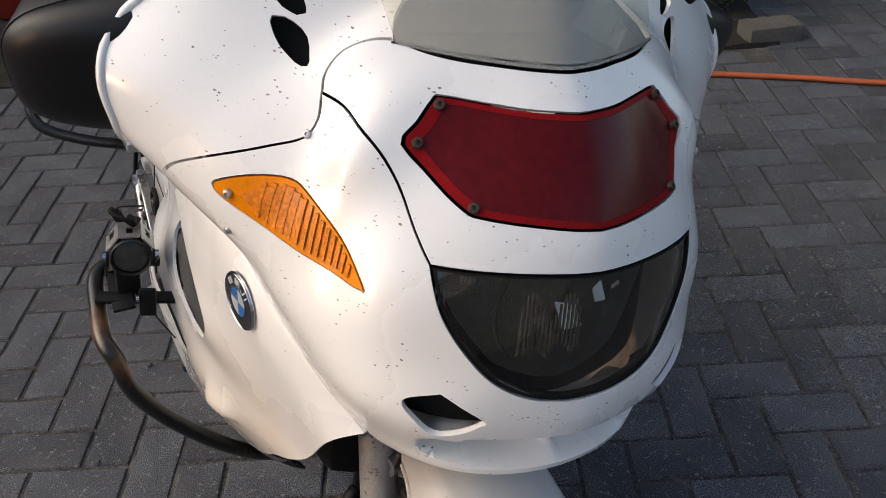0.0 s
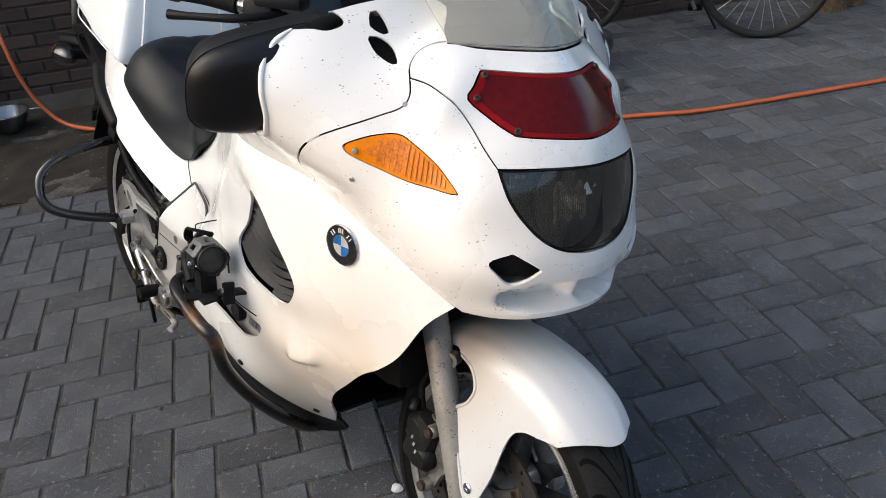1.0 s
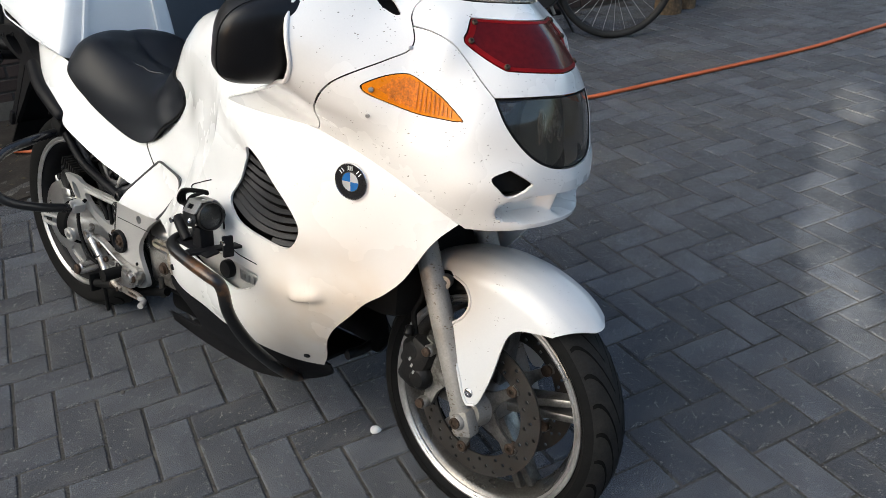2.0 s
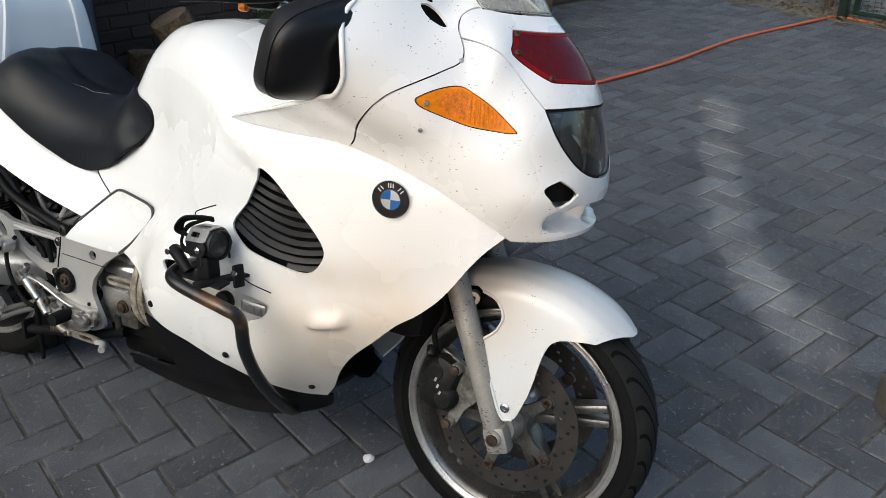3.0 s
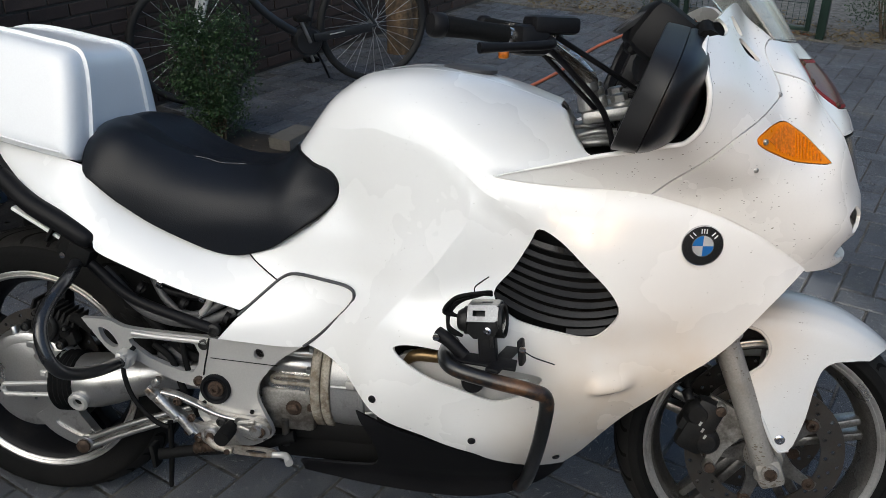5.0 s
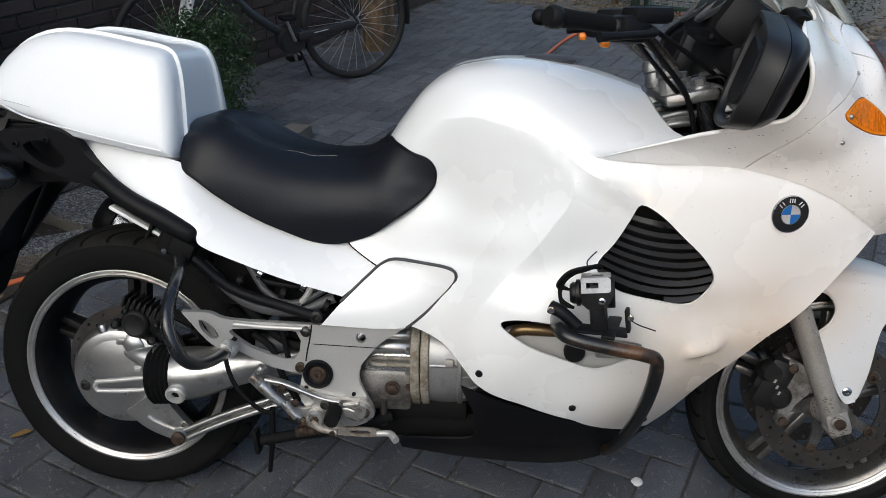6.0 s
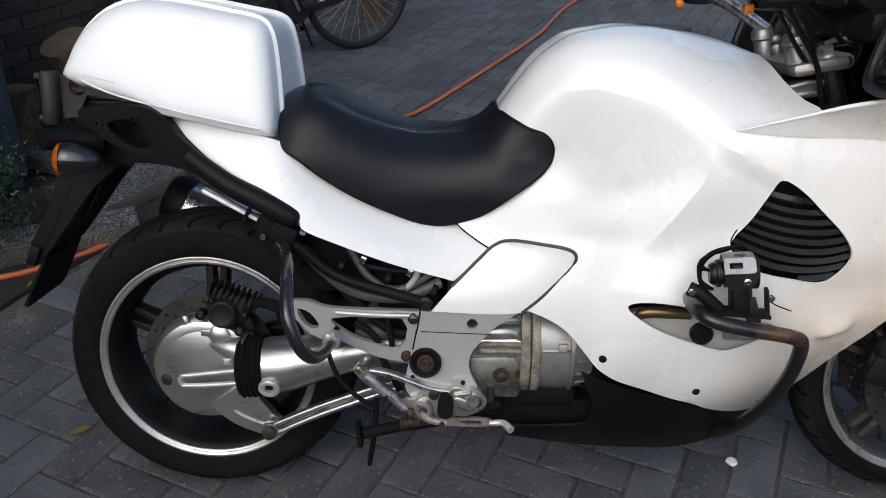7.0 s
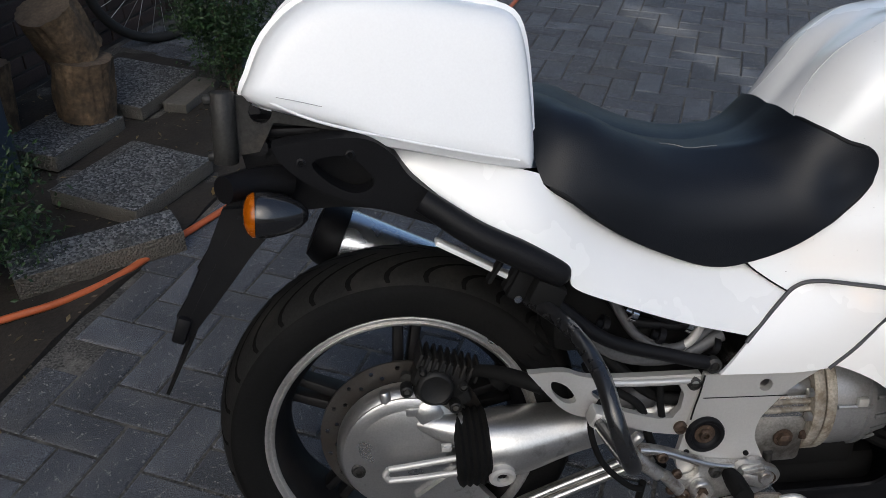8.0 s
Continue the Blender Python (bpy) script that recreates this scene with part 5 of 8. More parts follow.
part("pedal_pad", tube([(0.598, -0.238, 0.263), (0.625, -0.242, 0.266), (0.640, -0.262, 0.262)], [0.006, 0.007, 0.008], 10), SATIN, pedal)
part("pedal_bolt", rod((0.505, -0.236, 0.262), (0.505, -0.246, 0.262), 0.006, seg=10), RUST, pedal)
part("master_cylinder", merge(tube([(0.335, -0.222, 0.375), (0.36, -0.224, 0.35), (0.395, -0.226, 0.318)], [0.011, 0.013, 0.010], 12), rod((0.405, -0.23, 0.318), (0.43, -0.232, 0.29), 0.010, seg=12), block((0.345, -0.228, 0.367), (0.026, 0.022, 0.018), 0.004, (0, 45, 0)), rod((0.348, -0.222, 0.380), (0.360, -0.224, 0.396), 0.009, seg=10, bevel=0.002)), STAINED, bike, "small stained brake master cylinder")
part("brake_hose", tube([(0.300, -0.205, 0.45), (0.282, -0.215, 0.425), (0.285, -0.222, 0.39), (0.305, -0.226, 0.345), (0.345, -0.228, 0.305), (0.372, -0.222, 0.290)], 0.005, 8), BLACK_IN, bike)
stand = part("centre_stand", merge(tube([(0.345, -0.215, 0.222), (0.42, -0.20, 0.232), (0.52, -0.19, 0.245), (0.62, -0.17, 0.27)], 0.012, 10), block((0.338, -0.216, 0.222), (0.010, 0.030, 0.050), 0.003, (0, -8, 0))), BLACK_IN, bike, "black folded centre stand with rust")
part("stand_spring", lathe([(0.010 + 0.0025 * (i % 2), i * 0.0045) for i in range(24)], (0.42, -0.21, 0.242), (0.11, 0.01, 0.02), 12), RUST, stand)
part("stand_tang", tube([(0.374, -0.217, 0.30), (0.367, -0.205, 0.22), (0.354, -0.190, 0.135)], [0.006, 0.006, 0.005], 8), BLACK_IN, stand)
part("side_stand", merge(tube([(0.62, 0.12, 0.24), (0.66, 0.20, 0.14), (0.69, 0.27, 0.072)], 0.014, 10), block((0.69, 0.275, 0.0645), (0.09, 0.05, 0.012), 0.004, (-12 + 24, 0, 0))), BLACK, bike, "black side stand holding the machine")

# engine and gearbox seen between plate and flank
GY, GZ = -0.075, 0.385


def on_case(angle, r, x):
    """A place on the round gearbox: turn from straight up to the right."""
    return (x, GY - r * math.sin(radians(angle)), GZ + r * math.cos(radians(angle)))


gear = part("gearbox", lathe([(0, 0.0), (0.075, 0.0), (0.092, 0.012), (0.098, 0.04), (0.101, 0.150), (0.101, 0.160), (0, 0.160)], (0.515, GY, GZ), (1, 0, 0), 48), WORN_CASE, bike, "dirty cast aluminium gearbox")
part("lower_case", block((0.607, -0.130, 0.334), (0.112, 0.09, 0.098), 0.012, (6, 0, 0)), GEAR, gear)
part("joint_flange", merge(lathe([(0.09, 0), (0.117, 0), (0.119, 0.002), (0.119, 0.017), (0.117, 0.019), (0.09, 0.019)], (0.660, GY, GZ), (1, 0, 0), 48, True), lathe([(0.09, 0), (0.117, 0), (0.119, 0.002), (0.119, 0.015), (0.117, 0.017), (0.09, 0.017)], (0.6815, GY, GZ), (1, 0, 0), 48, True)), FLANGE, gear, "flange joint caked with pale dirt")
part("bell_housing", lathe([(0.06, 0), (0.111, 0.0), (0.113, 0.03), (0.112, 0.058), (0.116, 0.060), (0.116, 0.068), (0.110, 0.070), (0.104, 0.105), (0.05, 0.11)], (0.699, GY, GZ), (1, 0, 0), 48), BELL, gear, "grey cast bell housing")
for a in (62, 78, 96, 112, 126):
    part("rib", tube([on_case(a, 0.113, 0.770), on_case(a, 0.108, 0.792), on_case(a, 0.102, 0.806)], 0.0035, 6), BELL, gear)
part("rib", tube([on_case(84, 0.1135, 0.702), on_case(84, 0.1145, 0.73), on_case(84, 0.1145, 0.76)], 0.0035, 6), BELL, gear)
part("cast_tab", block(on_case(80, 0.116, 0.742), (0.018, 0.010, 0.016), 0.003), SATIN, gear)
part("polished_tube", merge(rod(on_case(64, 0.088, 0.560), on_case(64, 0.088, 0.660), 0.020, seg=20, bevel=0.003), rod(on_case(50, 0.096, 0.560), on_case(50, 0.096, 0.660), 0.012, seg=16, bevel=0.002)), SILVER, gear, "worn shiny cast tube")
part("web", tube([on_case(79, 0.1015, 0.660), on_case(79, 0.1015, 0.62), on_case(79, 0.1015, 0.585), on_case(83, 0.1015, 0.576), on_case(87, 0.1015, 0.585), on_case(87, 0.1015, 0.62), on_case(87, 0.1015, 0.660)], 0.0045, 8, 5), FLANGE, gear)
for a in (48, 70, 92, 114, 136):
    part("flange_bolt", lathe([(0, 0), (0.0085, 0), (0.0085, 0.007), (0.006, 0.009), (0, 0.009)], on_case(a, 0.110, 0.659), (-1, 0, 0), 6), RUST if a == 114 else SILVER, gear)
part("drain_plug", merge(lathe([(0, 0), (0.0165, 0), (0.0165, 0.004), (0, 0.004)], (0.622, -0.175, 0.338), (0, -1, -0.1), 20), lathe([(0, 0.003), (0.0125, 0.003), (0.0125, 0.011), (0.009, 0.013), (0, 0.013)], (0.622, -0.175, 0.338), (0, -1, -0.1), 6)), RUST, gear)
# lower block: black lining added to darken the shaded void underneath
part("sump", merge(block((0.66, -0.06, 0.275), (0.24, 0.17, 0.05), 0.012), block((0.70, 0.0, 0.226), (0.28, 0.25, 0.07), 0.02)), BLACK_IN, gear)
part("stand_pivot", rod((0.602, -0.17, 0.25), (0.602, -0.175, 0.31), 0.008, seg=10), RACK, bike)
part("ribbed_boot", lathe([(0.030 + 0.005 * (i % 2), i * 0.008) for i in range(9)], (0.815, -0.150, 0.300), (0.2, 0, 1), 20), RUBBER, bike, "black ribbed rubber boot")
# belly pan
def pan_skin(u, v):
    t = np.clip((v - 0.21) / 0.15, 0, 1)
    w = 0.165 + 0.09 * t**0.8 - 0.05 * np.clip((u - 0.98) / 0.18, 0, 1) - 0.035 * np.clip((u - 1.05) / 0.1, 0, 1)
    return np.c_[u, -w, v]
pan_ring = path([(0.77, 0.385), (0.865, 0.345), (0.985, 0.305), (1.08, 0.272), (1.17, 0.245)], [(1.17, 0.245), (1.15, 0.205), (1.08, 0.182), (0.926, 0.172), (0.78, 0.178), (0.64, 0.195)], [(0.64, 0.195), (0.64, 0.222), (0.74, 0.228), (0.795, 0.24), (0.80, 0.30), (0.77, 0.385)])
for side in (1, -1):
    bm = sheet(pan_skin, pan_ring, (), 0.02, 0.005)
    part("belly_pan", bm if side > 0 else flip_y(bm), BLACK, bike)
part("belly_floor", block((0.86, 0, 0.184), (0.40, 0.26, 0.012), 0.005), BLACK, bike)
part("front_liner", sheet(lambda u, v: np.c_[1.40 - 0.95 * (0.66 - v) + 0 * u, u, v], [(-0.13, 0.66), (0.13, 0.66), (0.15, 0.5), (0.12, 0.3), (0.1, 0.245), (-0.1, 0.245), (-0.12, 0.3), (-0.15, 0.5)], (), 0.04, 0.006, 1, (1, 0, 0)), BLACK_IN, bike)

# fork, caliper, front fender
for side in (1, -1):
    def put(bm):
        return bm if side > 0 else flip_y(bm)
    leg = part("fork_leg", put(tube([(1.562, -0.108, 0.262), (1.548, -0.107, 0.300), (1.47, -0.100, 0.490), (1.395, -0.095, 0.67)], [0.026, 0.022, 0.0245, 0.0245], 18)), FORK, bike, "dirty speckled grey fork leg")
    part("axle_clamp", put(merge(block((1.563, -0.112, 0.272), (0.05, 0.036, 0.058), 0.010, (0, -20, 0)), rod((1.560, -0.12, 0.279), (1.560, -0.138, 0.279), 0.017, seg=16, bevel=0.004))), FORK, leg)
    part("axle_bolt", put(lathe([(0, 0), (0.012, 0), (0.012, 0.004), (0.008, 0.004), (0.007, 0.001), (0, 0.001)], (1.560, -0.138, 0.279), (0, -1, 0), 16)), RUST, leg)
    part("fork_lug", put(lathe([(0.006, -0.01), (0.014, -0.01), (0.014, 0.008), (0.006, 0.008)], (1.470, -0.088, 0.543), (0.3, -1, 0), 16, True)), SILVER, leg)
    cal = part("brake_caliper", put(merge(rod((1.416, -0.088, 0.380), (1.416, -0.122, 0.380), 0.027, seg=20, bevel=0.010), rod((1.438, -0.088, 0.322), (1.438, -0.122, 0.322), 0.027, seg=20, bevel=0.010), block((1.424, -0.100, 0.352), (0.062, 0.040, 0.118), 0.016, (0, 22, 0)), block((1.404, -0.096, 0.372), (0.030, 0.034, 0.07), 0.010, (0, 22, 0)), rod((1.392, -0.095, 0.420), (1.400, -0.110, 0.405), 0.010, seg=10, bevel=0.002))), CALIPER, bike, "dirty black brake caliper")
    part("caliper_bracket", put(merge(side_plate([(1.440, 0.415), (1.470, 0.400), (1.515, 0.375), (1.535, 0.325), (1.505, 0.330), (1.478, 0.300), (1.462, 0.262), (1.440, 0.262), (1.452, 0.318), (1.462, 0.362)], -0.098, (), 0.012), rod((1.450, -0.096, 0.268), (1.450, -0.116, 0.268), 0.013, seg=14, bevel=0.003), rod((1.458, -0.096, 0.392), (1.458, -0.116, 0.392), 0.013, seg=14, bevel=0.003))), GEAR, cal)
    for k in range(3):
        bm = block((1.427 - 0.0055 * (k - 1), -0.1252, 0.352 + 0.0135 * (k - 1)), (0.0085, 0.0012, 0.0045), 0, (0, -66 + 180, 0))
        part("mark", put(bm), SATIN, cal)
    for x, z in ((1.458, 0.392), (1.450, 0.270)):
        part("bolt", put(lathe([(0, 0), (0.010, 0), (0.010, 0.010), (0.006, 0.012), (0, 0.012)], (x, -0.112, z), (0, -1, 0), 12)), RUST, cal)
    part("brake_hose", put(tube([(1.405, -0.09, 0.40), (1.392, -0.085, 0.45), (1.41, -0.08, 0.50), (1.385, -0.08, 0.58)], 0.006, 8)), BLACK_IN, cal)


AXLE = (1.560, 0.0, 0.288)


def mudguard(u, v):
    """Over the front wheel: turn from straight ahead upwards in degrees; 0 at the ridge, 1 at the edge of the crown, 2 at the hub on the flank."""
    s = np.abs(v)
    r = np.interp(s, [0, 0.3, 0.6, 0.85, 1.0, 2.0], [0.316, 0.313, 0.302, 0.280, 0.258, 0.02]) + 0.014 * np.clip((u - 85) / 40, 0, 1) * (1 - np.clip(s - 0.8, 0, 1))
    y = np.interp(s, [0, 0.3, 0.6, 0.85, 1.0, 2.0], [0, 0.034, 0.066, 0.083, 0.088, 0.124])
    y = y * (1 - 0.55 * np.clip((62 - u) / 18, 0, 1) ** 2 * np.clip(1.2 - s, 0, 1))
    a = np.radians(u)
    return np.c_[AXLE[0] + r * np.cos(a), -np.sign(v) * y, AXLE[2] + r * np.sin(a)]


def flank_uv(x, z):
    dx, dz = x - AXLE[0], z - AXLE[2]
    r = math.hypot(dx, dz)
    return math.degrees(math.atan2(dz, dx)), float(np.interp(-r, [-0.316, -0.313, -0.302, -0.280, -0.258, -0.02], [0, 0.3, 0.6, 0.85, 1.0, 2.0]))


lobe = [flank_uv(*p) for p in ((1.722, 0.507), (1.69, 0.506), (1.655, 0.500), (1.634, 0.480), (1.622, 0.43), (1.606, 0.36), (1.590, 0.325))] + [flank_uv(*p) for p in ((1.572, 0.322), (1.556, 0.342), (1.528, 0.395), (1.497, 0.446))]
lobe2 = [flank_uv(*p) for p in ((1.497, 0.446), (1.525, 0.482), (1.538, 0.515), (1.520, 0.545), (1.49, 0.553))] + [(108, 0.80), (118, 0.78)]
edge = curve([(46.2, 0.0), (46.7, 0.25), (49.3, 0.5)] + lobe[:1], 4)[:-1] + curve(lobe, 4) + curve(lobe2, 4)[1:]
fender_ring = edge + [(124, 0.6), (126, 0.0)] + list(reversed([(u, -v) for u, v in edge + [(124, 0.6)]]))[:-1]
fender = part("front_fender", sheet(lambda u, v: mudguard(u, v / 0.13), [(u, v * 0.13) for u, v in fender_ring], (), 0.011, 0.004, 0.0053, (0.2, 0, 1)), WHITE_FENDER, bike, "white front fender, greyed for the shade on it")
for side in (1, -1):
    hem = tube([tuple(mudguard(np.array([u]), np.array([v]))[0]) for u, v in curve(lobe[6:] + lobe2[1:5], 3)], 0.0032, 8)
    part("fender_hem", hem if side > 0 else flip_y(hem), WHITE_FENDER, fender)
    screw(fender, (1.572, -side * 0.119, 0.345), (0, -side, 0.05), 0.010, CHROME)


# wheels
def wheel(name, centre, R, half, lip, black, phase, label):
    """A cast wheel with five pairs of spokes and its tyre."""
    x, y, z = centre
    w = part(name, lathe([(0.0, -0.05), (0.038, -0.05), (0.045, -0.03), (0.048, 0.0), (0.045, 0.03), (0.038, 0.05), (0.0, 0.05)], centre, (0, 1, 0), 28), RIM_BLACK if black else RIM, bike, label)
    prof = [(0.2325, -lip), (0.229, -lip + 0.004), (0.218, -lip + 0.006), (0.209, -lip + 0.022), (0.197, -lip + 0.05), (0.195, 0), (0.197, lip - 0.05), (0.209, lip - 0.022), (0.218, lip - 0.006), (0.229, lip - 0.004), (0.2325, lip), (0.2325, lip - 0.012), (0.215, lip - 0.03), (0.203, 0), (0.215, -lip + 0.03), (0.2325, -lip + 0.012)]
    part("rim", lathe(prof, centre, (0, 1, 0), 72, True, 60), RIM_BLACK if black else BARREL, w)
    for s in (1, -1):
        part("polished_lip", lathe([(0.2340, 0), (0.2340, 0.0045), (0.2315, 0.0055), (0.2285, 0.0045), (0.2270, 0.002), (0.2245, 0.0015), (0.2230, 0.0042), (0.2190, 0.0030), (0.2175, 0)], (x, y + s * (lip - 0.003), z), (0, s, 0), 72, True, 60), RIM, w)
    t = half
    tyre = [(0.222, -lip + 0.008), (0.236, -lip + 0.001), (0.246, -t * 0.97), (R - 0.042, -t), (R - 0.026, -t * 0.93), (R - 0.012, -t * 0.66), (R - 0.004, -t * 0.36), (R, 0), (R - 0.004, t * 0.36), (R - 0.012, t * 0.66), (R - 0.026, t * 0.93), (R - 0.042, t), (0.246, t * 0.97), (0.236, lip - 0.001), (0.222, lip - 0.008)]
    prof3 = curve([(a, b) for a, b in tyre], 3)
    part("tyre", lathe(prof3, centre, (0, 1, 0), 96, False, 70), RUBBER, w, "worn black road tyre")
    # tread grooves: black strips laid on the tread, groove shade put in colour
    part("tread", lathe([(p[0] + 0.0008, p[1]) for p in prof3 if p[0] > R - 0.029], centre, (0, 1, 0), 96, False, 70), TREAD, w)
    mid = [(p[1], p[0]) for p in prof3 if p[0] > R - 0.028]
    mid.sort()
    my, mr = [m[0] for m in mid], [m[1] for m in mid]
    bm = bmesh.new()
    count = 30
    for k in range(count):
        for s in (1, -1):
            a0 = (k + (0.5 if s > 0 else 0)) * 2 * math.pi / count
            prev = None
            for i in range(9):
                f = i / 8
                yy = s * t * (0.06 + 0.83 * f)
                a = a0 + 0.42 * math.sin(f * 1.7) - 0.04 * f
                r = float(np.interp(yy, my, mr)) + 0.0022
                wd = (0.0062 * (0.55 + 1.3 * f * (1 - f))) / r
                pa, pb = [bm.verts.new((x + r * math.cos(b), y + yy, z + r * math.sin(b))) for b in (a - wd, a + wd)]
                if prev:
                    bm.faces.new((prev[0], prev[1], pb, pa))
                prev = (pa, pb)
    bmesh.ops.recalc_face_normals(bm, faces=bm.faces)
    g = part("tread_groove", bm, GROOVE, w)
    tagged(g, kind="stuff")
    for k in range(5):
        for off in (-7.5, 7.5):
            a = radians(phase + 72 * k)
            o = radians(off)
            p0 = (x + 0.040 * math.cos(a + 1.6 * o), y, z + 0.040 * math.sin(a + 1.6 * o))
            p1 = (x + 0.201 * math.cos(a + 0.62 * o), y, z + 0.201 * math.sin(a + 0.62 * o))
            bm = bmesh.new()
            bmesh.ops.create_cube(bm, size=1)
            d = Vector(p1) - Vector(p0)
            for v in bm.verts:
                v.co = Vector((v.co.x * d.length, v.co.y * (0.050 if v.co.x < 0 else 0.036), v.co.z * (0.022 if v.co.x < 0 else 0.017)))
            bmesh.ops.bevel(bm, geom=list(bm.edges), offset=0.005, segments=2, affect="EDGES", profile=0.5)
            m = Matrix.Translation((Vector(p0) + Vector(p1)) / 2) @ Matrix.Rotation(-math.atan2(d.z, d.x), 4, "Y")
            bm.transform(m)
            part("spoke", sharpen(bm, 40), RIM_BLACK if black else WHEEL_SHADE, w)
    return w


def brake_disc(parent, centre, r0, r1, sgn, holes=54, carrier=True):
    x, y, z = centre
    ring = circle2(x, z, r1, 72)
    cut = [circle2(x, z, r0, 60)]
    for k in range(holes):
        a = 2 * math.pi * k / holes
        r = r0 + (r1 - r0) * (0.22 + 0.28 * (k % 3))
        cut.append(circle2(x + r * math.cos(a), z + r * math.sin(a), 0.0042, 7))
    d = part("brake_disc", sheet(lambda u, v: np.c_[u, np.full(len(u), y), v], ring, cut, 0.03, 0.005), DISC, parent, "drilled steel brake disc stained with rust")
    if carrier:
        for k in range(5):
            a = radians(40 + 72 * k)
            c, s = math.cos(a), math.sin(a)
            arm = [(0.020, -0.030), (0.060, -0.013), (r0 - 0.012, -0.010), (r0 + 0.012, -0.011), (r0 + 0.015, 0.0), (r0 + 0.012, 0.011), (r0 - 0.012, 0.010), (0.060, 0.013), (0.020, 0.030)]
            part("disc_carrier", sheet(lambda u, v: np.c_[x + u * c - v * s, np.full(len(u), y + 0.004 * sgn) - sgn * 0.10 * np.clip(0.07 - u, 0, 1), z + u * s + v * c], arm, (), 0.012, 0.008, 1, (0, sgn, 0)), WHEEL_SHADE, parent)
            part("disc_bolt", lathe([(0, -0.01), (0.0125, -0.01), (0.0125, 0.006), (0.0105, 0.008), (0.006, 0.008), (0.005, 0.004), (0, 0.004)], (x + r0 * c, y, z + r0 * s), (0, sgn, 0), 14), RUST, parent)


front = wheel("front_wheel", AXLE, 0.290, 0.060, 0.050, False, 14, "silver cast front wheel")
brake_disc(front, (AXLE[0], -0.067, AXLE[2]), 0.108, 0.153, -1)
brake_disc(front, (AXLE[0], 0.062, AXLE[2]), 0.108, 0.153, 1)
part("hub_cap", lathe([(0, 0), (0.035, 0), (0.04, 0.03), (0.03, 0.06), (0, 0.06)], (AXLE[0], -0.04, AXLE[2]), (0, -1, 0), 24), FORK, front)
back = wheel("rear_wheel", (0.0, 0.0, 0.315), 0.315, 0.088, 0.082, True, 86, "black cast rear wheel with a worn silver lip")
brake_disc(back, (0.0, -0.062, 0.315), 0.09, 0.142, -1, carrier=False)

# shaft drive
drive = part("final_drive", lathe([(0, 0.0), (0.118, 0.0), (0.119, 0.018), (0.112, 0.030), (0.103, 0.037), (0.085, 0.043), (0.05, 0.050), (0, 0.052)], (0.004, -0.080, 0.311), (0, -1, 0), 44), SILVER, bike, "silver cast final drive housing")
part("drive_nose", side_plate(path([(-0.062, 0.296), (-0.052, 0.330), (-0.030, 0.342), (0.030, 0.349), (0.092, 0.366)], [(0.092, 0.366), (0.092, 0.278)], [(0.092, 0.278), (0.0, 0.270), (-0.035, 0.270), (-0.055, 0.278), (-0.062, 0.296)]), -0.118, (), 0.045, 0.02), SILVER, drive)
part("drive_rib", tube([(-0.030, -0.164, 0.318), (0.02, -0.164, 0.324), (0.088, -0.164, 0.333)], 0.0055, 8), SATIN, drive)
part("drive_rib", tube([(-0.030, -0.164, 0.296), (0.02, -0.164, 0.298), (0.088, -0.164, 0.304)], 0.0055, 8), SATIN, drive)
part("drive_rib", tube([(-0.030, -0.163, 0.318), (-0.036, -0.163, 0.307), (-0.030, -0.163, 0.296)], 0.0055, 8), SATIN, drive)
part("drive_shoulder", tube([(0.02, -0.118, 0.372), (0.055, -0.122, 0.366), (0.090, -0.124, 0.358)], [0.010, 0.022, 0.030], 14), SILVER, drive)
part("drive_step", lathe([(0.085, 0.0), (0.1085, 0.0), (0.1085, 0.004), (0.105, 0.006), (0.088, 0.008)], (0.004, -0.114, 0.311), (0, -1, 0), 44), SILVER, drive)
part("slot_floor", side_plate(loop([(-0.012, 0.316), (0.04, 0.320), (0.086, 0.325), (0.086, 0.310), (0.04, 0.305), (-0.012, 0.301)], 3), -0.1185, (), 0.003, 0.02), GEAR, drive)
part("cast_pad", merge(block((0.064, -0.160, 0.350), (0.018, 0.006, 0.014), 0.002), block((0.064, -0.1635, 0.350), (0.011, 0.003, 0.008), 0.001)), SATIN, drive)
part("filler_plug", lathe([(0, 0), (0.0135, 0), (0.0135, 0.004), (0.0105, 0.006), (0.010, 0.010), (0.006, 0.011), (0.005, 0.006), (0, 0.006)], (-0.078, -0.119, 0.289), (0, -1, 0), 20), RACK, drive)
part("inspection_cover", merge(lathe([(0, 0), (0.024, 0), (0.024, 0.004), (0.020, 0.007), (0, 0.007)], (0.040, -0.122, 0.392), (0, -1, 0.15), 6), block((0.016, -0.121, 0.396), (0.03, 0.008, 0.018), 0.004)), SILVER, drive)
part("breather", rod((-0.026, -0.108, 0.385), (-0.032, -0.112, 0.432), 0.009, seg=14, bevel=0.002), SILVER, drive)
part("link_lug", side_plate(path([(0.015, 0.235), (0.06, 0.196), (0.115, 0.172), (0.14, 0.168)], [(0.14, 0.168), (0.162, 0.182), (0.158, 0.204)], [(0.158, 0.204), (0.125, 0.245), (0.092, 0.285), (0.015, 0.235)]), -0.136, [loop([(0.062, 0.224), (0.120, 0.194), (0.134, 0.202), (0.102, 0.246)], 3)], 0.022, 0.018), SILVER, drive)
part("lug_web", side_plate(loop([(0.058, 0.224), (0.120, 0.190), (0.138, 0.201), (0.102, 0.250)], 3), -0.130, [], 0.012, 0.018), SILVER, drive)
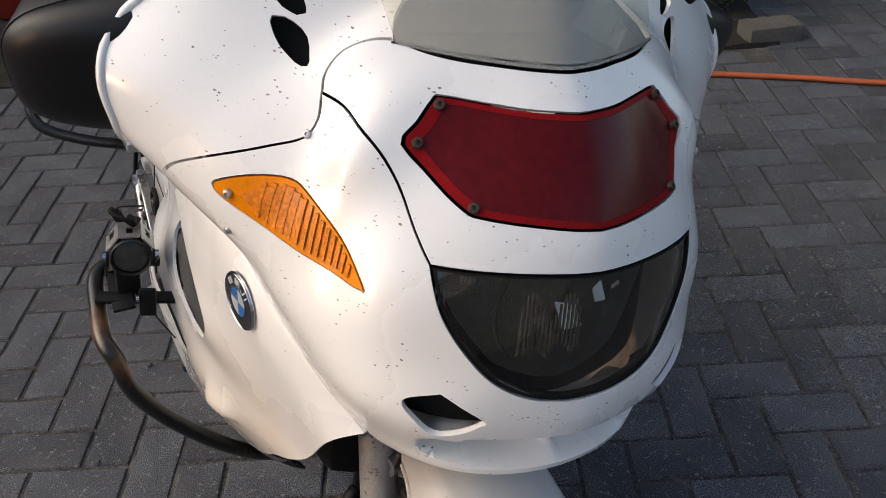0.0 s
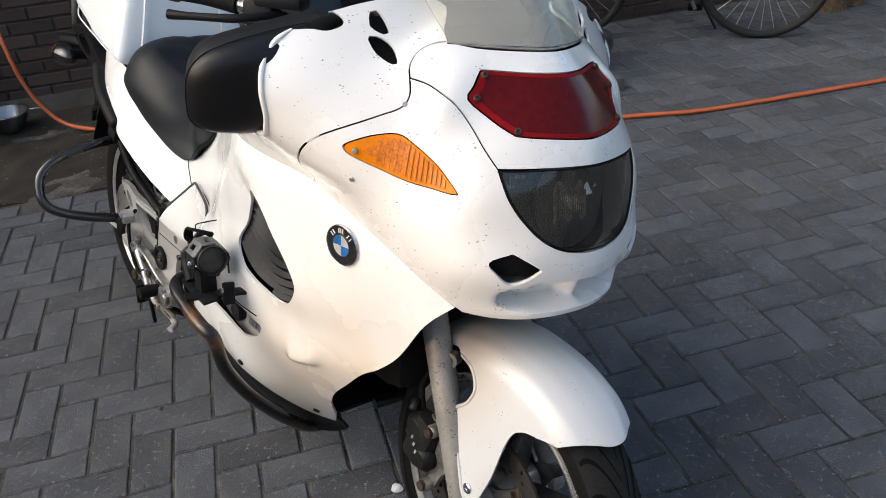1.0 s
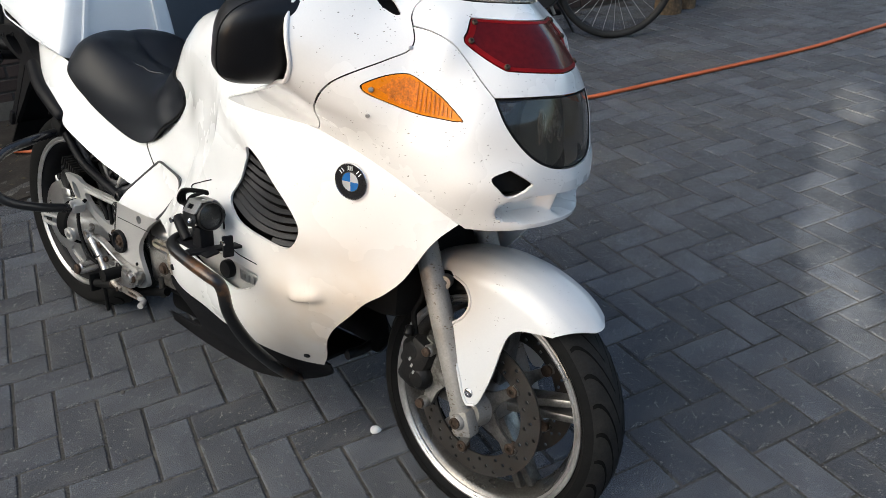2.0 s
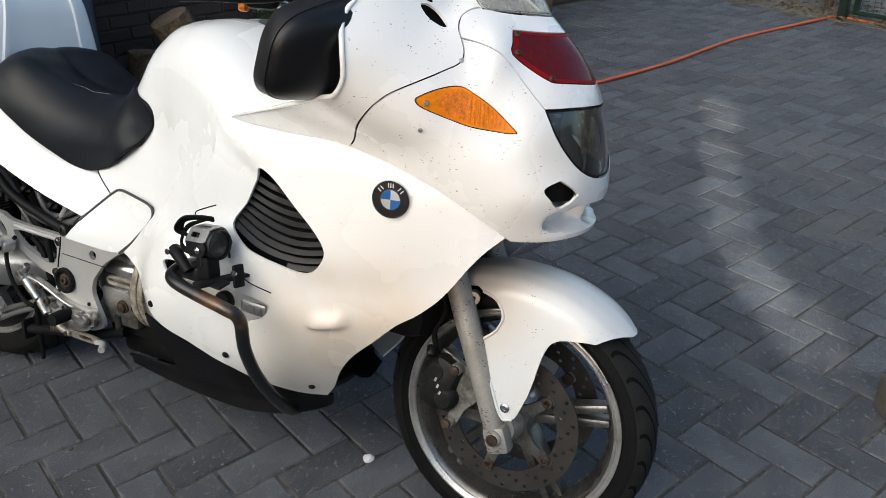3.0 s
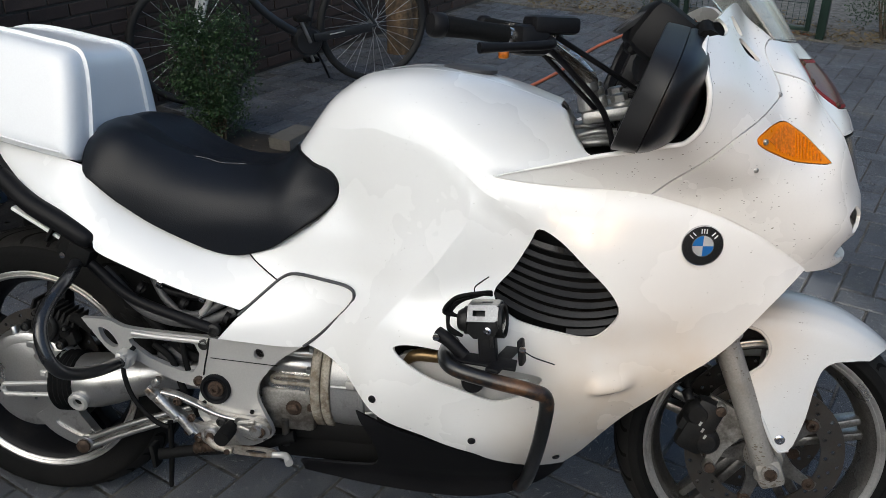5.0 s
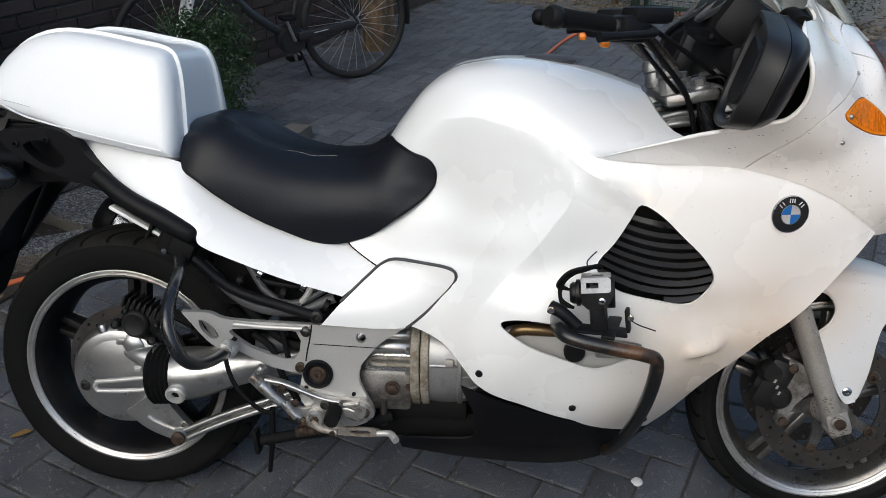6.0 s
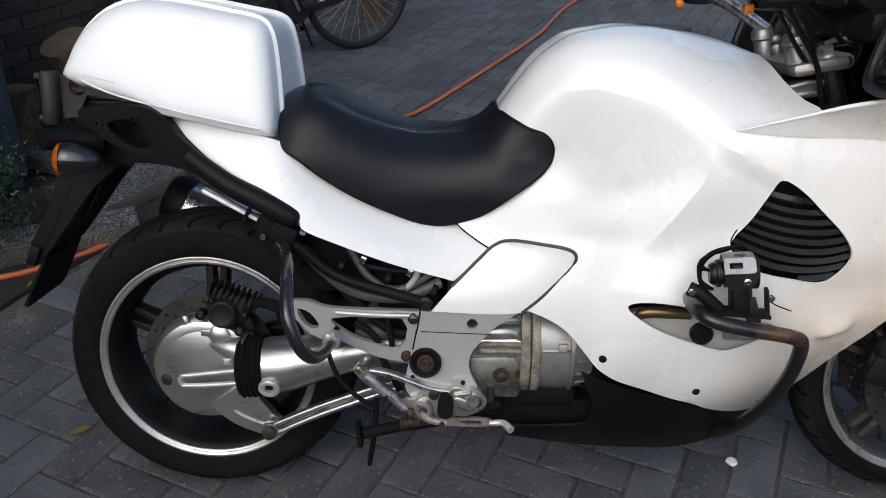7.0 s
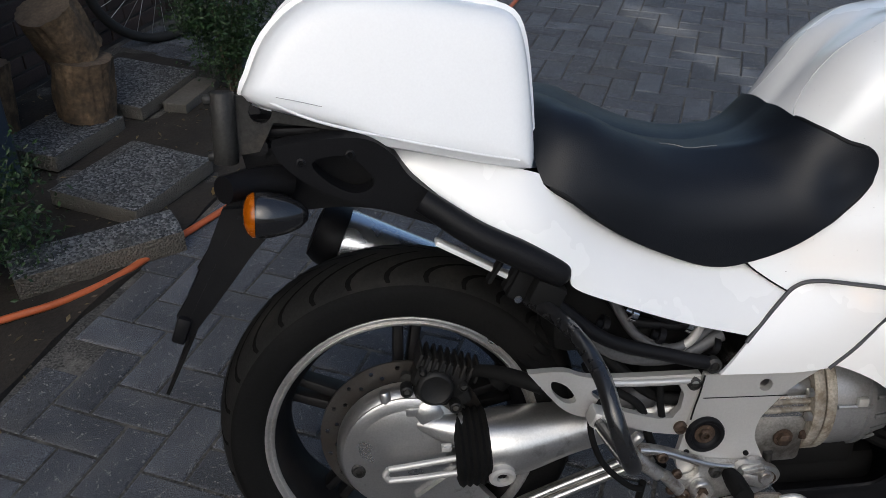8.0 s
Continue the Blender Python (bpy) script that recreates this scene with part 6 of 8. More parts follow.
part("link_bolt", lathe([(0, 0), (0.015, 0), (0.015, 0.006), (0.009, 0.009), (0, 0.009)], (0.141, -0.160, 0.188), (0, -1, 0), 14), RUST, drive)
rod_side = path([(0.141, 0.203), (0.247, 0.250), (0.42, 0.318)], [(0.42, 0.318), (0.425, 0.292)], [(0.425, 0.292), (0.247, 0.224), (0.141, 0.175)], [(0.141, 0.175), (0.128, 0.189), (0.141, 0.203)])
torque = part("torque_rod", side_plate(rod_side, -0.148, (), 0.010, 0.02), GEAR, bike, "polished torque rod with a darker web")
part("rod_edge", tube([(0.145, -0.150, 0.199), (0.247, -0.150, 0.246), (0.42, -0.149, 0.313)], 0.0060, 8), SILVER, torque)
part("rod_edge", tube([(0.145, -0.151, 0.178), (0.247, -0.151, 0.227), (0.42, -0.150, 0.296)], 0.0065, 8), SILVER, torque)
part("rod_eye", rod((0.141, -0.142, 0.189), (0.141, -0.158, 0.189), 0.019, seg=20, bevel=0.003), SILVER, torque)
part("drive_boot", lathe([(0.050, -0.004)] + [(0.0615 + 0.0045 * (i % 2), i * 0.0056) for i in range(10)] + [(0.050, 0.058)], (0.083, -0.122, 0.322), (1, 0.0, 0.06), 32), RUBBER, bike, "black ribbed rubber boot")
swing = part("swingarm", tube([(0.125, -0.122, 0.325), (0.18, -0.124, 0.332), (0.27, -0.128, 0.352), (0.36, -0.135, 0.372), (0.46, -0.145, 0.385)], [0.058, 0.058, 0.044, 0.036, 0.034], 20), SILVER, bike, "silver single-sided swingarm")
part("plug_socket", lathe([(0, 0.0), (0.0095, 0.0), (0.0095, 0.002), (0, 0.002)], (0.152, -0.178, 0.3045), (0, -1, -0.25), 6), BLACK_IN, swing)
part("swingarm_plug", lathe([(0.009, 0.0), (0.022, 0.0), (0.022, 0.010), (0.017, 0.013), (0.010, 0.011), (0.009, 0.003)], (0.152, -0.176, 0.305), (0, -1, -0.25), 20, True), SATIN, swing)
rc = part("rear_caliper", merge(block((0.062, -0.094, 0.450), (0.096, 0.050, 0.064), 0.018, (0, 20, 0)), block((0.050, -0.100, 0.430), (0.066, 0.046, 0.062), 0.018, (0, 12, 0)), block((0.093, -0.098, 0.418), (0.030, 0.030, 0.050), 0.010, (0, -20, 0))), CALIPER, bike, "finned black rear brake caliper")
for i in range(9):
    part("fin", block((0.026 + 0.0115 * i, -0.098, 0.490 - 0.0042 * i), (0.0055, 0.054, 0.026), 0.002, (0, 20, 0)), CALIPER, rc)
part("piston_cap", lathe([(0, 0), (0.031, 0), (0.031, 0.004), (0.027, 0.009), (0.024, 0.010), (0.022, 0.0085), (0, 0.0085)], (0.050, -0.122, 0.440), (0, -1, 0.05), 28), CALIPER, rc)
for x, z, r in ((0.083, 0.402, 0.010), (0.004, 0.437, 0.010), (0.096, 0.440, 0.008), (0.030, 0.470, 0.007)):
    part("bolt_boss", lathe([(0, 0), (r, 0), (r, 0.020), (r * 0.75, 0.022), (r * 0.6, 0.018), (0, 0.018)], (x, -0.108, z), (0, -1, 0), 14), CALIPER, rc)
    part("bolt", lathe([(0, 0), (r * 0.5, 0), (r * 0.5, 0.002), (0, 0.002)], (x, -0.126, z), (0, -1, 0), 8), RACK, rc)
part("caliper_bracket", side_plate(loop([(-0.004, 0.446), (0.012, 0.450), (0.050, 0.405), (0.092, 0.396), (0.090, 0.384), (0.040, 0.392), (0.006, 0.424)], 3), -0.096, (), 0.012, 0.02), RACK, rc)
part("caliper_hose", tube([(0.095, -0.10, 0.45), (0.13, -0.13, 0.47), (0.18, -0.17, 0.475), (0.21, -0.19, 0.47)], [0.008, 0.011, 0.013, 0.012], 10), BLACK_IN, rc)
part("shock_absorber", merge(rod((0.16, -0.05, 0.40), (0.36, -0.07, 0.62), 0.022, seg=14), lathe([(0.028 + 0.007 * (i % 2), i * 0.009) for i in range(20)], (0.20, -0.055, 0.445), (0.2, -0.02, 0.22), 16)), BLACK_IN, bike)

# hoses, cables and frame tubes behind the plate
for pts, r, m in (
    ([(0.22, -0.205, 0.620), (0.30, -0.205, 0.556), (0.41, -0.205, 0.520), (0.467, -0.203, 0.503)], 0.011, BLACK),
    ([(0.23, -0.18, 0.60), (0.32, -0.18, 0.52), (0.42, -0.17, 0.50), (0.50, -0.16, 0.53)], 0.012, HOSE_IN),
    ([(0.25, -0.16, 0.58), (0.33, -0.17, 0.49), (0.40, -0.17, 0.43), (0.46, -0.17, 0.42)], 0.010, BLACK_IN),
    ([(0.32, -0.16, 0.60), (0.36, -0.17, 0.54), (0.42, -0.18, 0.52), (0.50, -0.16, 0.56)], 0.008, HOSE_IN),
    ([(0.30, -0.15, 0.63), (0.34, -0.16, 0.57), (0.40, -0.165, 0.555), (0.48, -0.16, 0.55)], 0.008, BLACK),
    ([(0.36, -0.16, 0.62), (0.40, -0.17, 0.575), (0.47, -0.17, 0.575), (0.54, -0.15, 0.60)], 0.013, BLACK),
    ([(0.43, -0.17, 0.60), (0.455, -0.18, 0.565), (0.44, -0.18, 0.53), (0.40, -0.175, 0.50)], 0.007, SATIN),
    ([(0.48, -0.165, 0.60), (0.50, -0.175, 0.57), (0.515, -0.17, 0.545)], 0.006, CHROME),
    ([(0.30, -0.12, 0.45), (0.36, -0.13, 0.50), (0.40, -0.13, 0.57), (0.44, -0.12, 0.62)], 0.018, BLACK_IN),
    ([(0.33, -0.18, 0.45), (0.37, -0.185, 0.42), (0.39, -0.185, 0.36), (0.42, -0.18, 0.30)], 0.007, BLACK_IN),
    ([(0.395, -0.19, 0.47), (0.40, -0.19, 0.43), (0.41, -0.19, 0.38)], 0.006, BLACK_IN),
):
    part("hose", tube(pts, r, 10), m, bike)
part("inner_clutter", merge(block((0.36, -0.06, 0.56), (0.26, 0.16, 0.14), 0.03), block((0.44, -0.06, 0.43), (0.14, 0.18, 0.16), 0.03), block((0.42, -0.02, 0.66), (0.36, 0.22, 0.08), 0.02)), BLACK_IN, bike)
part("canister", rod((0.33, -0.15, 0.415), (0.40, -0.155, 0.425), 0.022, seg=16, bevel=0.004), GREY, bike)
part("canister", rod((0.42, -0.155, 0.565), (0.47, -0.16, 0.55), 0.016, seg=14, bevel=0.003), GREY, bike)
for i in range(5):
    part("clip", lathe([(0.011, 0), (0.015, 0), (0.015, 0.010), (0.011, 0.010)], (0.30 + 0.045 * i, -0.17, 0.565 - 0.012 * i + 0.03 * (i % 2)), (0.9, 0, -0.4), 14, True), CHROME if i % 2 else BLACK, bike)

# tail: black undertail with grab handle, plate bracket, flap, rear signals
tail = part("undertail", side_plate(path([(-0.225, 0.868), (-0.19, 0.885), (-0.05, 0.852), (-0.02, 0.800), (0.06, 0.735), (0.16, 0.690), (0.235, 0.650)], [(0.235, 0.650), (0.20, 0.655), (0.172, 0.668), (0.116, 0.704), (0.061, 0.733), (0.024, 0.742), (-0.03, 0.746), (-0.09, 0.751), (-0.17, 0.745)], [(-0.17, 0.745), (-0.205, 0.78), (-0.225, 0.868)]), -0.115, (), 0.03, 0.025), BLACK, bike, "black plastic undertail")
part("undertail_far", side_plate([(-0.225, 0.868), (-0.05, 0.852), (0.235, 0.650), (0.10, 0.680), (-0.17, 0.735)], 0.115, (), 0.03, 0.03), BLACK, tail)
part("undertail_floor", sheet(lambda u, v: np.c_[u, v, 0.778 - 0.25 * (u + 0.17) + 0 * u], [(-0.17, -0.11), (0.23, -0.11), (0.23, 0.11), (-0.17, 0.11)], (), 0.05, 0.012, 1, (0, 0, -1)), BLACK, tail)
part("grab_handle", side_plate(path([(-0.17, 0.862), (-0.14, 0.868), (-0.055, 0.872), (-0.012, 0.850), (0.020, 0.808), (0.10, 0.750), (0.175, 0.708), (0.235, 0.668), (0.238, 0.655)], [(0.238, 0.655), (0.20, 0.668), (0.12, 0.708), (0.04, 0.742), (-0.05, 0.775), (-0.08, 0.785), (-0.12, 0.805), (-0.155, 0.835), (-0.17, 0.862)]), -0.152, [loop([(-0.118, 0.838), (-0.08, 0.848), (-0.05, 0.832), (-0.035, 0.805), (-0.06, 0.792), (-0.095, 0.808)], 4)], 0.03, 0.014, 0.10), BLACK, bike, "black plastic grab handle with two screws")
for p in ((-0.132, -0.188, 0.840), (-0.066, -0.190, 0.850)):
    part("grab_handle_screw", lathe([(0.003, 0), (0.0065, 0), (0.0065, 0.003), (0.004, 0.004)], p, (0, -1, 0.1), 14, True), BLACK, bike)
part("rail_pad", tube([(0.03, -0.185, 0.780), (0.10, -0.205, 0.735), (0.17, -0.212, 0.700), (0.222, -0.213, 0.671), (0.234, -0.213, 0.664)], [0.018, 0.020, 0.021, 0.019, 0.009], 12), BLACK, bike)
part("rail_clamp", merge(block((0.205, -0.205, 0.640), (0.05, 0.04, 0.04), 0.008, (0, 25, 0)), block((0.17, -0.19, 0.650), (0.03, 0.03, 0.05), 0.006, (0, 25, 0))), BLACK_IN, bike)
for x in (0.135, 0.158, 0.181):
    part("rail_rib", block((x, -0.19, 0.664 - 0.5 * (x - 0.158)), (0.007, 0.02, 0.05), 0.002, (0, 30, 0)), BLACK_IN, bike)
part("rail_bolt", lathe([(0, 0), (0.006, 0), (0.006, 0.006), (0, 0.007)], (0.164, -0.204, 0.632), (0, -1, 0), 10), CHROME, bike)
part("under_tray", block((0.120, -0.178, 0.676), (0.165, 0.024, 0.008), 0.003, (0, 29, 0)), WHITE, bike, "white inner edge of the tail")
rack = part("plate_bracket", merge(side_plate([(-0.222, 0.925), (-0.15, 0.912), (-0.01, 0.872), (-0.01, 0.858), (-0.12, 0.878), (-0.168, 0.885), (-0.19, 0.845), (-0.222, 0.84)], -0.142, [circle2(-0.185, 0.900, 0.016, 12)], 0.006, 0.03), rod((-0.235, -0.150, 0.832), (-0.233, -0.146, 0.930), 0.017, seg=14, bevel=0.002)), RACK, bike, "grey steel rack bracket with an upright tube")
for z in (0.843, 0.921):
    part("bolt", rod((-0.245, -0.150, z), (-0.258, -0.150, z), 0.0075, seg=6, bevel=0.0015), RACK, rack)
part("rack_cross_tube", merge(tube([(-0.19, -0.14, 0.85), (-0.19, 0.0, 0.85), (-0.19, 0.14, 0.85)], 0.012, 10), block((-0.1, 0, 0.868), (0.2, 0.26, 0.012), 0.003)), BLACK, rack)
part("signal_arm", tube([(-0.155, -0.13, 0.800), (-0.20, -0.16, 0.806), (-0.235, -0.20, 0.810)], [0.022, 0.021, 0.019], 14), BLACK, bike)
for side in (1, -1):
    def put(bm):
        return bm if side > 0 else flip_y(bm)
    sig = part("rear_turn_signal", put(lathe([(0, -0.062), (0.008, -0.060), (0.018, -0.050), (0.026, -0.032), (0.031, -0.010), (0.032, 0.006), (0.030, 0.010), (0, 0.010)], (-0.186, -0.212, 0.777), (-1, -0.10, 0.06), 24)), GLOSS_BLACK, bike, "black rear turn signal with amber lens")
    part("lens", put(lathe([(0.0310, 0.0095), (0.0300, 0.014), (0.026, 0.019), (0.018, 0.023), (0.009, 0.025), (0, 0.0255)], (-0.186, -0.212, 0.777), (-1, -0.10, 0.06), 24)), AMBER_REAR, sig)
    part("stem", put(tube([(-0.165, -0.11, 0.775), (-0.175, -0.19, 0.777)], 0.014, 10)), BLACK, sig)
FLAP = path([(-0.143, 0.740), (-0.259, 0.745)], [(-0.259, 0.745), (-0.309, 0.635), (-0.346, 0.575)], [(-0.346, 0.575), (-0.342, 0.549), (-0.339, 0.529)], [(-0.339, 0.529), (-0.325, 0.540), (-0.265, 0.614), (-0.217, 0.676), (-0.181, 0.712), (-0.143, 0.740)])
flap = part("mud_flap", side_plate(FLAP, -0.088, (), 0.014), BLACK, bike, "long black plastic rear mud flap")
part("flap_cheek", side_plate(FLAP, 0.102, (), 0.014), BLACK, flap)
part("flap_back", sheet(lambda u, v: np.c_[-0.235 - 0.104 * u, v, 0.735 - 0.19 * u], [(0, -0.09), (1.0, -0.09), (1.0, 0.09), (0, 0.09)], (), 0.06, 0.008, 1, (-1, 0, 0)), BLACK, flap)
part("flap_edge", block((-0.340, 0, 0.552), (0.022, 0.20, 0.045), 0.005, (0, 22, 0)), BLACK, flap)
part("rubber_skirt", sheet(lambda u, v: np.c_[-0.327 - 0.055 * u, v, 0.540 - 0.108 * u], [(0, -0.085), (0.6, -0.092), (0.94, -0.09), (1.0, -0.075), (1.0, 0.075), (0.94, 0.09), (0.6, 0.092), (0, 0.085)], (), 0.05, 0.006, 1, (-1, 0, 0)), RUBBER, flap)
part("inner_mudguard", sheet(lambda u, v: np.c_[0.345 * np.cos(np.radians(u)), v, 0.315 + 0.345 * np.sin(np.radians(u))], [(20, -0.10), (52, -0.10), (52, 0.10), (20, 0.10)], (), 0.03, 0.006, 0.006, (1, 0, 1)), BLACK_IN, bike)
# silencer on the far side
sil = part("silencer", lathe([(0.030, -0.02), (0.050, 0.0), (0.058, 0.03), (0.060, 0.18), (0.056, 0.38), (0.03, 0.44), (0, 0.44)], (-0.114, 0.160, 0.605), (0.9, -0.06, -0.42), 36), BRUSHED, bike, "polished silencer with a black end cap")
cap = lathe([(0.030, -0.030), (0.050, -0.027), (0.058, -0.012), (0.062, 0.006), (0.061, 0.020), (0.058, 0.021), (0.03, 0.0)], (-0.114, 0.160, 0.605), (0.9, -0.06, -0.42), 30, True)
part("end_cap", cap, BLACK, sil)

# mirrors
def pillow(centre, half, power=3.4, nu=28, nv=18, shape=None):
    """A rounded block."""
    bm = bmesh.new()
    def f(c, e):
        return math.copysign(abs(c) ** e, c)
    e = 2 / power
    rows = []
    for j in range(nv + 1):
        b = -math.pi / 2 + math.pi * j / nv
        row = []
        for i in range(nu):
            a = 2 * math.pi * i / nu
            p = Vector((half[0] * f(math.cos(b), e) * f(math.cos(a), e), half[1] * f(math.cos(b), e) * f(math.sin(a), e), half[2] * f(math.sin(b), e)))
            if shape:
                p = shape(p)
            row.append(bm.verts.new(p + Vector(centre)))
        rows.append(row)
    for A, B in zip(rows, rows[1:]):
        for i in range(nu):
            bm.faces.new((A[i], A[(i + 1) % nu], B[(i + 1) % nu], B[i])).smooth = True
    bmesh.ops.remove_doubles(bm, verts=bm.verts, dist=1e-5)
    return bm


MIRROR_RIM = curve([(-0.250, 1.105), (-0.283, 1.108), (-0.356, 1.090), (-0.421, 1.071), (-0.442, 1.052), (-0.449, 1.025), (-0.446, 0.995), (-0.441, 0.963), (-0.430, 0.944), (-0.412, 0.931), (-0.385, 0.924), (-0.33, 0.921), (-0.27, 0.930), (-0.245, 0.970), (-0.240, 1.050)], 3, True)
MIRROR_SEAM = curve([(-0.250, 1.100), (-0.290, 1.098), (-0.370, 1.080), (-0.430, 1.060), (-0.456, 1.040), (-0.465, 1.015), (-0.462, 0.985), (-0.456, 0.957), (-0.446, 0.940), (-0.425, 0.927), (-0.390, 0.920), (-0.33, 0.918), (-0.265, 0.926), (-0.240, 0.970), (-0.235, 1.050)], 3, True)


def mirror_loft(steps):
    """Rings between the rim and the seam of the mirror's shell: share of the way, forward, scale, lift."""
    bm = bmesh.new()
    rings = []
    for share, ahead_by, f, inward in [tuple(q) + (0.0,) * (4 - len(q)) for q in steps]:
        ring = []
        for (ya, za), (yb, zb) in zip(MIRROR_RIM, MIRROR_SEAM):
            y, z = ya + (yb - ya) * share, za + (zb - za) * share
            y, z = -0.345 + (y + 0.345) * f + inward, 1.012 + (z - 1.012) * f
            ring.append(bm.verts.new((1.197 + 0.097 * (y + 0.416) + 0.354 * (z - 0.935) + ahead_by, y, z)))
        rings.append(ring)
    n = len(rings[0])
    for A, B in zip(rings, rings[1:]):
        for i in range(n):
            bm.faces.new((A[i], A[(i + 1) % n], B[(i + 1) % n], B[i])).smooth = True
    bm.faces.new(rings[0])
    bm.faces.new(rings[-1])
    bmesh.ops.recalc_face_normals(bm, faces=bm.faces)
    return sharpen(bm, 35)


for side in (1, -1):
    def put(bm):
        return bm if side > 0 else flip_y(bm)
    mir = part("rear_view_mirror", put(mirror_loft([(1, 0.037, 0.97), (1, 0.038, 0.985), (1, 0.044, 0.985), (1, 0.055, 0.965, 0.005), (1, 0.066, 0.93, 0.015), (1, 0.076, 0.88, 0.030), (1, 0.085, 0.80, 0.048), (1, 0.093, 0.68, 0.066), (1, 0.099, 0.50, 0.080)])), MIRROR_BLACK, bike, "black rear-view mirror in its rubber boot")
    part("mirror_frame", put(mirror_loft([(0, 0.016, 0.84), (0, 0.000, 0.88), (0, -0.003, 0.93), (0, -0.002, 0.985), (0.05, 0.001, 1.0), (0.5, 0.018, 1.0), (0.95, 0.034, 1.0), (1, 0.036, 0.995), (1, 0.037, 0.96)])), MIRROR_FRAME, mir)
    part("mirror_glass", put(mirror_loft([(0, 0.012, 0.84), (0, 0.006, 0.835)])), MIRROR_GLASS, mir)
    part("glass_holder", put(mirror_loft([(0, 0.008, 0.60), (0, 0.001, 0.56)])), BLACK, mir)
    part("mirror_arm", put(tube([(1.33, -0.30, 1.085), (1.330, -0.27, 1.100), (1.335, -0.235, 1.105), (1.335, -0.20, 1.10)], [0.018, 0.012, 0.012, 0.014], 10)), BLACK_IN, mir)

# cockpit
part("dashboard", merge(block((1.285, 0, 1.085), (0.11, 0.30, 0.10), 0.025, (0, 35, 0)), block((1.33, 0, 1.02), (0.16, 0.36, 0.06), 0.02)), BLACK, bike, "black instrument cluster")
for y in (-0.075, 0.075):
    part("gauge", merge(lathe([(0, 0), (0.042, 0), (0.046, 0.008), (0.042, 0.010), (0.038, 0.004), (0, 0.004)], (1.242, y, 1.112), (-0.6, 0, 0.8), 26)), GREY, bike)
part("cockpit_floor", block((1.25, 0, 0.86), (0.24, 0.36, 0.03), 0.01), BLACK_IN, bike)
part("instrument_frame", merge(block((1.250, -0.055, 1.088), (0.022, 0.135, 0.085), 0.012, (0, 38, 0)), block((1.275, 0.03, 1.09), (0.03, 0.16, 0.09), 0.014, (0, 38, 0))), BLACK, bike, "black instrument surround")
part("display", block((1.241, -0.060, 1.096), (0.003, 0.070, 0.040), 0.001, (0, 38, 0)), GREY, bike, "dull grey display")
yoke = part("top_yoke", block((1.203, 0, 0.947), (0.105, 0.235, 0.026), 0.010, (0, -11, 0)), YOKE, bike, "cast aluminium top yoke")
for side in (1, -1):
    def put(bm):
        return bm if side > 0 else flip_y(bm)
    part("riser", put(merge(rod((1.166, -0.088, 0.950), (1.157, -0.088, 0.985), 0.021, 0.019, seg=20, bevel=0.003), rod((1.157, -0.088, 0.982), (1.153, -0.088, 1.006), 0.023, 0.021, seg=20, bevel=0.004))), YOKE, yoke)
    part("riser_bolt", put(merge(rod((1.186, -0.074, 0.950), (1.179, -0.074, 0.976), 0.015, seg=16, bevel=0.002), rod((1.179, -0.074, 0.978), (1.175, -0.074, 0.992), 0.012, seg=14, bevel=0.003))), YOKE, yoke)
    part("fork_cap", put(merge(rod((1.222, -0.085, 0.955), (1.218, -0.085, 0.970), 0.023, seg=20, bevel=0.003), lathe([(0, 0), (0.016, 0), (0.016, 0.012), (0.012, 0.015), (0, 0.015)], (1.218, -0.085, 0.969), (-0.24, 0, 0.97), 6))), YOKE, yoke)
    part("clamp_ear", put(merge(rod((1.250, -0.055, 0.957), (1.250, -0.108, 0.957), 0.0155, seg=18, bevel=0.003), block((1.233, -0.085, 0.953), (0.034, 0.046, 0.024), 0.005, (0, -11, 0)))), YOKE, yoke)
    part("clamp_bolt", put(lathe([(0.004, 0), (0.0095, 0), (0.0095, 0.003), (0.006, 0.003), (0.004, -0.002)], (1.250, -0.1075, 0.957), (0, -1, 0), 12, True)), BLACK_IN, yoke)
    part("fork_tube", put(rod((1.228, -0.085, 0.945), (1.268, -0.085, 0.830), 0.0205, seg=22)), STANCHION, yoke, "dark shiny fork tube")
    part("lower_bracket", put(merge(block((1.178, -0.070, 0.906), (0.080, 0.060, 0.018), 0.006, (0, -9, 0)), tube([(1.148, -0.094, 0.904), (1.180, -0.100, 0.914), (1.216, -0.094, 0.916)], 0.006, 8), tube([(1.150, -0.094, 0.888), (1.185, -0.100, 0.895), (1.215, -0.092, 0.896)], 0.008, 8))), YOKE, yoke)
for pts, r in (([(1.225, -0.06, 0.985), (1.255, -0.075, 0.995), (1.285, -0.070, 0.985), (1.290, -0.05, 0.955)], 0.006), ([(1.235, -0.05, 0.99), (1.26, -0.06, 1.005), (1.28, -0.04, 0.99)], 0.004), ([(1.23, -0.075, 0.98), (1.26, -0.09, 0.985), (1.275, -0.085, 0.965)], 0.003)):
    part("wire_bundle", tube(pts, r, 8), HOSE_IN if r > 0.005 else BLACK, bike)
part("key_barrel", rod((1.245, 0.0, 0.955), (1.238, 0.0, 0.985), 0.018, seg=18, bevel=0.003), BLACK, yoke)
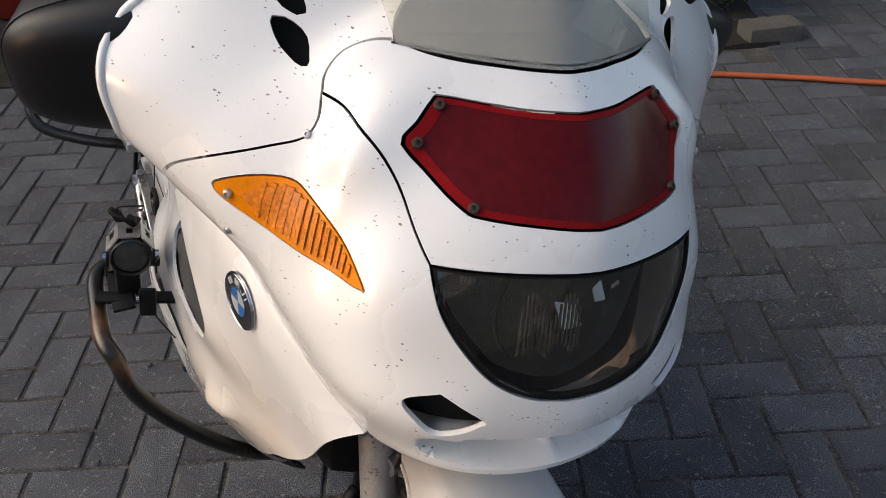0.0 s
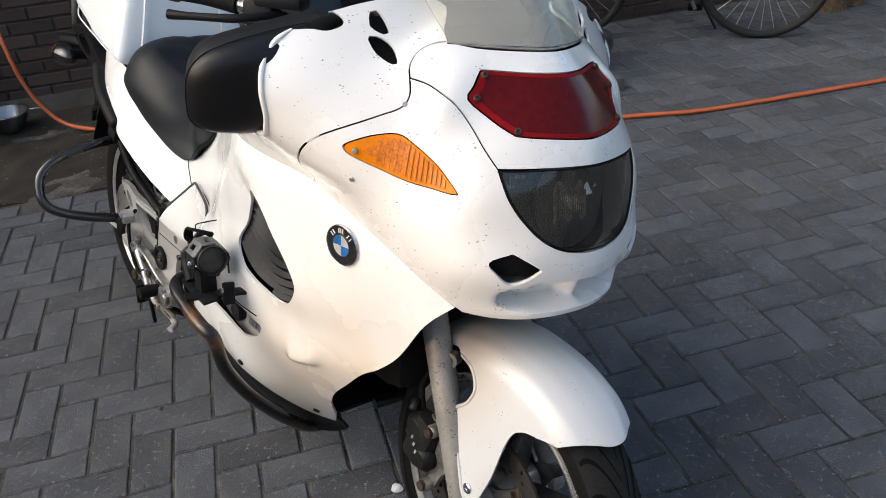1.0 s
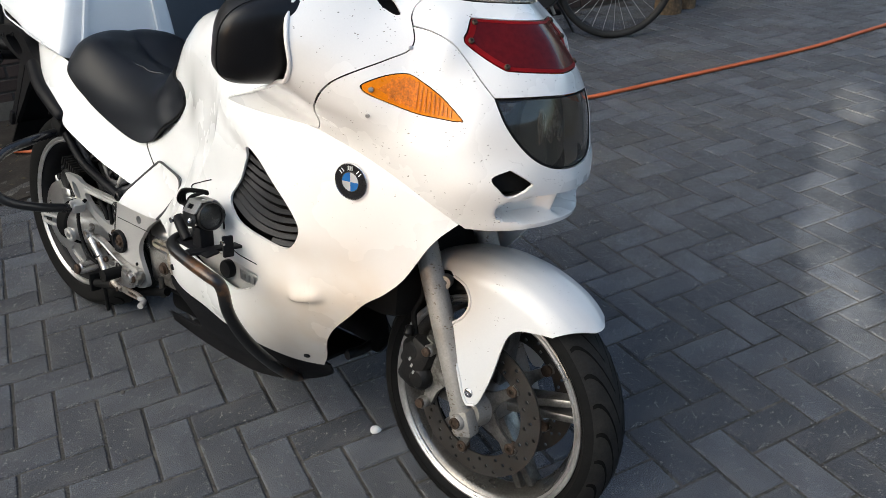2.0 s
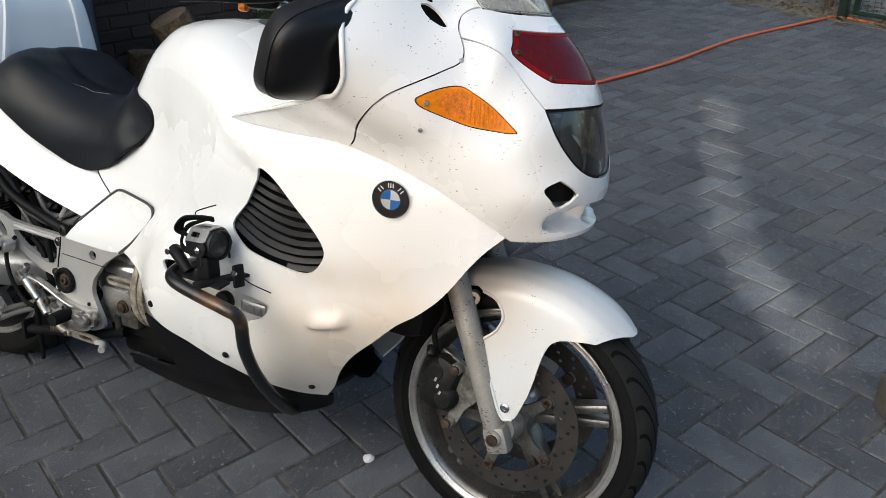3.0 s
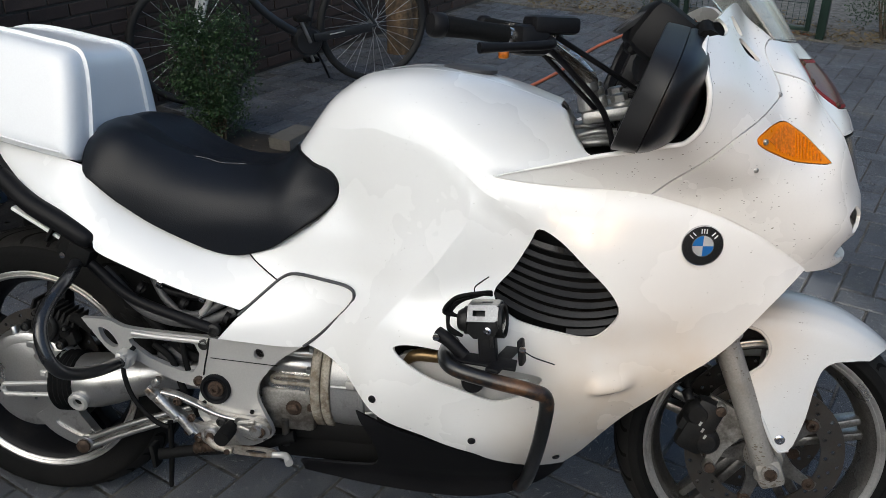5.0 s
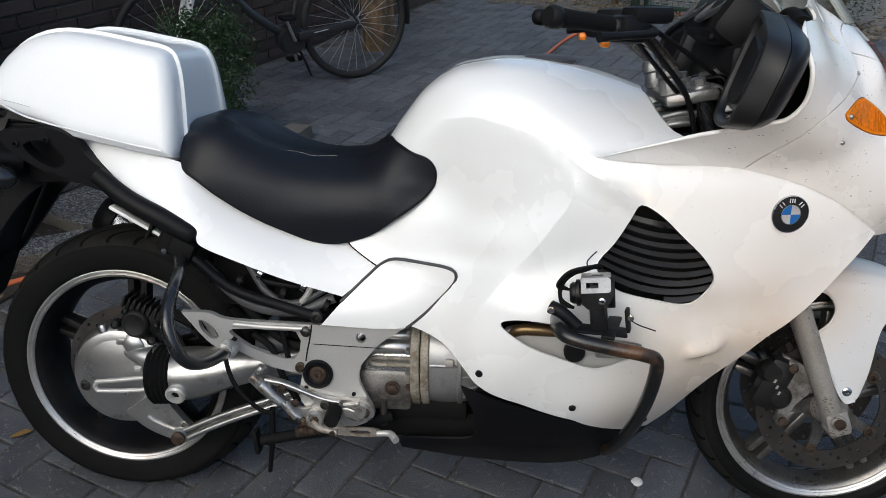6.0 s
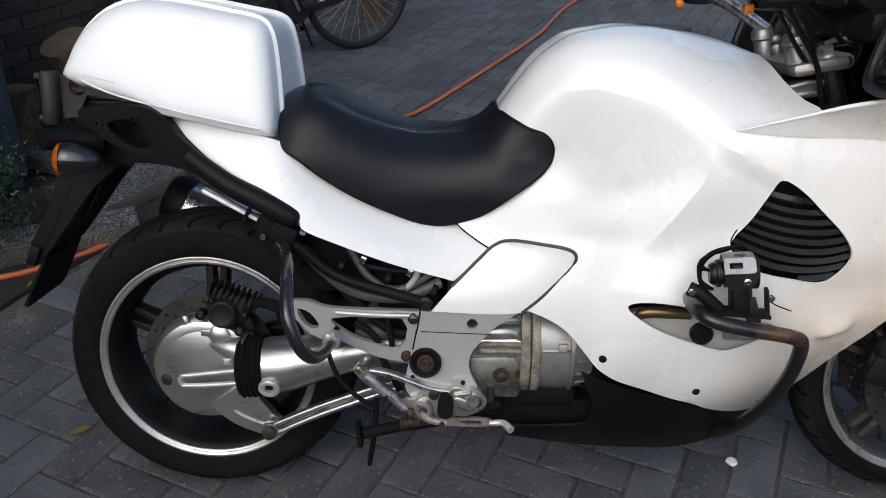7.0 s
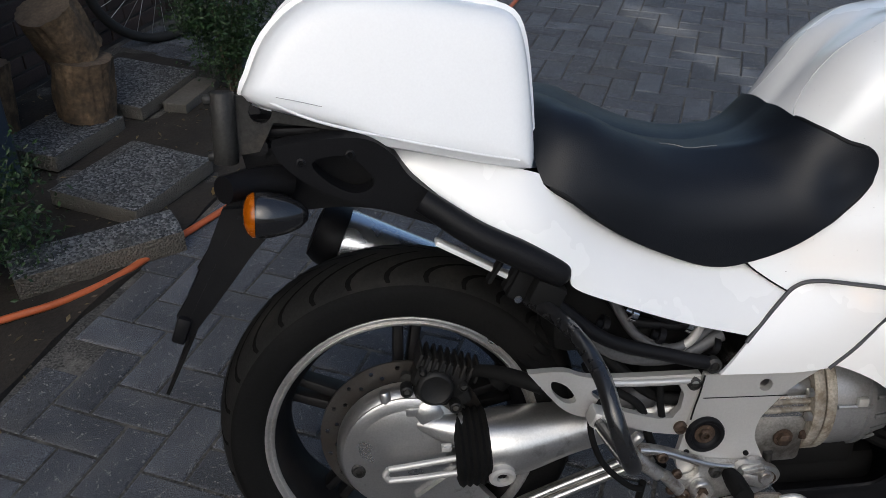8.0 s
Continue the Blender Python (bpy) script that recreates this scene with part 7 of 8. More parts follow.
for side in (1, -1):
    def put(bm):
        return bm if side > 0 else flip_y(bm)
    bar = part("handlebar", put(tube([(1.165, -0.085, 1.0), (1.125, -0.14, 1.035), (1.085, -0.19, 1.062), (1.02, -0.255, 1.082), (0.93, -0.322, 1.094)], 0.0135, 12)), WORN_CHROME, bike, "worn chrome handlebar")
    part("grip", put(tube([(1.02, -0.262, 1.082), (0.97, -0.295, 1.089), (0.925, -0.327, 1.094)], [0.016, 0.015, 0.017], 14)), RUBBER, bar, "black rubber grip")
    part("bar_end", put(rod((0.928, -0.325, 1.0935), (0.908, -0.340, 1.096), 0.020, seg=16, bevel=0.004)), BLACK, bar)
    part("switch_gear", put(merge(block((1.055, -0.232, 1.075), (0.06, 0.055, 0.05), 0.012, (0, 0, 35)), block((1.09, -0.215, 1.10), (0.09, 0.05, 0.03), 0.010, (0, 0, 35)))), BLACK, bar)
    part("lever", put(tube([(1.09, -0.22, 1.075), (1.09, -0.29, 1.070), (1.03, -0.35, 1.066), (0.99, -0.375, 1.064)], [0.008, 0.008, 0.007, 0.009], 10)), BLACK, bar)
    part("warning_switch", put(block((1.015, -0.235, 1.052), (0.018, 0.018, 0.018), 0.005)), AMBER_DARK, bar)
for pts, r in (([(1.09, -0.20, 1.06), (1.13, -0.16, 1.02), (1.19, -0.12, 0.95), (1.22, -0.10, 0.86)], 0.0055), ([(1.08, -0.19, 1.05), (1.14, -0.13, 0.99), (1.20, -0.09, 0.93), (1.25, -0.05, 0.88)], 0.0045), ([(1.10, -0.18, 1.08), (1.20, -0.12, 1.02), (1.27, -0.06, 0.97), (1.30, -0.04, 0.90)], 0.005)):
    part("control_cable", tube(pts, r, 8), BLACK, bike)

# top case
CASE_SIDE = [(-0.205, 0.915), (-0.12, 0.888), (-0.055, 0.868), (-0.03, 0.850), (0.0, 0.845), (0.17, 0.812), (0.188, 0.820), (0.192, 0.84), (0.186, 0.94), (0.176, 1.0), (0.155, 1.024), (0.10, 1.036), (0.0, 1.054), (-0.07, 1.056), (-0.13, 1.036), (-0.175, 0.995), (-0.200, 0.945)]


def case_shell(stations):
    """Right half of the case: sections of its side profile, each shrunk towards the side wall."""
    prof = curve(CASE_SIDE, 3, True)
    bm = bmesh.new()
    rings = []
    pv = np.array(prof)
    tan = np.roll(pv, -2, 0) - np.roll(pv, 2, 0)
    nor = np.c_[tan[:, 1], -tan[:, 0]] / np.linalg.norm(tan, axis=1)[:, None]
    if ((pv - pv.mean(0)) * nor).sum() < 0:
        nor = -nor
    for w, ins, puff in stations:
        ring = []
        q = pv - nor * (ins - puff)
        for _ in range(int(ins * 400)):
            q = q * 0.5 + (np.roll(q, 1, 0) + np.roll(q, -1, 0)) * 0.25
        for x, z in q:
            h = (z - 0.82) / 0.24
            ring.append(bm.verts.new((x, -(w - max(h, 0) * 0.055 * w / 0.19), z)))
        rings.append(ring)
    n = len(prof)
    for A, B in zip(rings, rings[1:]):
        for i in range(n):
            bm.faces.new((A[i], A[(i + 1) % n], B[(i + 1) % n], B[i])).smooth = True
    bm.faces.new(rings[-1])
    bm.faces.new(rings[0][::-1])
    bmesh.ops.recalc_face_normals(bm, faces=bm.faces)
    return sharpen(bm, 32)


case = part("top_case", merge(case_shell([(0.0, 0, 0), (0.118, 0, 0)]), flip_y(case_shell([(0.0, 0, 0), (0.118, 0, 0)]))), WHITE_CASE, bike, "white hard plastic top case with scratches")
for side in (1, -1):
    bm = case_shell([(0.128, 0, 0.0), (0.150, 0.001, 0), (0.170, 0.003, 0), (0.182, 0.008, 0), (0.188, 0.015, 0), (0.191, 0.024, 0), (0.192, 0.040, 0)])
    part("case_lid", bm if side > 0 else flip_y(bm), WHITE_CASE, case)
    bm = case_shell([(0.115, 0, 0.0), (0.117, 0, 0.007), (0.130, 0, 0.007), (0.132, 0, 0.0)])
    part("lid_band", bm if side > 0 else flip_y(bm), WHITE_CASE, case)
for pts in ([(-0.13, -0.142, 1.005), (-0.08, -0.142, 1.004)], [(-0.16, -0.168, 0.925), (-0.10, -0.174, 0.912)]):
    part("scratch", tube([pts[0], ((pts[0][0] + pts[1][0]) / 2, pts[0][1] - 0.001, (pts[0][2] + pts[1][2]) / 2), pts[1]], 0.0005, 5), SCRATCH, case)
part("case_rim", tube([(-0.196, -0.1505, 0.927), (-0.12, -0.181, 0.899), (-0.055, -0.1845, 0.880), (0.02, -0.1855, 0.862), (0.10, -0.1885, 0.845), (0.165, -0.1865, 0.832)], 0.0022, 6), WHITE_CASE, case)
part("case_catch", block((0.196, 0.02, 0.835), (0.02, 0.05, 0.02), 0.004), BLACK, case)

# crash bars and spot lamps
for side in (1, -1):
    def put(bm):
        return bm if side > 0 else flip_y(bm)
    part("crash_bar", put(tube([(0.965, -0.24, 0.548), (0.950, -0.30, 0.552), (0.952, -0.355, 0.550), (0.975, -0.378, 0.542), (1.04, -0.384, 0.530), (1.10, -0.385, 0.520), (1.126, -0.372, 0.500), (1.122, -0.350, 0.43), (1.110, -0.29, 0.34), (1.095, -0.20, 0.245), (1.078, -0.12, 0.185), (1.068, -0.05, 0.178)], 0.0130, 14)), BAR, bike, "black crash bar with rust showing through")
    mount = part("lamp_mount", put(merge(block((1.015, -0.350, 0.551), (0.115, 0.032, 0.006), 0.002, (8, 4, 0)), block((1.048, -0.330, 0.549), (0.024, 0.115, 0.007), 0.002, (0, 3, -14)), block((1.078, -0.318, 0.560), (0.008, 0.024, 0.045), 0.003, (0, -8, -14)), tube([(0.985, -0.35, 0.556), (0.955, -0.345, 0.580), (0.935, -0.335, 0.587)], [0.011, 0.012, 0.013], 10), block((1.022, -0.338, 0.571), (0.030, 0.034, 0.046), 0.004, (0, -6, 0)))), BLACK, bike, "black lamp mount clamped to the crash bar")
    for x, y, z in ((0.935, -0.352, 0.587), (1.080, -0.331, 0.570)):
        part("bolt", put(lathe([(0, 0), (0.006, 0), (0.006, 0.004), (0, 0.005)], (x, y, z), (0, -1, 0), 10)), CHROME, mount)
    # lamp: x ahead from its glass, y inwards, z up
    aim = Matrix.Translation((1.046, -0.334, 0.619)) @ pose(0, 0, 0, 0, -6, -7) @ Matrix.Scale(0.90, 4)

    def lit(bm):
        bm.transform(aim)
        return put(bm)
    spot_lamp = part("spot_lamp", lit(lathe([(0, -0.086), (0.018, -0.086), (0.022, -0.080), (0.022, -0.074), (0.027, -0.073), (0.027, -0.066), (0.022, -0.065), (0.022, -0.060), (0.028, -0.059), (0.028, -0.052), (0.023, -0.051), (0.023, -0.046), (0.029, -0.045), (0.029, -0.018), (0.0325, -0.015), (0.0325, 0.001), (0.031, 0.003), (0.0285, 0.001), (0.0280, -0.008), (0, -0.008)], (0, 0, 0), (1, 0, 0), 28)), HOUSING, bike, "small black auxiliary spot lamp in a metal cradle")
    part("lens", lit(lathe([(0.0282, -0.004), (0.022, -0.0005), (0.012, 0.0018), (0, 0.0025)], (0, 0, 0), (1, 0, 0), 24)), SMOKE, spot_lamp, "grey domed lamp glass")
    part("reflector", lit(lathe([(0.0275, -0.0045), (0.018, -0.0065), (0.008, -0.0072), (0, -0.0072)], (0, 0, 0), (1, 0, 0), 24)), LAMP_BOWL, spot_lamp)
    for (y0, z0), (y1, z1), slots in (((-0.0375, 0.010), (-0.018, 0.036), [(-0.052, -0.028, 0.32, 0.68)]), ((-0.018, 0.036), (0.018, 0.036), [(-0.040, -0.018, 0.36, 0.64)]), ((0.018, 0.036), (0.0375, 0.010), [(-0.052, -0.028, 0.32, 0.68)])):
        face = [(-0.062, 0.0), (-0.010, 0.0), (-0.004, 0.12), (-0.004, 0.88), (-0.010, 1.0), (-0.062, 1.0)]
        width = math.hypot(y1 - y0, z1 - z0)
        holes = [[(a, c * width), (b, c * width), (b, d * width), (a, d * width)] for a, b, c, d in slots]
        part("cradle_face", lit(sheet(plane_fn((0, y0, z0), (1, 0, 0), (0, (y1 - y0) / width, (z1 - z0) / width)), [(a, b * width) for a, b in face], holes, 0.02, 0.0026, 1, (0, y0 + y1, z0 + z1))), BRACKET, spot_lamp, "bare metal cradle face with a slot")
    for s in (-1, 1):
        part("lamp_cheek", lit(sheet(plane_fn((0, 0.0375 * s, 0), (1, 0, 0), (0, 0, 1)), [(-0.060, 0.010), (-0.006, 0.010), (-0.002, -0.002), (-0.012, -0.020), (-0.050, -0.024), (-0.062, -0.012)], (), 0.02, 0.0026, 1, (0, s, 0))), HOUSING, spot_lamp)
        part("lamp_bolt", lit(lathe([(0.002, 0), (0.0075, 0), (0.0075, 0.006), (0.004, 0.008), (0.002, 0.004)], (-0.022, 0.0375 * s, -0.006), (0, s, 0), 12, True)), CHROME, spot_lamp)
        part("cheek_tab", lit(block((-0.016, 0.0385 * s, -0.028), (0.006, 0.003, 0.022), 0.001)), HOUSING, spot_lamp)
    for k in range(4):
        part("lamp_cable", lit(tube([(-0.080, -0.004 + 0.003 * k, 0.004), (-0.100 - 0.003 * k, -0.010 - 0.004 * k, 0.022), (-0.084, -0.014 - 0.004 * k, 0.046 + 0.002 * k), (-0.040, -0.008 - 0.006 * k, 0.053 + 0.003 * k), (-0.022, 0.006, 0.048 + 0.002 * k), (-0.050, 0.016 - 0.004 * k, 0.046), (-0.092 - 0.003 * k, 0.0, 0.028), (-0.104, -0.014, -0.004 - 0.004 * k), (-0.080, -0.006, -0.030)], 0.0030, 6)), BLACK_IN, spot_lamp)
    part("cable_tie", lit(tube([(-0.046, -0.014, 0.050), (-0.048, -0.016, 0.068), (-0.040, 0.004, 0.074), (-0.030, 0.024, 0.078)], 0.0014, 5)), BLACK_IN, spot_lamp)
    part("loose_wire", put(tube([(1.078, -0.315, 0.562), (1.10, -0.310, 0.548), (1.135, -0.290, 0.530)], 0.0012, 5)), BLACK_IN, spot_lamp)
    # rear crash loop
    part("rear_guard", put(tube([(0.185, -0.19, 0.622), (0.213, -0.25, 0.620), (0.230, -0.305, 0.614), (0.242, -0.375, 0.598), (0.248, -0.415, 0.568), (0.259, -0.428, 0.530), (0.273, -0.424, 0.497), (0.284, -0.398, 0.474), (0.289, -0.33, 0.450), (0.290, -0.245, 0.432)], 0.0120, 14)), BAR_CLEAN, bike, "gloss black rear guard loop")
    part("guard_clamp", put(merge(block((0.292, -0.226, 0.434), (0.034, 0.034, 0.028), 0.006, (0, 20, 0)), rod((0.296, -0.235, 0.441), (0.296, -0.248, 0.441), 0.008, seg=10))), SATIN, bike)

# ---- the yard: P along the brick wall, D away from it ----
WALL_TURN = 66.05
PX, PY = math.cos(radians(WALL_TURN)), math.sin(radians(WALL_TURN))


def yard(p, d, z=0.0):
    return Vector((p * PX + d * PY, p * PY - d * PX, z))


def yard_pose(p, d, z=0.0, turn=0.0):
    """Local x along the wall, local y towards the wall."""
    return Matrix.Translation(yard(p, d, z)) @ pose(0, 0, 0, 0, 0, WALL_TURN + turn)


SAND = material("joint_sand", (0.052, 0.049, 0.045), 0.95, 0, 0, 0.5, 3, 160, 0.8, stain=(0.16, 0.15, 0.13), stain_at=(0.52, 0.68), stain_scale=11, grain=1.6, speckle=(0.30, 0.28, 0.24), speckle_scale=260, speckle_at=0.25)
PAVER = material("grey_concrete_paver", (0.075, 0.081, 0.094), 0.72, 0, 0, 0.26, 9, 380, 1.0, stain=(0.125, 0.118, 0.105), stain_at=(0.50, 0.80), stain_scale=1.7, per_piece=0.28, speckle=(0.27, 0.265, 0.25), speckle_scale=330, speckle_at=0.47, grain=4.5, relief=0.004)
SOIL = material("dark_soil", (0.020, 0.016, 0.012), 0.95, 0, 0, 0.4, 7, 90, 1.0, stain=(0.024, 0.020, 0.015), stain_at=(0.55, 0.75), stain_scale=9, speckle=(0.13, 0.10, 0.07), speckle_scale=45, speckle_at=0.22)
BRICK = material("dark_brown_brick", (0.040, 0.027, 0.023), 0.85, 0, 0, 0.25, 12, 160, 0.7, stain=(0.12, 0.10, 0.09), stain_at=(0.6, 0.8), stain_scale=5, per_piece=0.30)
MORTAR = material("grey_mortar", (0.06, 0.055, 0.05), 0.95, 0, 0, 0.25, 10, 150, 0.6)
# the two unseen walls, coloured pale enough to bounce light
HOUSE = material("ochre_brick_facade", (0.50, 0.36, 0.24), 0.85, 0, 0, 0.2, 3, 60, 0.4)
PALE_BOUNCE = material("pale_bounce_render", (0.58, 0.54, 0.48), 0.8, 0, 0, 0.25, 3, 70, 0.5)
PEBBLE = pebbled("washed_pebble_concrete", 135, (0.022, 0.025, 0.029), (0.22, 0.225, 0.23))
CONCRETE = material("old_concrete", (0.095, 0.088, 0.078), 0.9, 0, 0, 0.25, 8, 120, 0.6, stain=(0.09, 0.085, 0.07), stain_at=(0.5, 0.75), stain_scale=6)
BARK = material("split_log_bark", (0.135, 0.090, 0.050), 0.9, 0, 0, 0.55, 9, 60, 1.0, stain=(0.045, 0.033, 0.022), stain_at=(0.45, 0.65), stain_scale=14)
WOOD_END = material("log_end_grain", (0.11, 0.08, 0.053), 0.85, 0, 0, 0.3, 14, 90, 0.6)
ORANGE = material("orange_hose", (0.46, 0.105, 0.032), 0.45, 0, 0, 0.12, 6, 160, 0.1, stain=(0.35, 0.12, 0.05), stain_at=(0.5, 0.8), stain_scale=5)
LEAF = material("box_leaf", (0.017, 0.042, 0.010), 0.5, 0, 0, 0.3, 12, 60, 0.1, per_piece=0.45)
DRY_LEAF = material("dry_leaf", (0.30, 0.19, 0.06), 0.7, 0, 0, 0.3, 12, 60, 0.2, per_piece=0.4)
STRAW = material("dull_straw", (0.12, 0.09, 0.045), 0.8, 0, 0, 0.3, 12, 60, 0.2, per_piece=0.5)
STEM = material("shrub_stem", (0.10, 0.075, 0.05), 0.9, 0, 0, 0.3, 20, 80, 0.5)
BIN = material("blue_grey_bin_plastic", (0.030, 0.043, 0.062), 0.5, 0, 0, 0.15, 3, 200, 0.15, stain=(0.05, 0.06, 0.075), stain_at=(0.5, 0.8), stain_scale=3)
GREEN = material("dark_green_coated_wire", (0.008, 0.024, 0.017), 0.45, 0, 0.2, 0.2, 9, 120, 0.1)
STEEL = material("brushed_steel", (0.38, 0.38, 0.375), 0.3, 1.0, 0, 0.1, 8, 200, 0.1)
BIKE_DARK = material("bicycle_dark_paint", (0.014, 0.015, 0.017), 0.35, 0.1, 0.3, 0.15, 8, 200, 0.05)
BIKE_WHITE = material("bicycle_white_fork", (0.62, 0.62, 0.62), 0.35, 0.1, 0.4, 0.08, 8, 200, 0.05)
BIKE_RUBBER = material("bicycle_tyre", (0.007, 0.007, 0.007), 0.7, 0, 0, 0.2, 10, 200, 0.2)
SPOKE = material("spoke_steel", (0.62, 0.62, 0.62), 0.35, 0.9, 0, 0.1, 10, 100, 0.0)
GRAVEL = material("pale_gravel", (0.13, 0.122, 0.108), 0.95, 0, 0, 0.4, 20, 70, 1.0, speckle=(0.09, 0.08, 0.07), speckle_scale=40, speckle_at=0.6)

ground = part("ground", sheet(lambda u, v: np.c_[u, v, np.full(len(u), -0.0056)], [(-60, -60), (60, -60), (60, 60), (-60, 60)], (), 6.0, 0.1, 1, (0, 0, 1)), SAND)
tagged(ground, "sandy bedding between grey paving stones", "ground", kind="structure")

# herringbone paving, laid square to the wall
UNIT = 0.1045
corner = Vector((-0.337, -0.297, 0))
ax_p, ax_d = Vector((PX, PY, 0)), Vector((PY, -PX, 0))


def lay(gx, gy):
    return corner + ax_p * ((gx - 4) * UNIT) + ax_d * (gy * UNIT)


def stone_points(l, w):
    """A paving stone with chamfered top edges."""
    out = []
    for z, ins in ((-0.03, 0.0), (-0.0055, 0.0), (-0.0010, 0.0022), (0.0, 0.0055)):
        a, b = l / 2 - ins, w / 2 - ins
        out += [(-a, -b, z), (a, -b, z), (a, b, z), (-a, b, z)]
    return out


STONE_FACES = [(r * 4 + i, r * 4 + (i + 1) % 4, r * 4 + 4 + (i + 1) % 4, r * 4 + 4 + i) for r in range(3) for i in range(4)] + [(12, 13, 14, 15)]
pave = tagged(new("pavement"), "dark grey concrete pavers in herringbone pattern", "paving", kind="structure")
stone_mesh = bpy.data.meshes.new("paver")
stone_mesh.from_pydata(stone_points(2 * UNIT - 0.0075, UNIT - 0.0075), [], STONE_FACES)
stone_mesh.materials.append(PAVER)
rest_v, rest_f = [], []
rng = random.Random(7)
singles = 0
for a in range(-100, 110):
    for b in range(-56, 60):
        for kind in (0, 1):
            gx, gy = (a + 2 * b, a - 2 * b) if kind == 0 else (3 + a + 2 * b, a - 2 * b)
            c = lay(gx + 1, gy + 0.5) if kind == 0 else lay(gx + 0.5, gy + 1)
            p, d = c.x * PX + c.y * PY, c.x * PY - c.y * PX
            if not (-5.4 < p < 5.62 and -2.15 < d < 4.6) or (p < 2.02 and d < -1.02 + 0.03 * math.sin(7 * p)):
                continue
            turn = WALL_TURN if kind == 0 else WALL_TURN - 90
            m = Matrix.Translation((c.x, c.y, rng.uniform(-0.0015, 0.0010))) @ pose(0, 0, 0, rng.gauss(0, 0.35), rng.gauss(0, 0.35), turn + rng.gauss(0, 0.35) + 180 * rng.randrange(2))
            if singles < 300 and -0.75 < c.x < 2.55 and -0.95 < c.y < 1.02:
                singles += 1
                ob = new("paver", stone_mesh)
                ob.parent = pave
                ob.matrix_local = m
            else:
                base = len(rest_v)
                rest_v += [tuple(m @ Vector(q)) for q in stone_points(2 * UNIT - 0.0075, UNIT - 0.0075)]
                rest_f += [tuple(base + i for i in f) for f in STONE_FACES]
rest = bpy.data.meshes.new("outer_pavers")
rest.from_pydata(rest_v, [], rest_f)
rest.materials.append(PAVER)
ob = new("outer_pavers", rest)
ob.parent = pave
tagged(ob, kind="stuff")

# sand and grit spilled along the joints, small pebbles and a few leaves
def pebble(name, at, r, mat, label):
    bm = bmesh.new()
    bmesh.ops.create_icosphere(bm, subdivisions=2, radius=r)
    for v in bm.verts:
        v.co *= 1 + 0.25 * noise.noise(v.co * (1.5 / r))
        v.co.z *= 0.6
    bm.transform(pose(at[0], at[1], r * 0.5, 0, 0, rng.uniform(0, 180)))
    return tagged(part(name, bm, mat), label, "pebble", "loose pebbles")


pebble("pebble", (1.186, 0.044), 0.014, BADGE_WHITE, "small white pebble on the paving")
for at, r in (((1.95, 1.35), 0.006), ((2.1, 1.75), 0.007), ((2.0, 2.3), 0.006), ((1.75, 2.0), 0.005), ((0.5, -0.25), 0.007), ((0.75, -0.4), 0.006), ((2.2, 1.2), 0.006), ((1.6, 1.3), 0.004), ((-0.35, 0.45), 0.006), ((1.9, 0.9), 0.006), ((2.35, 1.1), 0.007)):
    pebble("pebble", at, r, CONCRETE, "tiny pale stone on the paving")
gv, gf = [], []
for i in range(46000):
    a, b = rng.randrange(-60, 70), rng.randrange(-40, 40)
    gx, gy = (a + 2 * b, a - 2 * b)
    c = lay(gx + rng.uniform(0, 3), gy + (0 if rng.random() < 0.5 else 1)) if rng.random() < 0.5 else lay(gx + 3 + (0 if rng.random() < 0.5 else 1), gy + rng.uniform(0, 3))
    if not (-1.0 < c.x < 3.2 and -1.6 < c.y < 3.2):
        continue
    r = rng.uniform(0.0008, 0.0027)
    base = len(gv)
    c = c + Vector((rng.gauss(0, 0.0045), rng.gauss(0, 0.0045), 0))
    t = rng.uniform(0, 6.28)
    gv += [(c.x + r * math.cos(t + k * 2.09), c.y + r * math.sin(t + k * 2.09), -0.001) for k in range(3)] + [(c.x, c.y, r * 0.9)]
    gf += [(base, base + 1, base + 3), (base + 1, base + 2, base + 3), (base + 2, base, base + 3)]
grit = bpy.data.meshes.new("grit")
grit.from_pydata(gv, [], gf)
grit.materials.append(GRAVEL)
tagged(new("grit", grit), "sandy grit scattered along the paving joints", "grit", kind="stuff")

# planting bed with soil
def soil_at(p, d):
    return 0.004 + 0.022 * noise.noise(Vector((p * 3, d * 3, 0.3))) + 0.012 * noise.noise(Vector((p * 11, d * 11, 1.0)))
bed_edge = [(2.05, -1.06), (1.6, -1.04), (1.2, -1.05), (0.8, -1.03), (0.4, -1.06), (0.0, -1.03), (-0.6, -1.05), (-1.5, -1.04), (-3.9, -1.05)]
bed = part("planting_bed", sheet(lambda u, v: np.array([yard(p, d, soil_at(p, d)) for p, d in zip(u, v)]), bed_edge + [(-3.9, -2.2), (2.05, -2.2)], (), 0.035, 0.03, 1, (0, 0, 1)), SOIL)
tagged(bed, "dark soil planting bed along the brick wall", "soil", kind="structure")
tv, tf = [], []
for i in range(420):
    p, d = rng.uniform(-0.6, 2.0), rng.uniform(-2.15, -0.95)
    z = soil_at(p, d) + 0.004
    if d > -1.02:
        z = 0.002
        if rng.random() < 0.6:
            continue
    c = yard(p, d, z)
    t, l, w = rng.uniform(0, 6.28), rng.uniform(0.004, 0.016), rng.uniform(0.002, 0.006)
    u, v = Vector((math.cos(t), math.sin(t), rng.uniform(-0.3, 0.3))), Vector((-math.sin(t), math.cos(t), rng.uniform(-0.3, 0.3)))
    base = len(tv)
    tv += [tuple(c - u * l), tuple(c - v * w + Vector((0, 0, 0.003))), tuple(c + u * l), tuple(c + v * w)]
    tf += [(base, base + 1, base + 2), (base, base + 2, base + 3)]
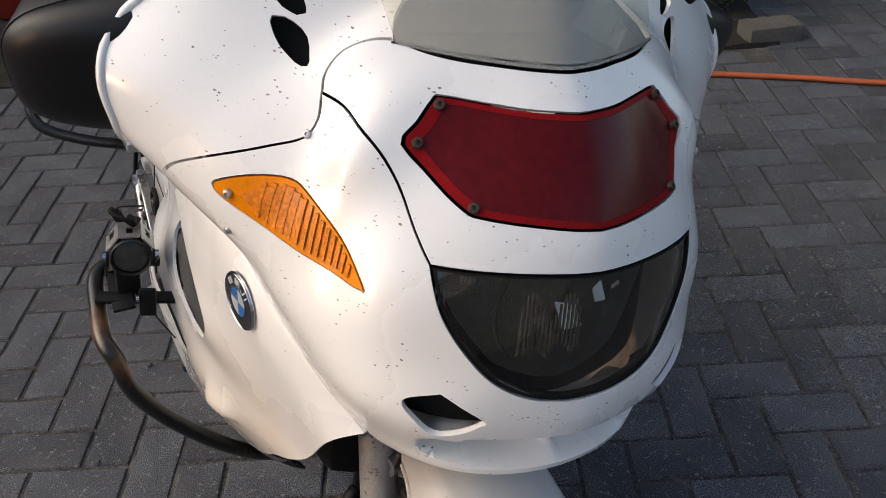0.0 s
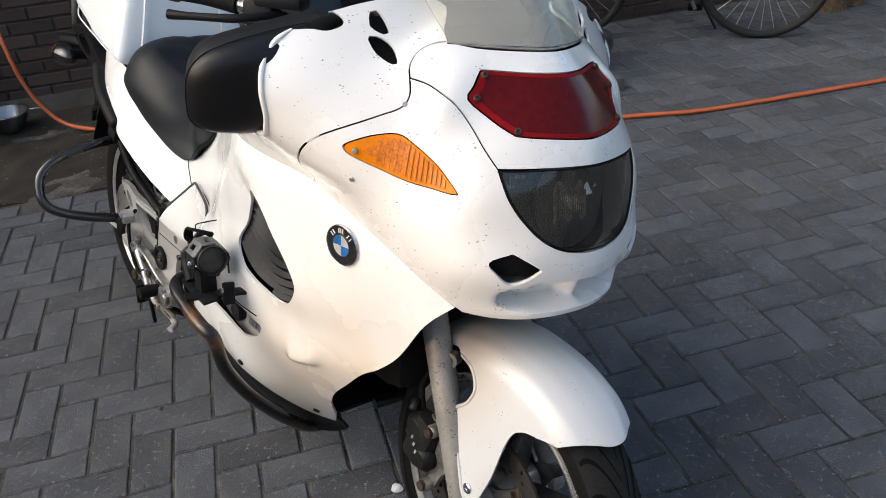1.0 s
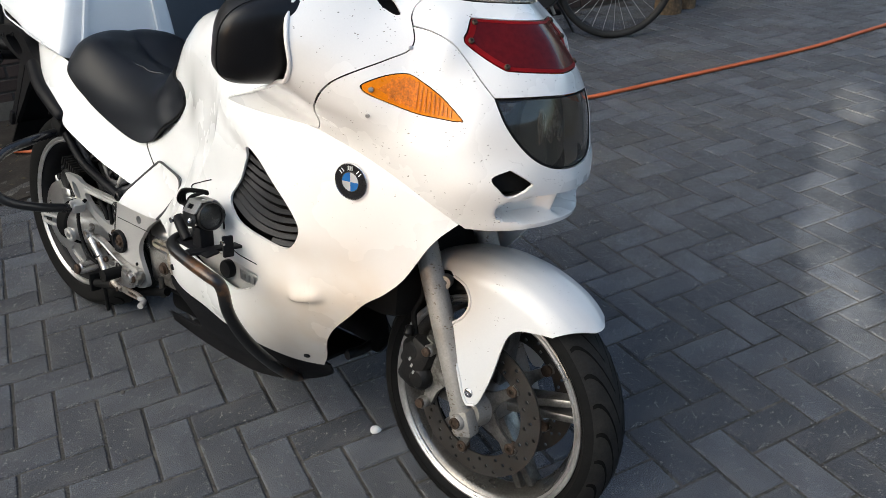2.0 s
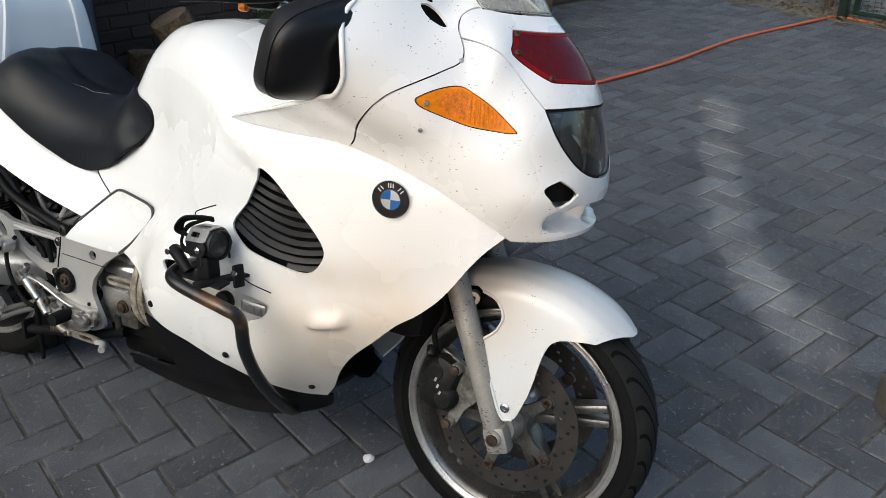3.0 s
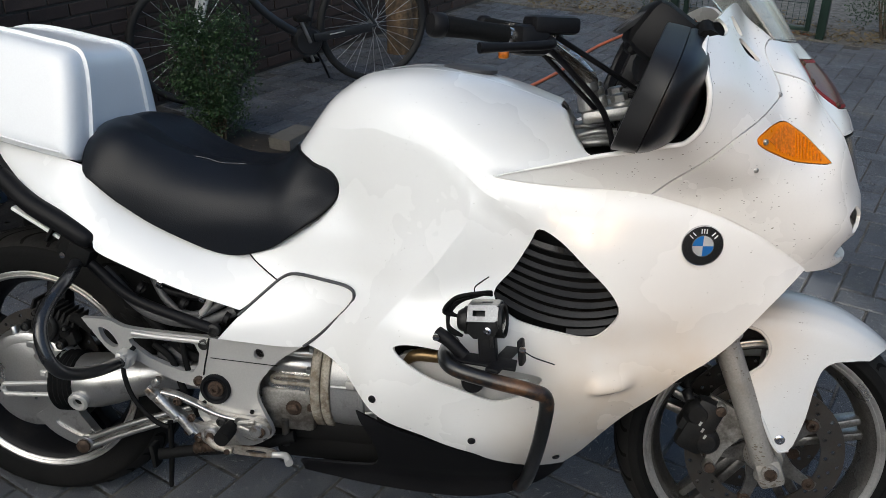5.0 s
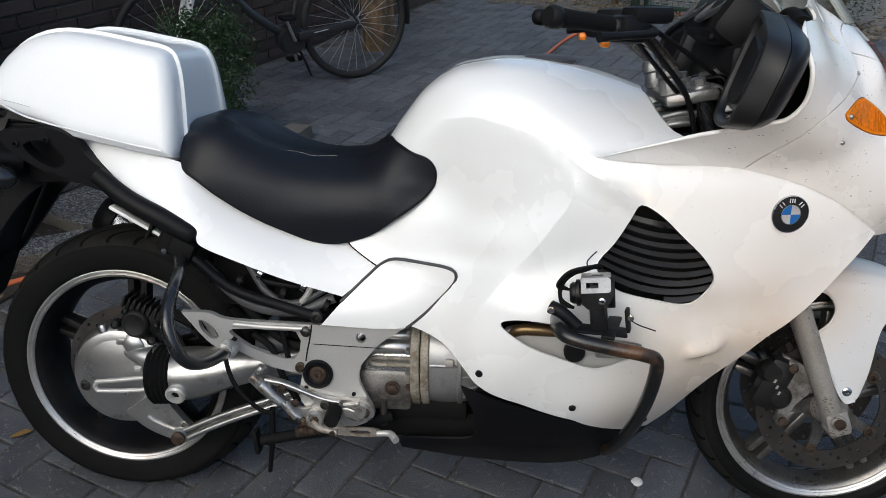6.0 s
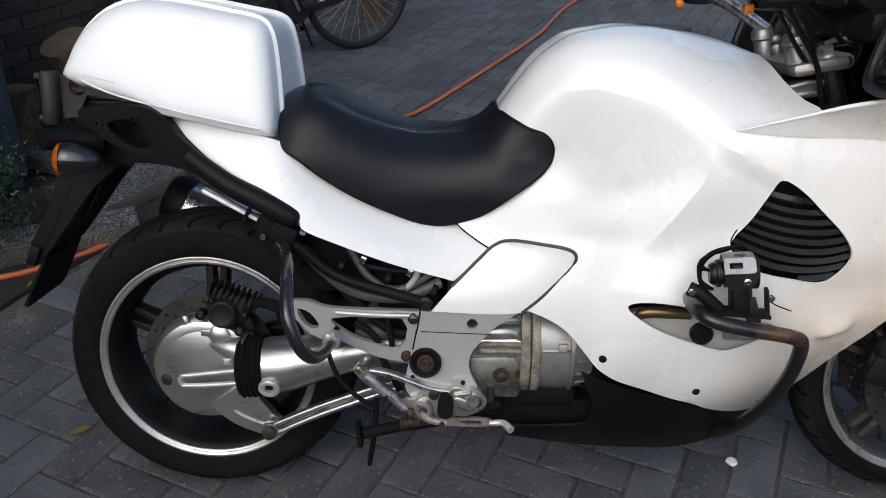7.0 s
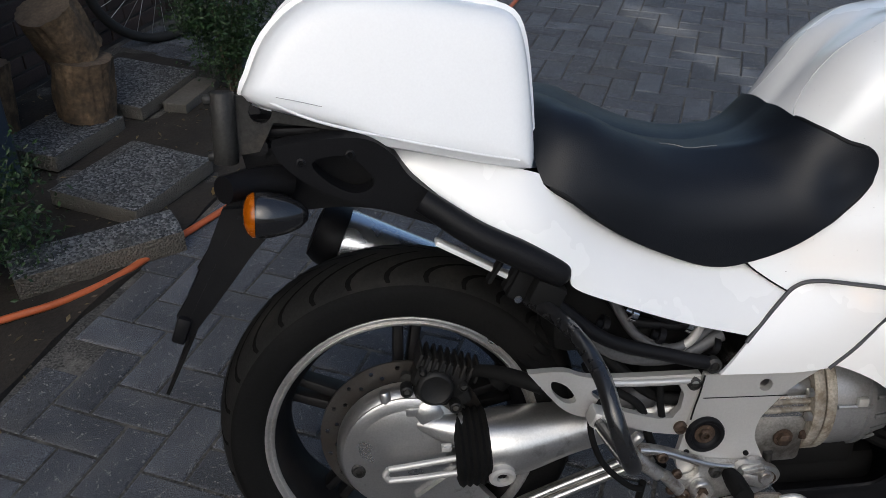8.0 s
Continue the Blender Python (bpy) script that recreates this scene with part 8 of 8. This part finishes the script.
litter = bpy.data.meshes.new("leaf_litter")
litter.from_pydata(tv, [], tf)
litter.materials.append(STRAW)
tagged(new("leaf_litter", litter), "dry leaf bits and straw on the soil", "litter", kind="stuff")
for at, turn in ((yard(-0.06, -0.41, 0.004), 30), (yard(1.08, -1.06, 0.012), 80), (yard(1.12, -1.02, 0.012), 10)):
    bm = bmesh.new()
    pts = [(-0.03, 0, 0), (-0.01, -0.014, 0.004), (0.015, -0.010, 0.006), (0.03, 0, 0.002), (0.012, 0.012, 0.006), (-0.012, 0.010, 0.003)]
    vs = [bm.verts.new(p) for p in pts]
    mid = bm.verts.new((0, 0, -0.001))
    for i in range(6):
        bm.faces.new((mid, vs[i], vs[(i + 1) % 6]))
    bmesh.ops.solidify(bm, geom=list(bm.faces), thickness=0.0008)
    bm.transform(Matrix.Translation(at) @ pose(0, 0, 0, 0, 0, turn))
    tagged(part("fallen_leaf", bm, DRY_LEAF), "curled yellow-brown fallen leaf on the ground", "leaf", "fallen leaves")

# slabs, stones, logs
def slab(name, p, d, z, size, turn, tilt, mat, label, category="slab", group="pebbled slabs"):
    bm = bmesh.new()
    bmesh.ops.create_cube(bm, size=1)
    for v in bm.verts:
        v.co = Vector(v.co[i] * size[i] for i in range(3))
    bmesh.ops.bevel(bm, geom=list(bm.edges), offset=0.005, segments=2, affect="EDGES", profile=0.6)
    bmesh.ops.subdivide_edges(bm, edges=[e for e in bm.edges if e.calc_length() > 0.1], cuts=6, use_grid_fill=True)
    for v in bm.verts:
        v.co += Vector((noise.noise(v.co * 25), noise.noise(v.co * 25 + Vector((5, 0, 0))), noise.noise(v.co * 25 + Vector((0, 7, 0))))) * 0.0025
    bm.transform(yard_pose(p, d, z, turn) @ pose(0, 0, 0, *tilt))
    return tagged(part(name, sharpen(bm, 40), mat), label, category, group)


slab("pebbled_slab", 1.01, -1.31, 0.040, (0.40, 0.325, 0.056), -3, (1, 2, 0), PEBBLE, "washed pebble concrete slab lying on the soil")
slab("pebbled_slab", 0.62, -1.155, 0.042, (0.46, 0.12, 0.075), -39, (6, 0, 0), PEBBLE, "narrow pebbled slab edging the soil bed")
slab("pebbled_slab", 1.20, -1.75, 0.032, (0.37, 0.26, 0.058), 0, (0, 2, 0), PEBBLE, "pebbled slab carrying the log pieces")
slab("pebbled_slab", 1.66, -1.79, 0.034, (0.39, 0.37, 0.056), 1, (2, 0, 0), PEBBLE, "pebbled slab flat against the brick wall")
slab("concrete_tile", 1.71, -1.54, 0.018, (0.27, 0.10, 0.04), 3, (0, 0, 0), CONCRETE, "broken grey concrete tile on the soil", "tile", "")
slab("kerb_stone", 2.03, -1.13, 0.030, (0.22, 0.12, 0.075), 8, (0, 0, 0), CONCRETE, "weathered concrete kerb stone beside the shrub", "stone", "")
bm = block((0, 0, 0.05), (0.12, 0.09, 0.10), 0.008)
bm.transform(pose(2.335, 0.80, 0, 0, 0, 25))
tagged(part("concrete_block", bm, CONCRETE), "small pale concrete block on the paving", "block")


def log_piece(p, d, z, r, h, lean, label):
    """A short round of wood with rough bark and cracked end grain."""
    bm = bmesh.new()
    n, rows = 72, 16
    rings = []
    for j in range(rows + 1):
        row = []
        for i in range(n):
            a = 2 * math.pi * i / n
            f = 1 + 0.10 * noise.noise(Vector((math.cos(a) * 1.4, math.sin(a) * 1.4, p * 3 + j * 0.05))) + 0.10 * noise.noise(Vector((math.cos(a) * 5, math.sin(a) * 5, j * 0.16 + z * 9))) - 0.13 * max(0.0, abs(noise.noise(Vector((math.cos(a) * 9, math.sin(a) * 9, j * 0.10 + z * 5)))) - 0.12)
            row.append(bm.verts.new((r * f * math.cos(a), r * f * math.sin(a), h * j / rows)))
        rings.append(row)
    for A, B in zip(rings, rings[1:]):
        for i in range(n):
            bm.faces.new((A[i], A[(i + 1) % n], B[(i + 1) % n], B[i])).smooth = True
    m = yard_pose(p, d, z) @ pose(0, 0, 0, *lean)
    caps = []
    for zz, ring in ((0, rings[0]), (h, rings[-1])):
        cap = bmesh.new()
        c = cap.verts.new((0, 0, zz + (0.004 if zz else -0.002)))
        vs = [cap.verts.new(v.co) for v in ring]
        for i in range(n):
            cap.faces.new((c, vs[i], vs[(i + 1) % n]) if zz else (c, vs[(i + 1) % n], vs[i]))
        cap.transform(m)
        caps.append(cap)
    bm.transform(m)
    ob = tagged(part("log", bm, BARK), label, "log", "stacked logs")
    for cap in caps:
        part("end_grain", cap, WOOD_END, ob)
    return ob


log_piece(1.345, -1.740, 0.060, 0.104, 0.215, (3, 5, 0), "thick rough-barked log round standing on a slab")
log_piece(1.385, -1.765, 0.272, 0.100, 0.215, (-4, -24, 0), "split log round stacked on another log")
log_piece(3.80, -1.76, 0.0, 0.085, 0.62, (0, 0, 0), "weathered wooden post standing by the wall")
log_piece(3.98, -1.80, 0.0, 0.07, 0.55, (0, 2, 0), "thinner weathered wooden post by the wall")
log_piece(1.20, -2.03, 0.0, 0.075, 0.26, (0, 6, 0), "dark old log in the shade of the wall")

# shrubs
def shrub(p, d, r, h, leaves, label, seed):
    rg = random.Random(seed)
    base = yard(p, d, 0.01)
    ob = thing("box_shrub", label, "shrub", "box shrubs", at=Matrix.Translation(base))
    stems = []
    for i in range(9):
        a, l = rg.uniform(0, 6.28), rg.uniform(0.3, 0.9)
        stems.append(tube([(0.015 * math.cos(a), 0.015 * math.sin(a), -0.02), (r * 0.35 * l * math.cos(a), r * 0.35 * l * math.sin(a), h * 0.35), (r * 0.7 * l * math.cos(a + 0.3), r * 0.7 * l * math.sin(a + 0.3), h * 0.8)], [0.008, 0.006, 0.002], 6, 4))
    for bm in stems:
        part("branch", bm, STEM, ob)
    v, f = [], []
    clumps = []
    for i in range(90):
        z = rg.random() ** 0.8
        rr = r * (0.55 + 0.55 * math.sin(min(1, z * 1.15) * 2.6)) * rg.uniform(0.35, 1.08)
        a = rg.uniform(0, 6.28)
        clumps.append(Vector((rr * math.cos(a), rr * math.sin(a), 0.03 + h * (0.1 + 0.9 * z))))
    for i in range(leaves):
        c = clumps[rg.randrange(len(clumps))] + Vector((rg.gauss(0, 0.034), rg.gauss(0, 0.034), rg.gauss(0, 0.038)))
        if c.z < 0.01:
            continue
        n = Vector((rg.gauss(0, 1), rg.gauss(0, 1), rg.gauss(0.5, 1))).normalized()
        t = n.orthogonal().normalized()
        t = Matrix.Rotation(rg.uniform(0, 6.28), 3, n) @ t
        s = n.cross(t)
        l, w = rg.uniform(0.007, 0.013), rg.uniform(0.0035, 0.006)
        k = len(v)
        v += [tuple(c - t * l), tuple(c - s * w + n * 0.0015), tuple(c + t * l), tuple(c + s * w + n * 0.0015)]
        f += [(k, k + 1, k + 2), (k, k + 2, k + 3)]
    me = bpy.data.meshes.new("leaves")
    me.from_pydata(v, [], f)
    me.materials.append(LEAF)
    lv = new("leaves", me)
    lv.parent = ob
    tagged(lv, kind="stuff")
    return ob


shrub(1.84, -1.42, 0.17, 0.58, 9000, "small dark green box shrub in the soil", 3)
shrub(0.42, -1.40, 0.20, 0.36, 4200, "low dark green box shrub at the bed's edge", 5)

# orange hose
hose_pts = [yard(-0.73, -2.12, 0.66), yard(-0.72, -2.0, 0.60), yard(-0.69, -1.92, 0.44), yard(-0.66, -1.9, 0.27), yard(-0.6, -1.88, 0.13), yard(-0.5, -1.83, 0.04), yard(-0.3, -1.7, 0.02), yard(0.0, -1.46, 0.02)]
hose_pts += [Vector((x, y, 0.011)) for x, y in ((-1.0, 0.785), (-0.88, 0.845), (-0.755, 0.945), (-0.64, 1.10), (-0.5, 1.285), (-0.386, 1.44), (-0.1, 1.83), (0.132, 2.14), (0.345, 2.41), (0.584, 2.88), (0.76, 3.24), (1.02, 3.8), (1.26, 4.5), (1.58, 5.1), (1.75, 5.40), (1.84, 5.47), (1.95, 5.42), (2.3, 5.30), (2.8, 5.08))]
tagged(part("garden_hose", tube(hose_pts, 0.0105, 12, 5), ORANGE), "orange garden hose lying across the yard", "hose")

# steel bowl by the wall
bowl = tagged(part("dog_bowl", lathe([(0, 0.004), (0.055, 0.004), (0.085, 0.05), (0.100, 0.095), (0.108, 0.097), (0.107, 0.100), (0.099, 0.100), (0.083, 0.055), (0.05, 0.009), (0, 0.008)], yard(-0.80, -1.98, 0.012), (0.03, 0.02, 1), 36), STEEL), "dented stainless steel bowl on the ground", "bowl")
part("handle", tube([tuple(yard(-0.70, -1.98, 0.105)), tuple(yard(-0.66, -1.96, 0.112)), tuple(yard(-0.63, -1.97, 0.108)), tuple(yard(-0.66, -2.0, 0.105))], 0.004, 8), STEEL, bowl)

# red plastic box beside the bowl
RED_BOX = material("faded_red_plastic", (0.16, 0.012, 0.008), 0.45, 0, 0, 0.2, 5, 200, 0.1, stain=(0.06, 0.012, 0.010), stain_at=(0.5, 0.8), stain_scale=6, spec=0.3)
box = thing("plastic_box", "dull red plastic storage box on the soil beside the bowl", "box", at=yard_pose(-1.22, -1.90, 0.012, -14))
part("body", block((0, 0, 0.135), (0.34, 0.30, 0.27), 0.018, (0, 0, 0), 1.16), RED_BOX, box)
part("lid", block((0, 0, 0.287), (0.43, 0.385, 0.034), 0.010), RED_BOX, box)
for s in (-1, 1):
    part("clip", block((0.205 * s, 0, 0.262), (0.018, 0.08, 0.055), 0.004), RED_BOX, box)

# waste bin
bin_at = yard_pose(0.665, -1.895)
wb = thing("waste_bin", "blue-grey plastic waste bin standing by the wall", "waste bin", at=bin_at)
bm = bmesh.new()
bmesh.ops.create_cube(bm, size=1)
for v in bm.verts:
    s = 1.0 if v.co.z > 0 else 0.97
    v.co = Vector((v.co.x * 0.50 * s, v.co.y * 0.52 * s, 0.05 + (v.co.z + 0.5) * 0.93))
bmesh.ops.bevel(bm, geom=list(bm.edges), offset=0.03, segments=3, affect="EDGES", profile=0.5)
part("body", sharpen(bm, 40), BIN, wb)
part("lid", block((0, 0, 1.005), (0.56, 0.58, 0.05), 0.02), BIN, wb)
part("rim", block((0, 0, 0.955), (0.54, 0.56, 0.04), 0.012), BIN, wb)
for s in (-1, 1):
    part("wheel", rod((0.17 * s + 0.0, 0.22, 0.09), (0.17 * s + 0.05, 0.22, 0.09), 0.09, seg=24, bevel=0.012), RUBBER, wb)
    part("foot", block((0.18 * s, -0.19, 0.028), (0.06, 0.08, 0.05), 0.008), BIN, wb)

# bicycle leaning by the wall
hub_f, hub_r = Vector((-0.925, 2.865, 0.345)), Vector((-0.075, 3.485, 0.345))
run = (hub_r - hub_f)
wheelbase = run.length
run.normalize()
bc = thing("bicycle", "dark city bicycle with a white front fork parked by the wall", "bicycle", at=Matrix.Translation((hub_f.x, hub_f.y, 0)) @ pose(0, 0, 0, 0, 0, math.degrees(math.atan2(run.y, run.x))))


def cycle_wheel(x):
    c = (x, 0, 0.345)
    w = part("wheel", lathe([(0.0, -0.035), (0.018, -0.035), (0.022, 0), (0.018, 0.035), (0, 0.035)], c, (0, 1, 0), 16), SILVER, bc)
    part("tyre", lathe([(0.345 - 0.022 + 0.022 * math.cos(a * math.pi / 6), 0.022 * math.sin(a * math.pi / 6)) for a in range(12)], c, (0, 1, 0), 64, True, 80), BIKE_RUBBER, w)
    part("rim", lathe([(0.311, -0.012), (0.318, -0.013), (0.322, 0), (0.318, 0.013), (0.311, 0.012), (0.302, 0.007), (0.302, -0.007)], c, (0, 1, 0), 64, True, 50), RIM_DARK, w)
    part("reflective_band", lathe([(0.3150, -0.0150), (0.3180, -0.0172), (0.3182, -0.0176), (0.3150, -0.0156)], c, (0, 1, 0), 64, True), SATIN, w)
    for k in range(28):
        a = 2 * math.pi * k / 28
        o = 0.55 * (1 if k % 4 < 2 else -1)
        s = 0.028 * (1 if k % 2 else -1)
        part("spoke", rod((x + 0.02 * math.cos(a + o), s, 0.345 + 0.02 * math.sin(a + o)), (x + 0.303 * math.cos(a), s * 0.1, 0.345 + 0.303 * math.sin(a)), 0.0011, seg=5), SPOKE, w)


cycle_wheel(0.0)
cycle_wheel(wheelbase)
for y in (-0.055, 0.055):
    part("fork_blade", tube([(0.0, y, 0.345), (0.03, y, 0.42), (0.10, y, 0.62), (0.14, y * 0.8, 0.74)], [0.012, 0.017, 0.018, 0.018], 12), BIKE_WHITE, bc, "white fork blade")
    for i in range(5):
        part("fork_mark", block((0.045 + 0.0102 * i * 1.35, y * 1.36, 0.48 + 0.028 * i * 1.35), (0.010, 0.002, 0.014), 0, (0, 20, 0)), GREY, bc)
part("brake_arch", tube([(0.12, -0.055, 0.68), (0.11, 0, 0.735), (0.12, 0.055, 0.68)], 0.010, 10), BIKE_DARK, bc)
crank = (0.64, 0, 0.29)
for pts, r in (([(0.16, 0, 0.80), (0.23, 0, 1.0)], 0.022), ([(0.17, 0, 0.83), (0.38, 0, 0.50), crank], 0.024), ([crank, (0.70, 0, 0.55), (0.78, 0, 0.85)], 0.018), ([(0.19, 0, 0.90), (0.45, 0, 0.68), (0.72, 0, 0.60)], 0.019)):
    part("frame_tube", tube(pts, r, 12), BIKE_DARK, bc)
for y in (-0.05, 0.05):
    part("chain_stay", tube([(0.66, y * 0.6, 0.29), (0.85, y, 0.31), (wheelbase, y, 0.345)], 0.011, 10), BIKE_DARK, bc)
    part("seat_stay", tube([(0.76, y * 0.4, 0.78), (0.90, y, 0.56), (wheelbase, y, 0.345)], 0.009, 10), BIKE_DARK, bc)
part("crank_case", lathe([(0, -0.06), (0.07, -0.055), (0.085, -0.03), (0.085, 0.03), (0.07, 0.055), (0, 0.06)], crank, (0, 1, 0), 28), BIKE_DARK, bc, "black motor housing at the cranks")
part("chain_guard", block((0.84, -0.066, 0.325), (0.36, 0.018, 0.05), 0.008, (0, -4, 0)), BIKE_DARK, bc)
part("guard_line", block((0.80, -0.078, 0.330), (0.09, 0.003, 0.006), 0.001, (0, -6, 0)), SATIN, bc)
for s in (-1, 1):
    part("crank_arm", tube([(0.64, 0.07 * s, 0.29), (0.64 + 0.06 * s, 0.085 * s, 0.29 - 0.15 * s)], 0.010, 8), SILVER, bc)
    part("pedal", block((0.64 + 0.06 * s, 0.13 * s, 0.29 - 0.15 * s), (0.08, 0.08, 0.022), 0.005), RUBBER, bc)
part("rear_mudguard", sheet(lambda u, v: np.c_[wheelbase + (0.365 + 0.0 * u) * np.cos(np.radians(u)), v, 0.345 + 0.365 * np.sin(np.radians(u))], [(-10, -0.028), (150, -0.028), (150, 0.028), (-10, 0.028)], (), 0.03, 0.002, 0.0064, (0, 0, 1)), BIKE_DARK, bc)
part("saddle", pillow((0.80, 0, 0.96), (0.13, 0.08, 0.04), 2.4, 20, 12), BIKE_DARK, bc)
part("handlebar", tube([(0.30, -0.28, 1.06), (0.20, -0.22, 1.07), (0.22, 0, 1.05), (0.20, 0.22, 1.07), (0.30, 0.28, 1.06)], 0.012, 10), BIKE_DARK, bc)
part("kick_stand", tube([(0.68, 0.05, 0.27), (0.76, 0.12, 0.13), (0.82, 0.17, 0.006)], 0.008, 8), BIKE_DARK, bc)

# wire gate at the end of the yard
gate = thing("wire_gate", "dark green welded wire garden gate", "gate", at=Matrix.Translation(yard(5.73, 0, 0)) @ pose(0, 0, 0, 0, 0, WALL_TURN - 90))
for x in (-0.43, 0.47):
    part("frame_post", block((x, 0, 0.62), (0.035, 0.035, 1.14), 0.004), GREEN, gate)
for z in (0.065, 1.17):
    part("rail", block((0.02, 0, z), (0.90, 0.032, 0.032), 0.004), GREEN, gate)
for i in range(20):
    part("wire", rod((-0.42 + 0.0442 * (i + 0.5), 0, 0.06), (-0.42 + 0.0442 * (i + 0.5), 0, 1.18), 0.0018, seg=6), GREEN, gate)
for i in range(9):
    part("wire", rod((-0.43, 0.004, 0.12 + i * 0.12), (0.47, 0.004, 0.12 + i * 0.12), 0.0022, seg=6), GREEN, gate)
for x in (-0.52, 0.565):
    pst = tagged(part("gate_post", block((0, 0, 0.70), (0.06, 0.06, 1.42), 0.006), GREEN), "dark green steel gate post", "post", "gate posts")
    pst.matrix_world = Matrix.Translation(yard(5.73, x, 0)) @ pose(0, 0, 0, 0, 0, WALL_TURN - 90)
verge = part("gravel_verge", sheet(lambda u, v: np.array([yard(p, d, 0.006 + 0.03 * max(noise.noise(Vector((p * 2, d * 2, 0))), -0.2)) for p, d in zip(u, v)]), [(5.66, -2.2), (9, -2.2), (9, 4.6), (5.66, 4.6)], (), 0.12, 0.03, 1, (0, 0, 1)), GRAVEL)
tagged(verge, "pale gravel path strewn with leaves behind the gate", "gravel", kind="structure")
lv, lf = [], []
for i in range(2200):
    p, d = 5.66 + abs(rng.gauss(0, 0.35)), rng.uniform(-1.8, 2.6)
    if p < 5.70 and rng.random() < 0.5:
        continue
    c = yard(p - (0.10 if rng.random() < 0.2 else 0), d, 0.012 + rng.random() * 0.02)
    t, l, w = rng.uniform(0, 6.28), rng.uniform(0.012, 0.028), rng.uniform(0.006, 0.014)
    u, v = Vector((math.cos(t), math.sin(t), rng.uniform(-0.5, 0.5))), Vector((-math.sin(t), math.cos(t), rng.uniform(-0.5, 0.5)))
    k = len(lv)
    lv += [tuple(c - u * l), tuple(c - v * w + Vector((0, 0, 0.005))), tuple(c + u * l), tuple(c + v * w)]
    lf += [(k, k + 1, k + 2), (k, k + 2, k + 3)]
me = bpy.data.meshes.new("leaf_drift")
me.from_pydata(lv, [], lf)
me.materials.append(STRAW)
tagged(new("leaf_drift", me), "drift of brown leaves along the fence", "leaves", kind="stuff")
shrub(5.95, -0.75, 0.26, 0.5, 3000, "dark shrub beside the wire gate", 11)
shrub(5.98, 0.95, 0.28, 0.55, 3000, "leafy dark shrub behind the gate post", 12)

# brick wall along the bed, bricks proud of the mortar
# carried up unseen to 5.4 m, to shade the bed and the wall's foot
wall = part("wall_brick", sheet(lambda u, v: np.array([yard(p, -2.212, z) for p, z in zip(u, v)]), [(-4.2, -0.1), (5.8, -0.1), (5.8, 5.4), (-4.2, 5.4)], (), 0.5, 0.22, 1, (PY, -PX, 0)), MORTAR)
tagged(wall, "dark brown brick house wall", "wall", kind="structure")
BL, BH, COURSE, PITCH = 0.205, 0.057, 0.0685, 0.217


def brick_points():
    out = []
    for y, ins in ((0.0, 0.0), (-0.0085, 0.0), (-0.011, 0.003)):
        a, b = BL / 2 - ins, BH / 2 - ins
        out += [(-a, y, -b), (a, y, -b), (a, y, b), (-a, y, b)]
    return out


BRICK_FACES = [(r * 4 + i, r * 4 + (i + 1) % 4, r * 4 + 4 + (i + 1) % 4, r * 4 + 4 + i) for r in range(2) for i in range(4)] + [(8, 9, 10, 11)]
brick_mesh = bpy.data.meshes.new("brick")
brick_mesh.from_pydata(brick_points(), [], BRICK_FACES)
brick_mesh.materials.append(BRICK)
bv, bf, made = [], [], 0
for row in range(43):
    for k in range(-19, 27):
        p = (k + 0.5 * (row % 2)) * PITCH + 0.05
        z = 0.010 + (row + 0.5) * COURSE
        if p > 5.65:
            continue
        m = yard_pose(p, -2.212, z, 0) @ pose(0, rng.uniform(-0.0015, 0.0015), 0, rng.gauss(0, 0.3), rng.gauss(0, 0.3), rng.gauss(0, 0.3))
        if made < 290 and row < 10 and (-1.4 < p < 0.3 or 1.0 < p < 5.2):
            made += 1
            ob = new("brick", brick_mesh)
            ob.parent = wall
            ob.matrix_local = m
        else:
            base = len(bv)
            bv += [tuple(m @ Vector(q)) for q in brick_points()]
            bf += [tuple(base + i for i in f) for f in BRICK_FACES]
me = bpy.data.meshes.new("upper_bricks")
me.from_pydata(bv, [], bf)
me.materials.append(BRICK)
ob = new("upper_bricks", me)
ob.parent = wall
tagged(ob, kind="stuff")
part("plinth", sheet(lambda u, v: np.array([yard(p, -2.196, z) for p, z in zip(u, v)]), [(-4.2, -0.05), (0.25, -0.05), (0.25, 0.10), (-4.2, 0.10)], (), 0.5, 0.02, 1, (PY, -PX, 0)), CONCRETE, wall)

# unseen plain walls added behind the camera; they close the yard and bounce light
near = tagged(part("wall_house", merge(block((0, 0, 1.05), (10.5, 0.3, 2.1), 0), block((0, 0.0, 2.15), (10.6, 0.4, 0.1), 0.02)), HOUSE), "unseen ochre house wall added to bounce warm light", "wall", kind="structure")
near.matrix_world = Matrix.Translation(yard(-5.6, 1.2, 0)) @ pose(0, 0, 0, 0, 0, WALL_TURN - 90)
garden = tagged(part("wall_garden", block((0, 0, 0.95), (10.8, 0.08, 1.9), 0.0), PALE_BOUNCE), "unseen pale wall added to bounce light", "wall", kind="structure")
garden.matrix_world = Matrix.Translation(yard(0.9, 5.2, 0)) @ pose(0, 0, 0, 0, 0, WALL_TURN)
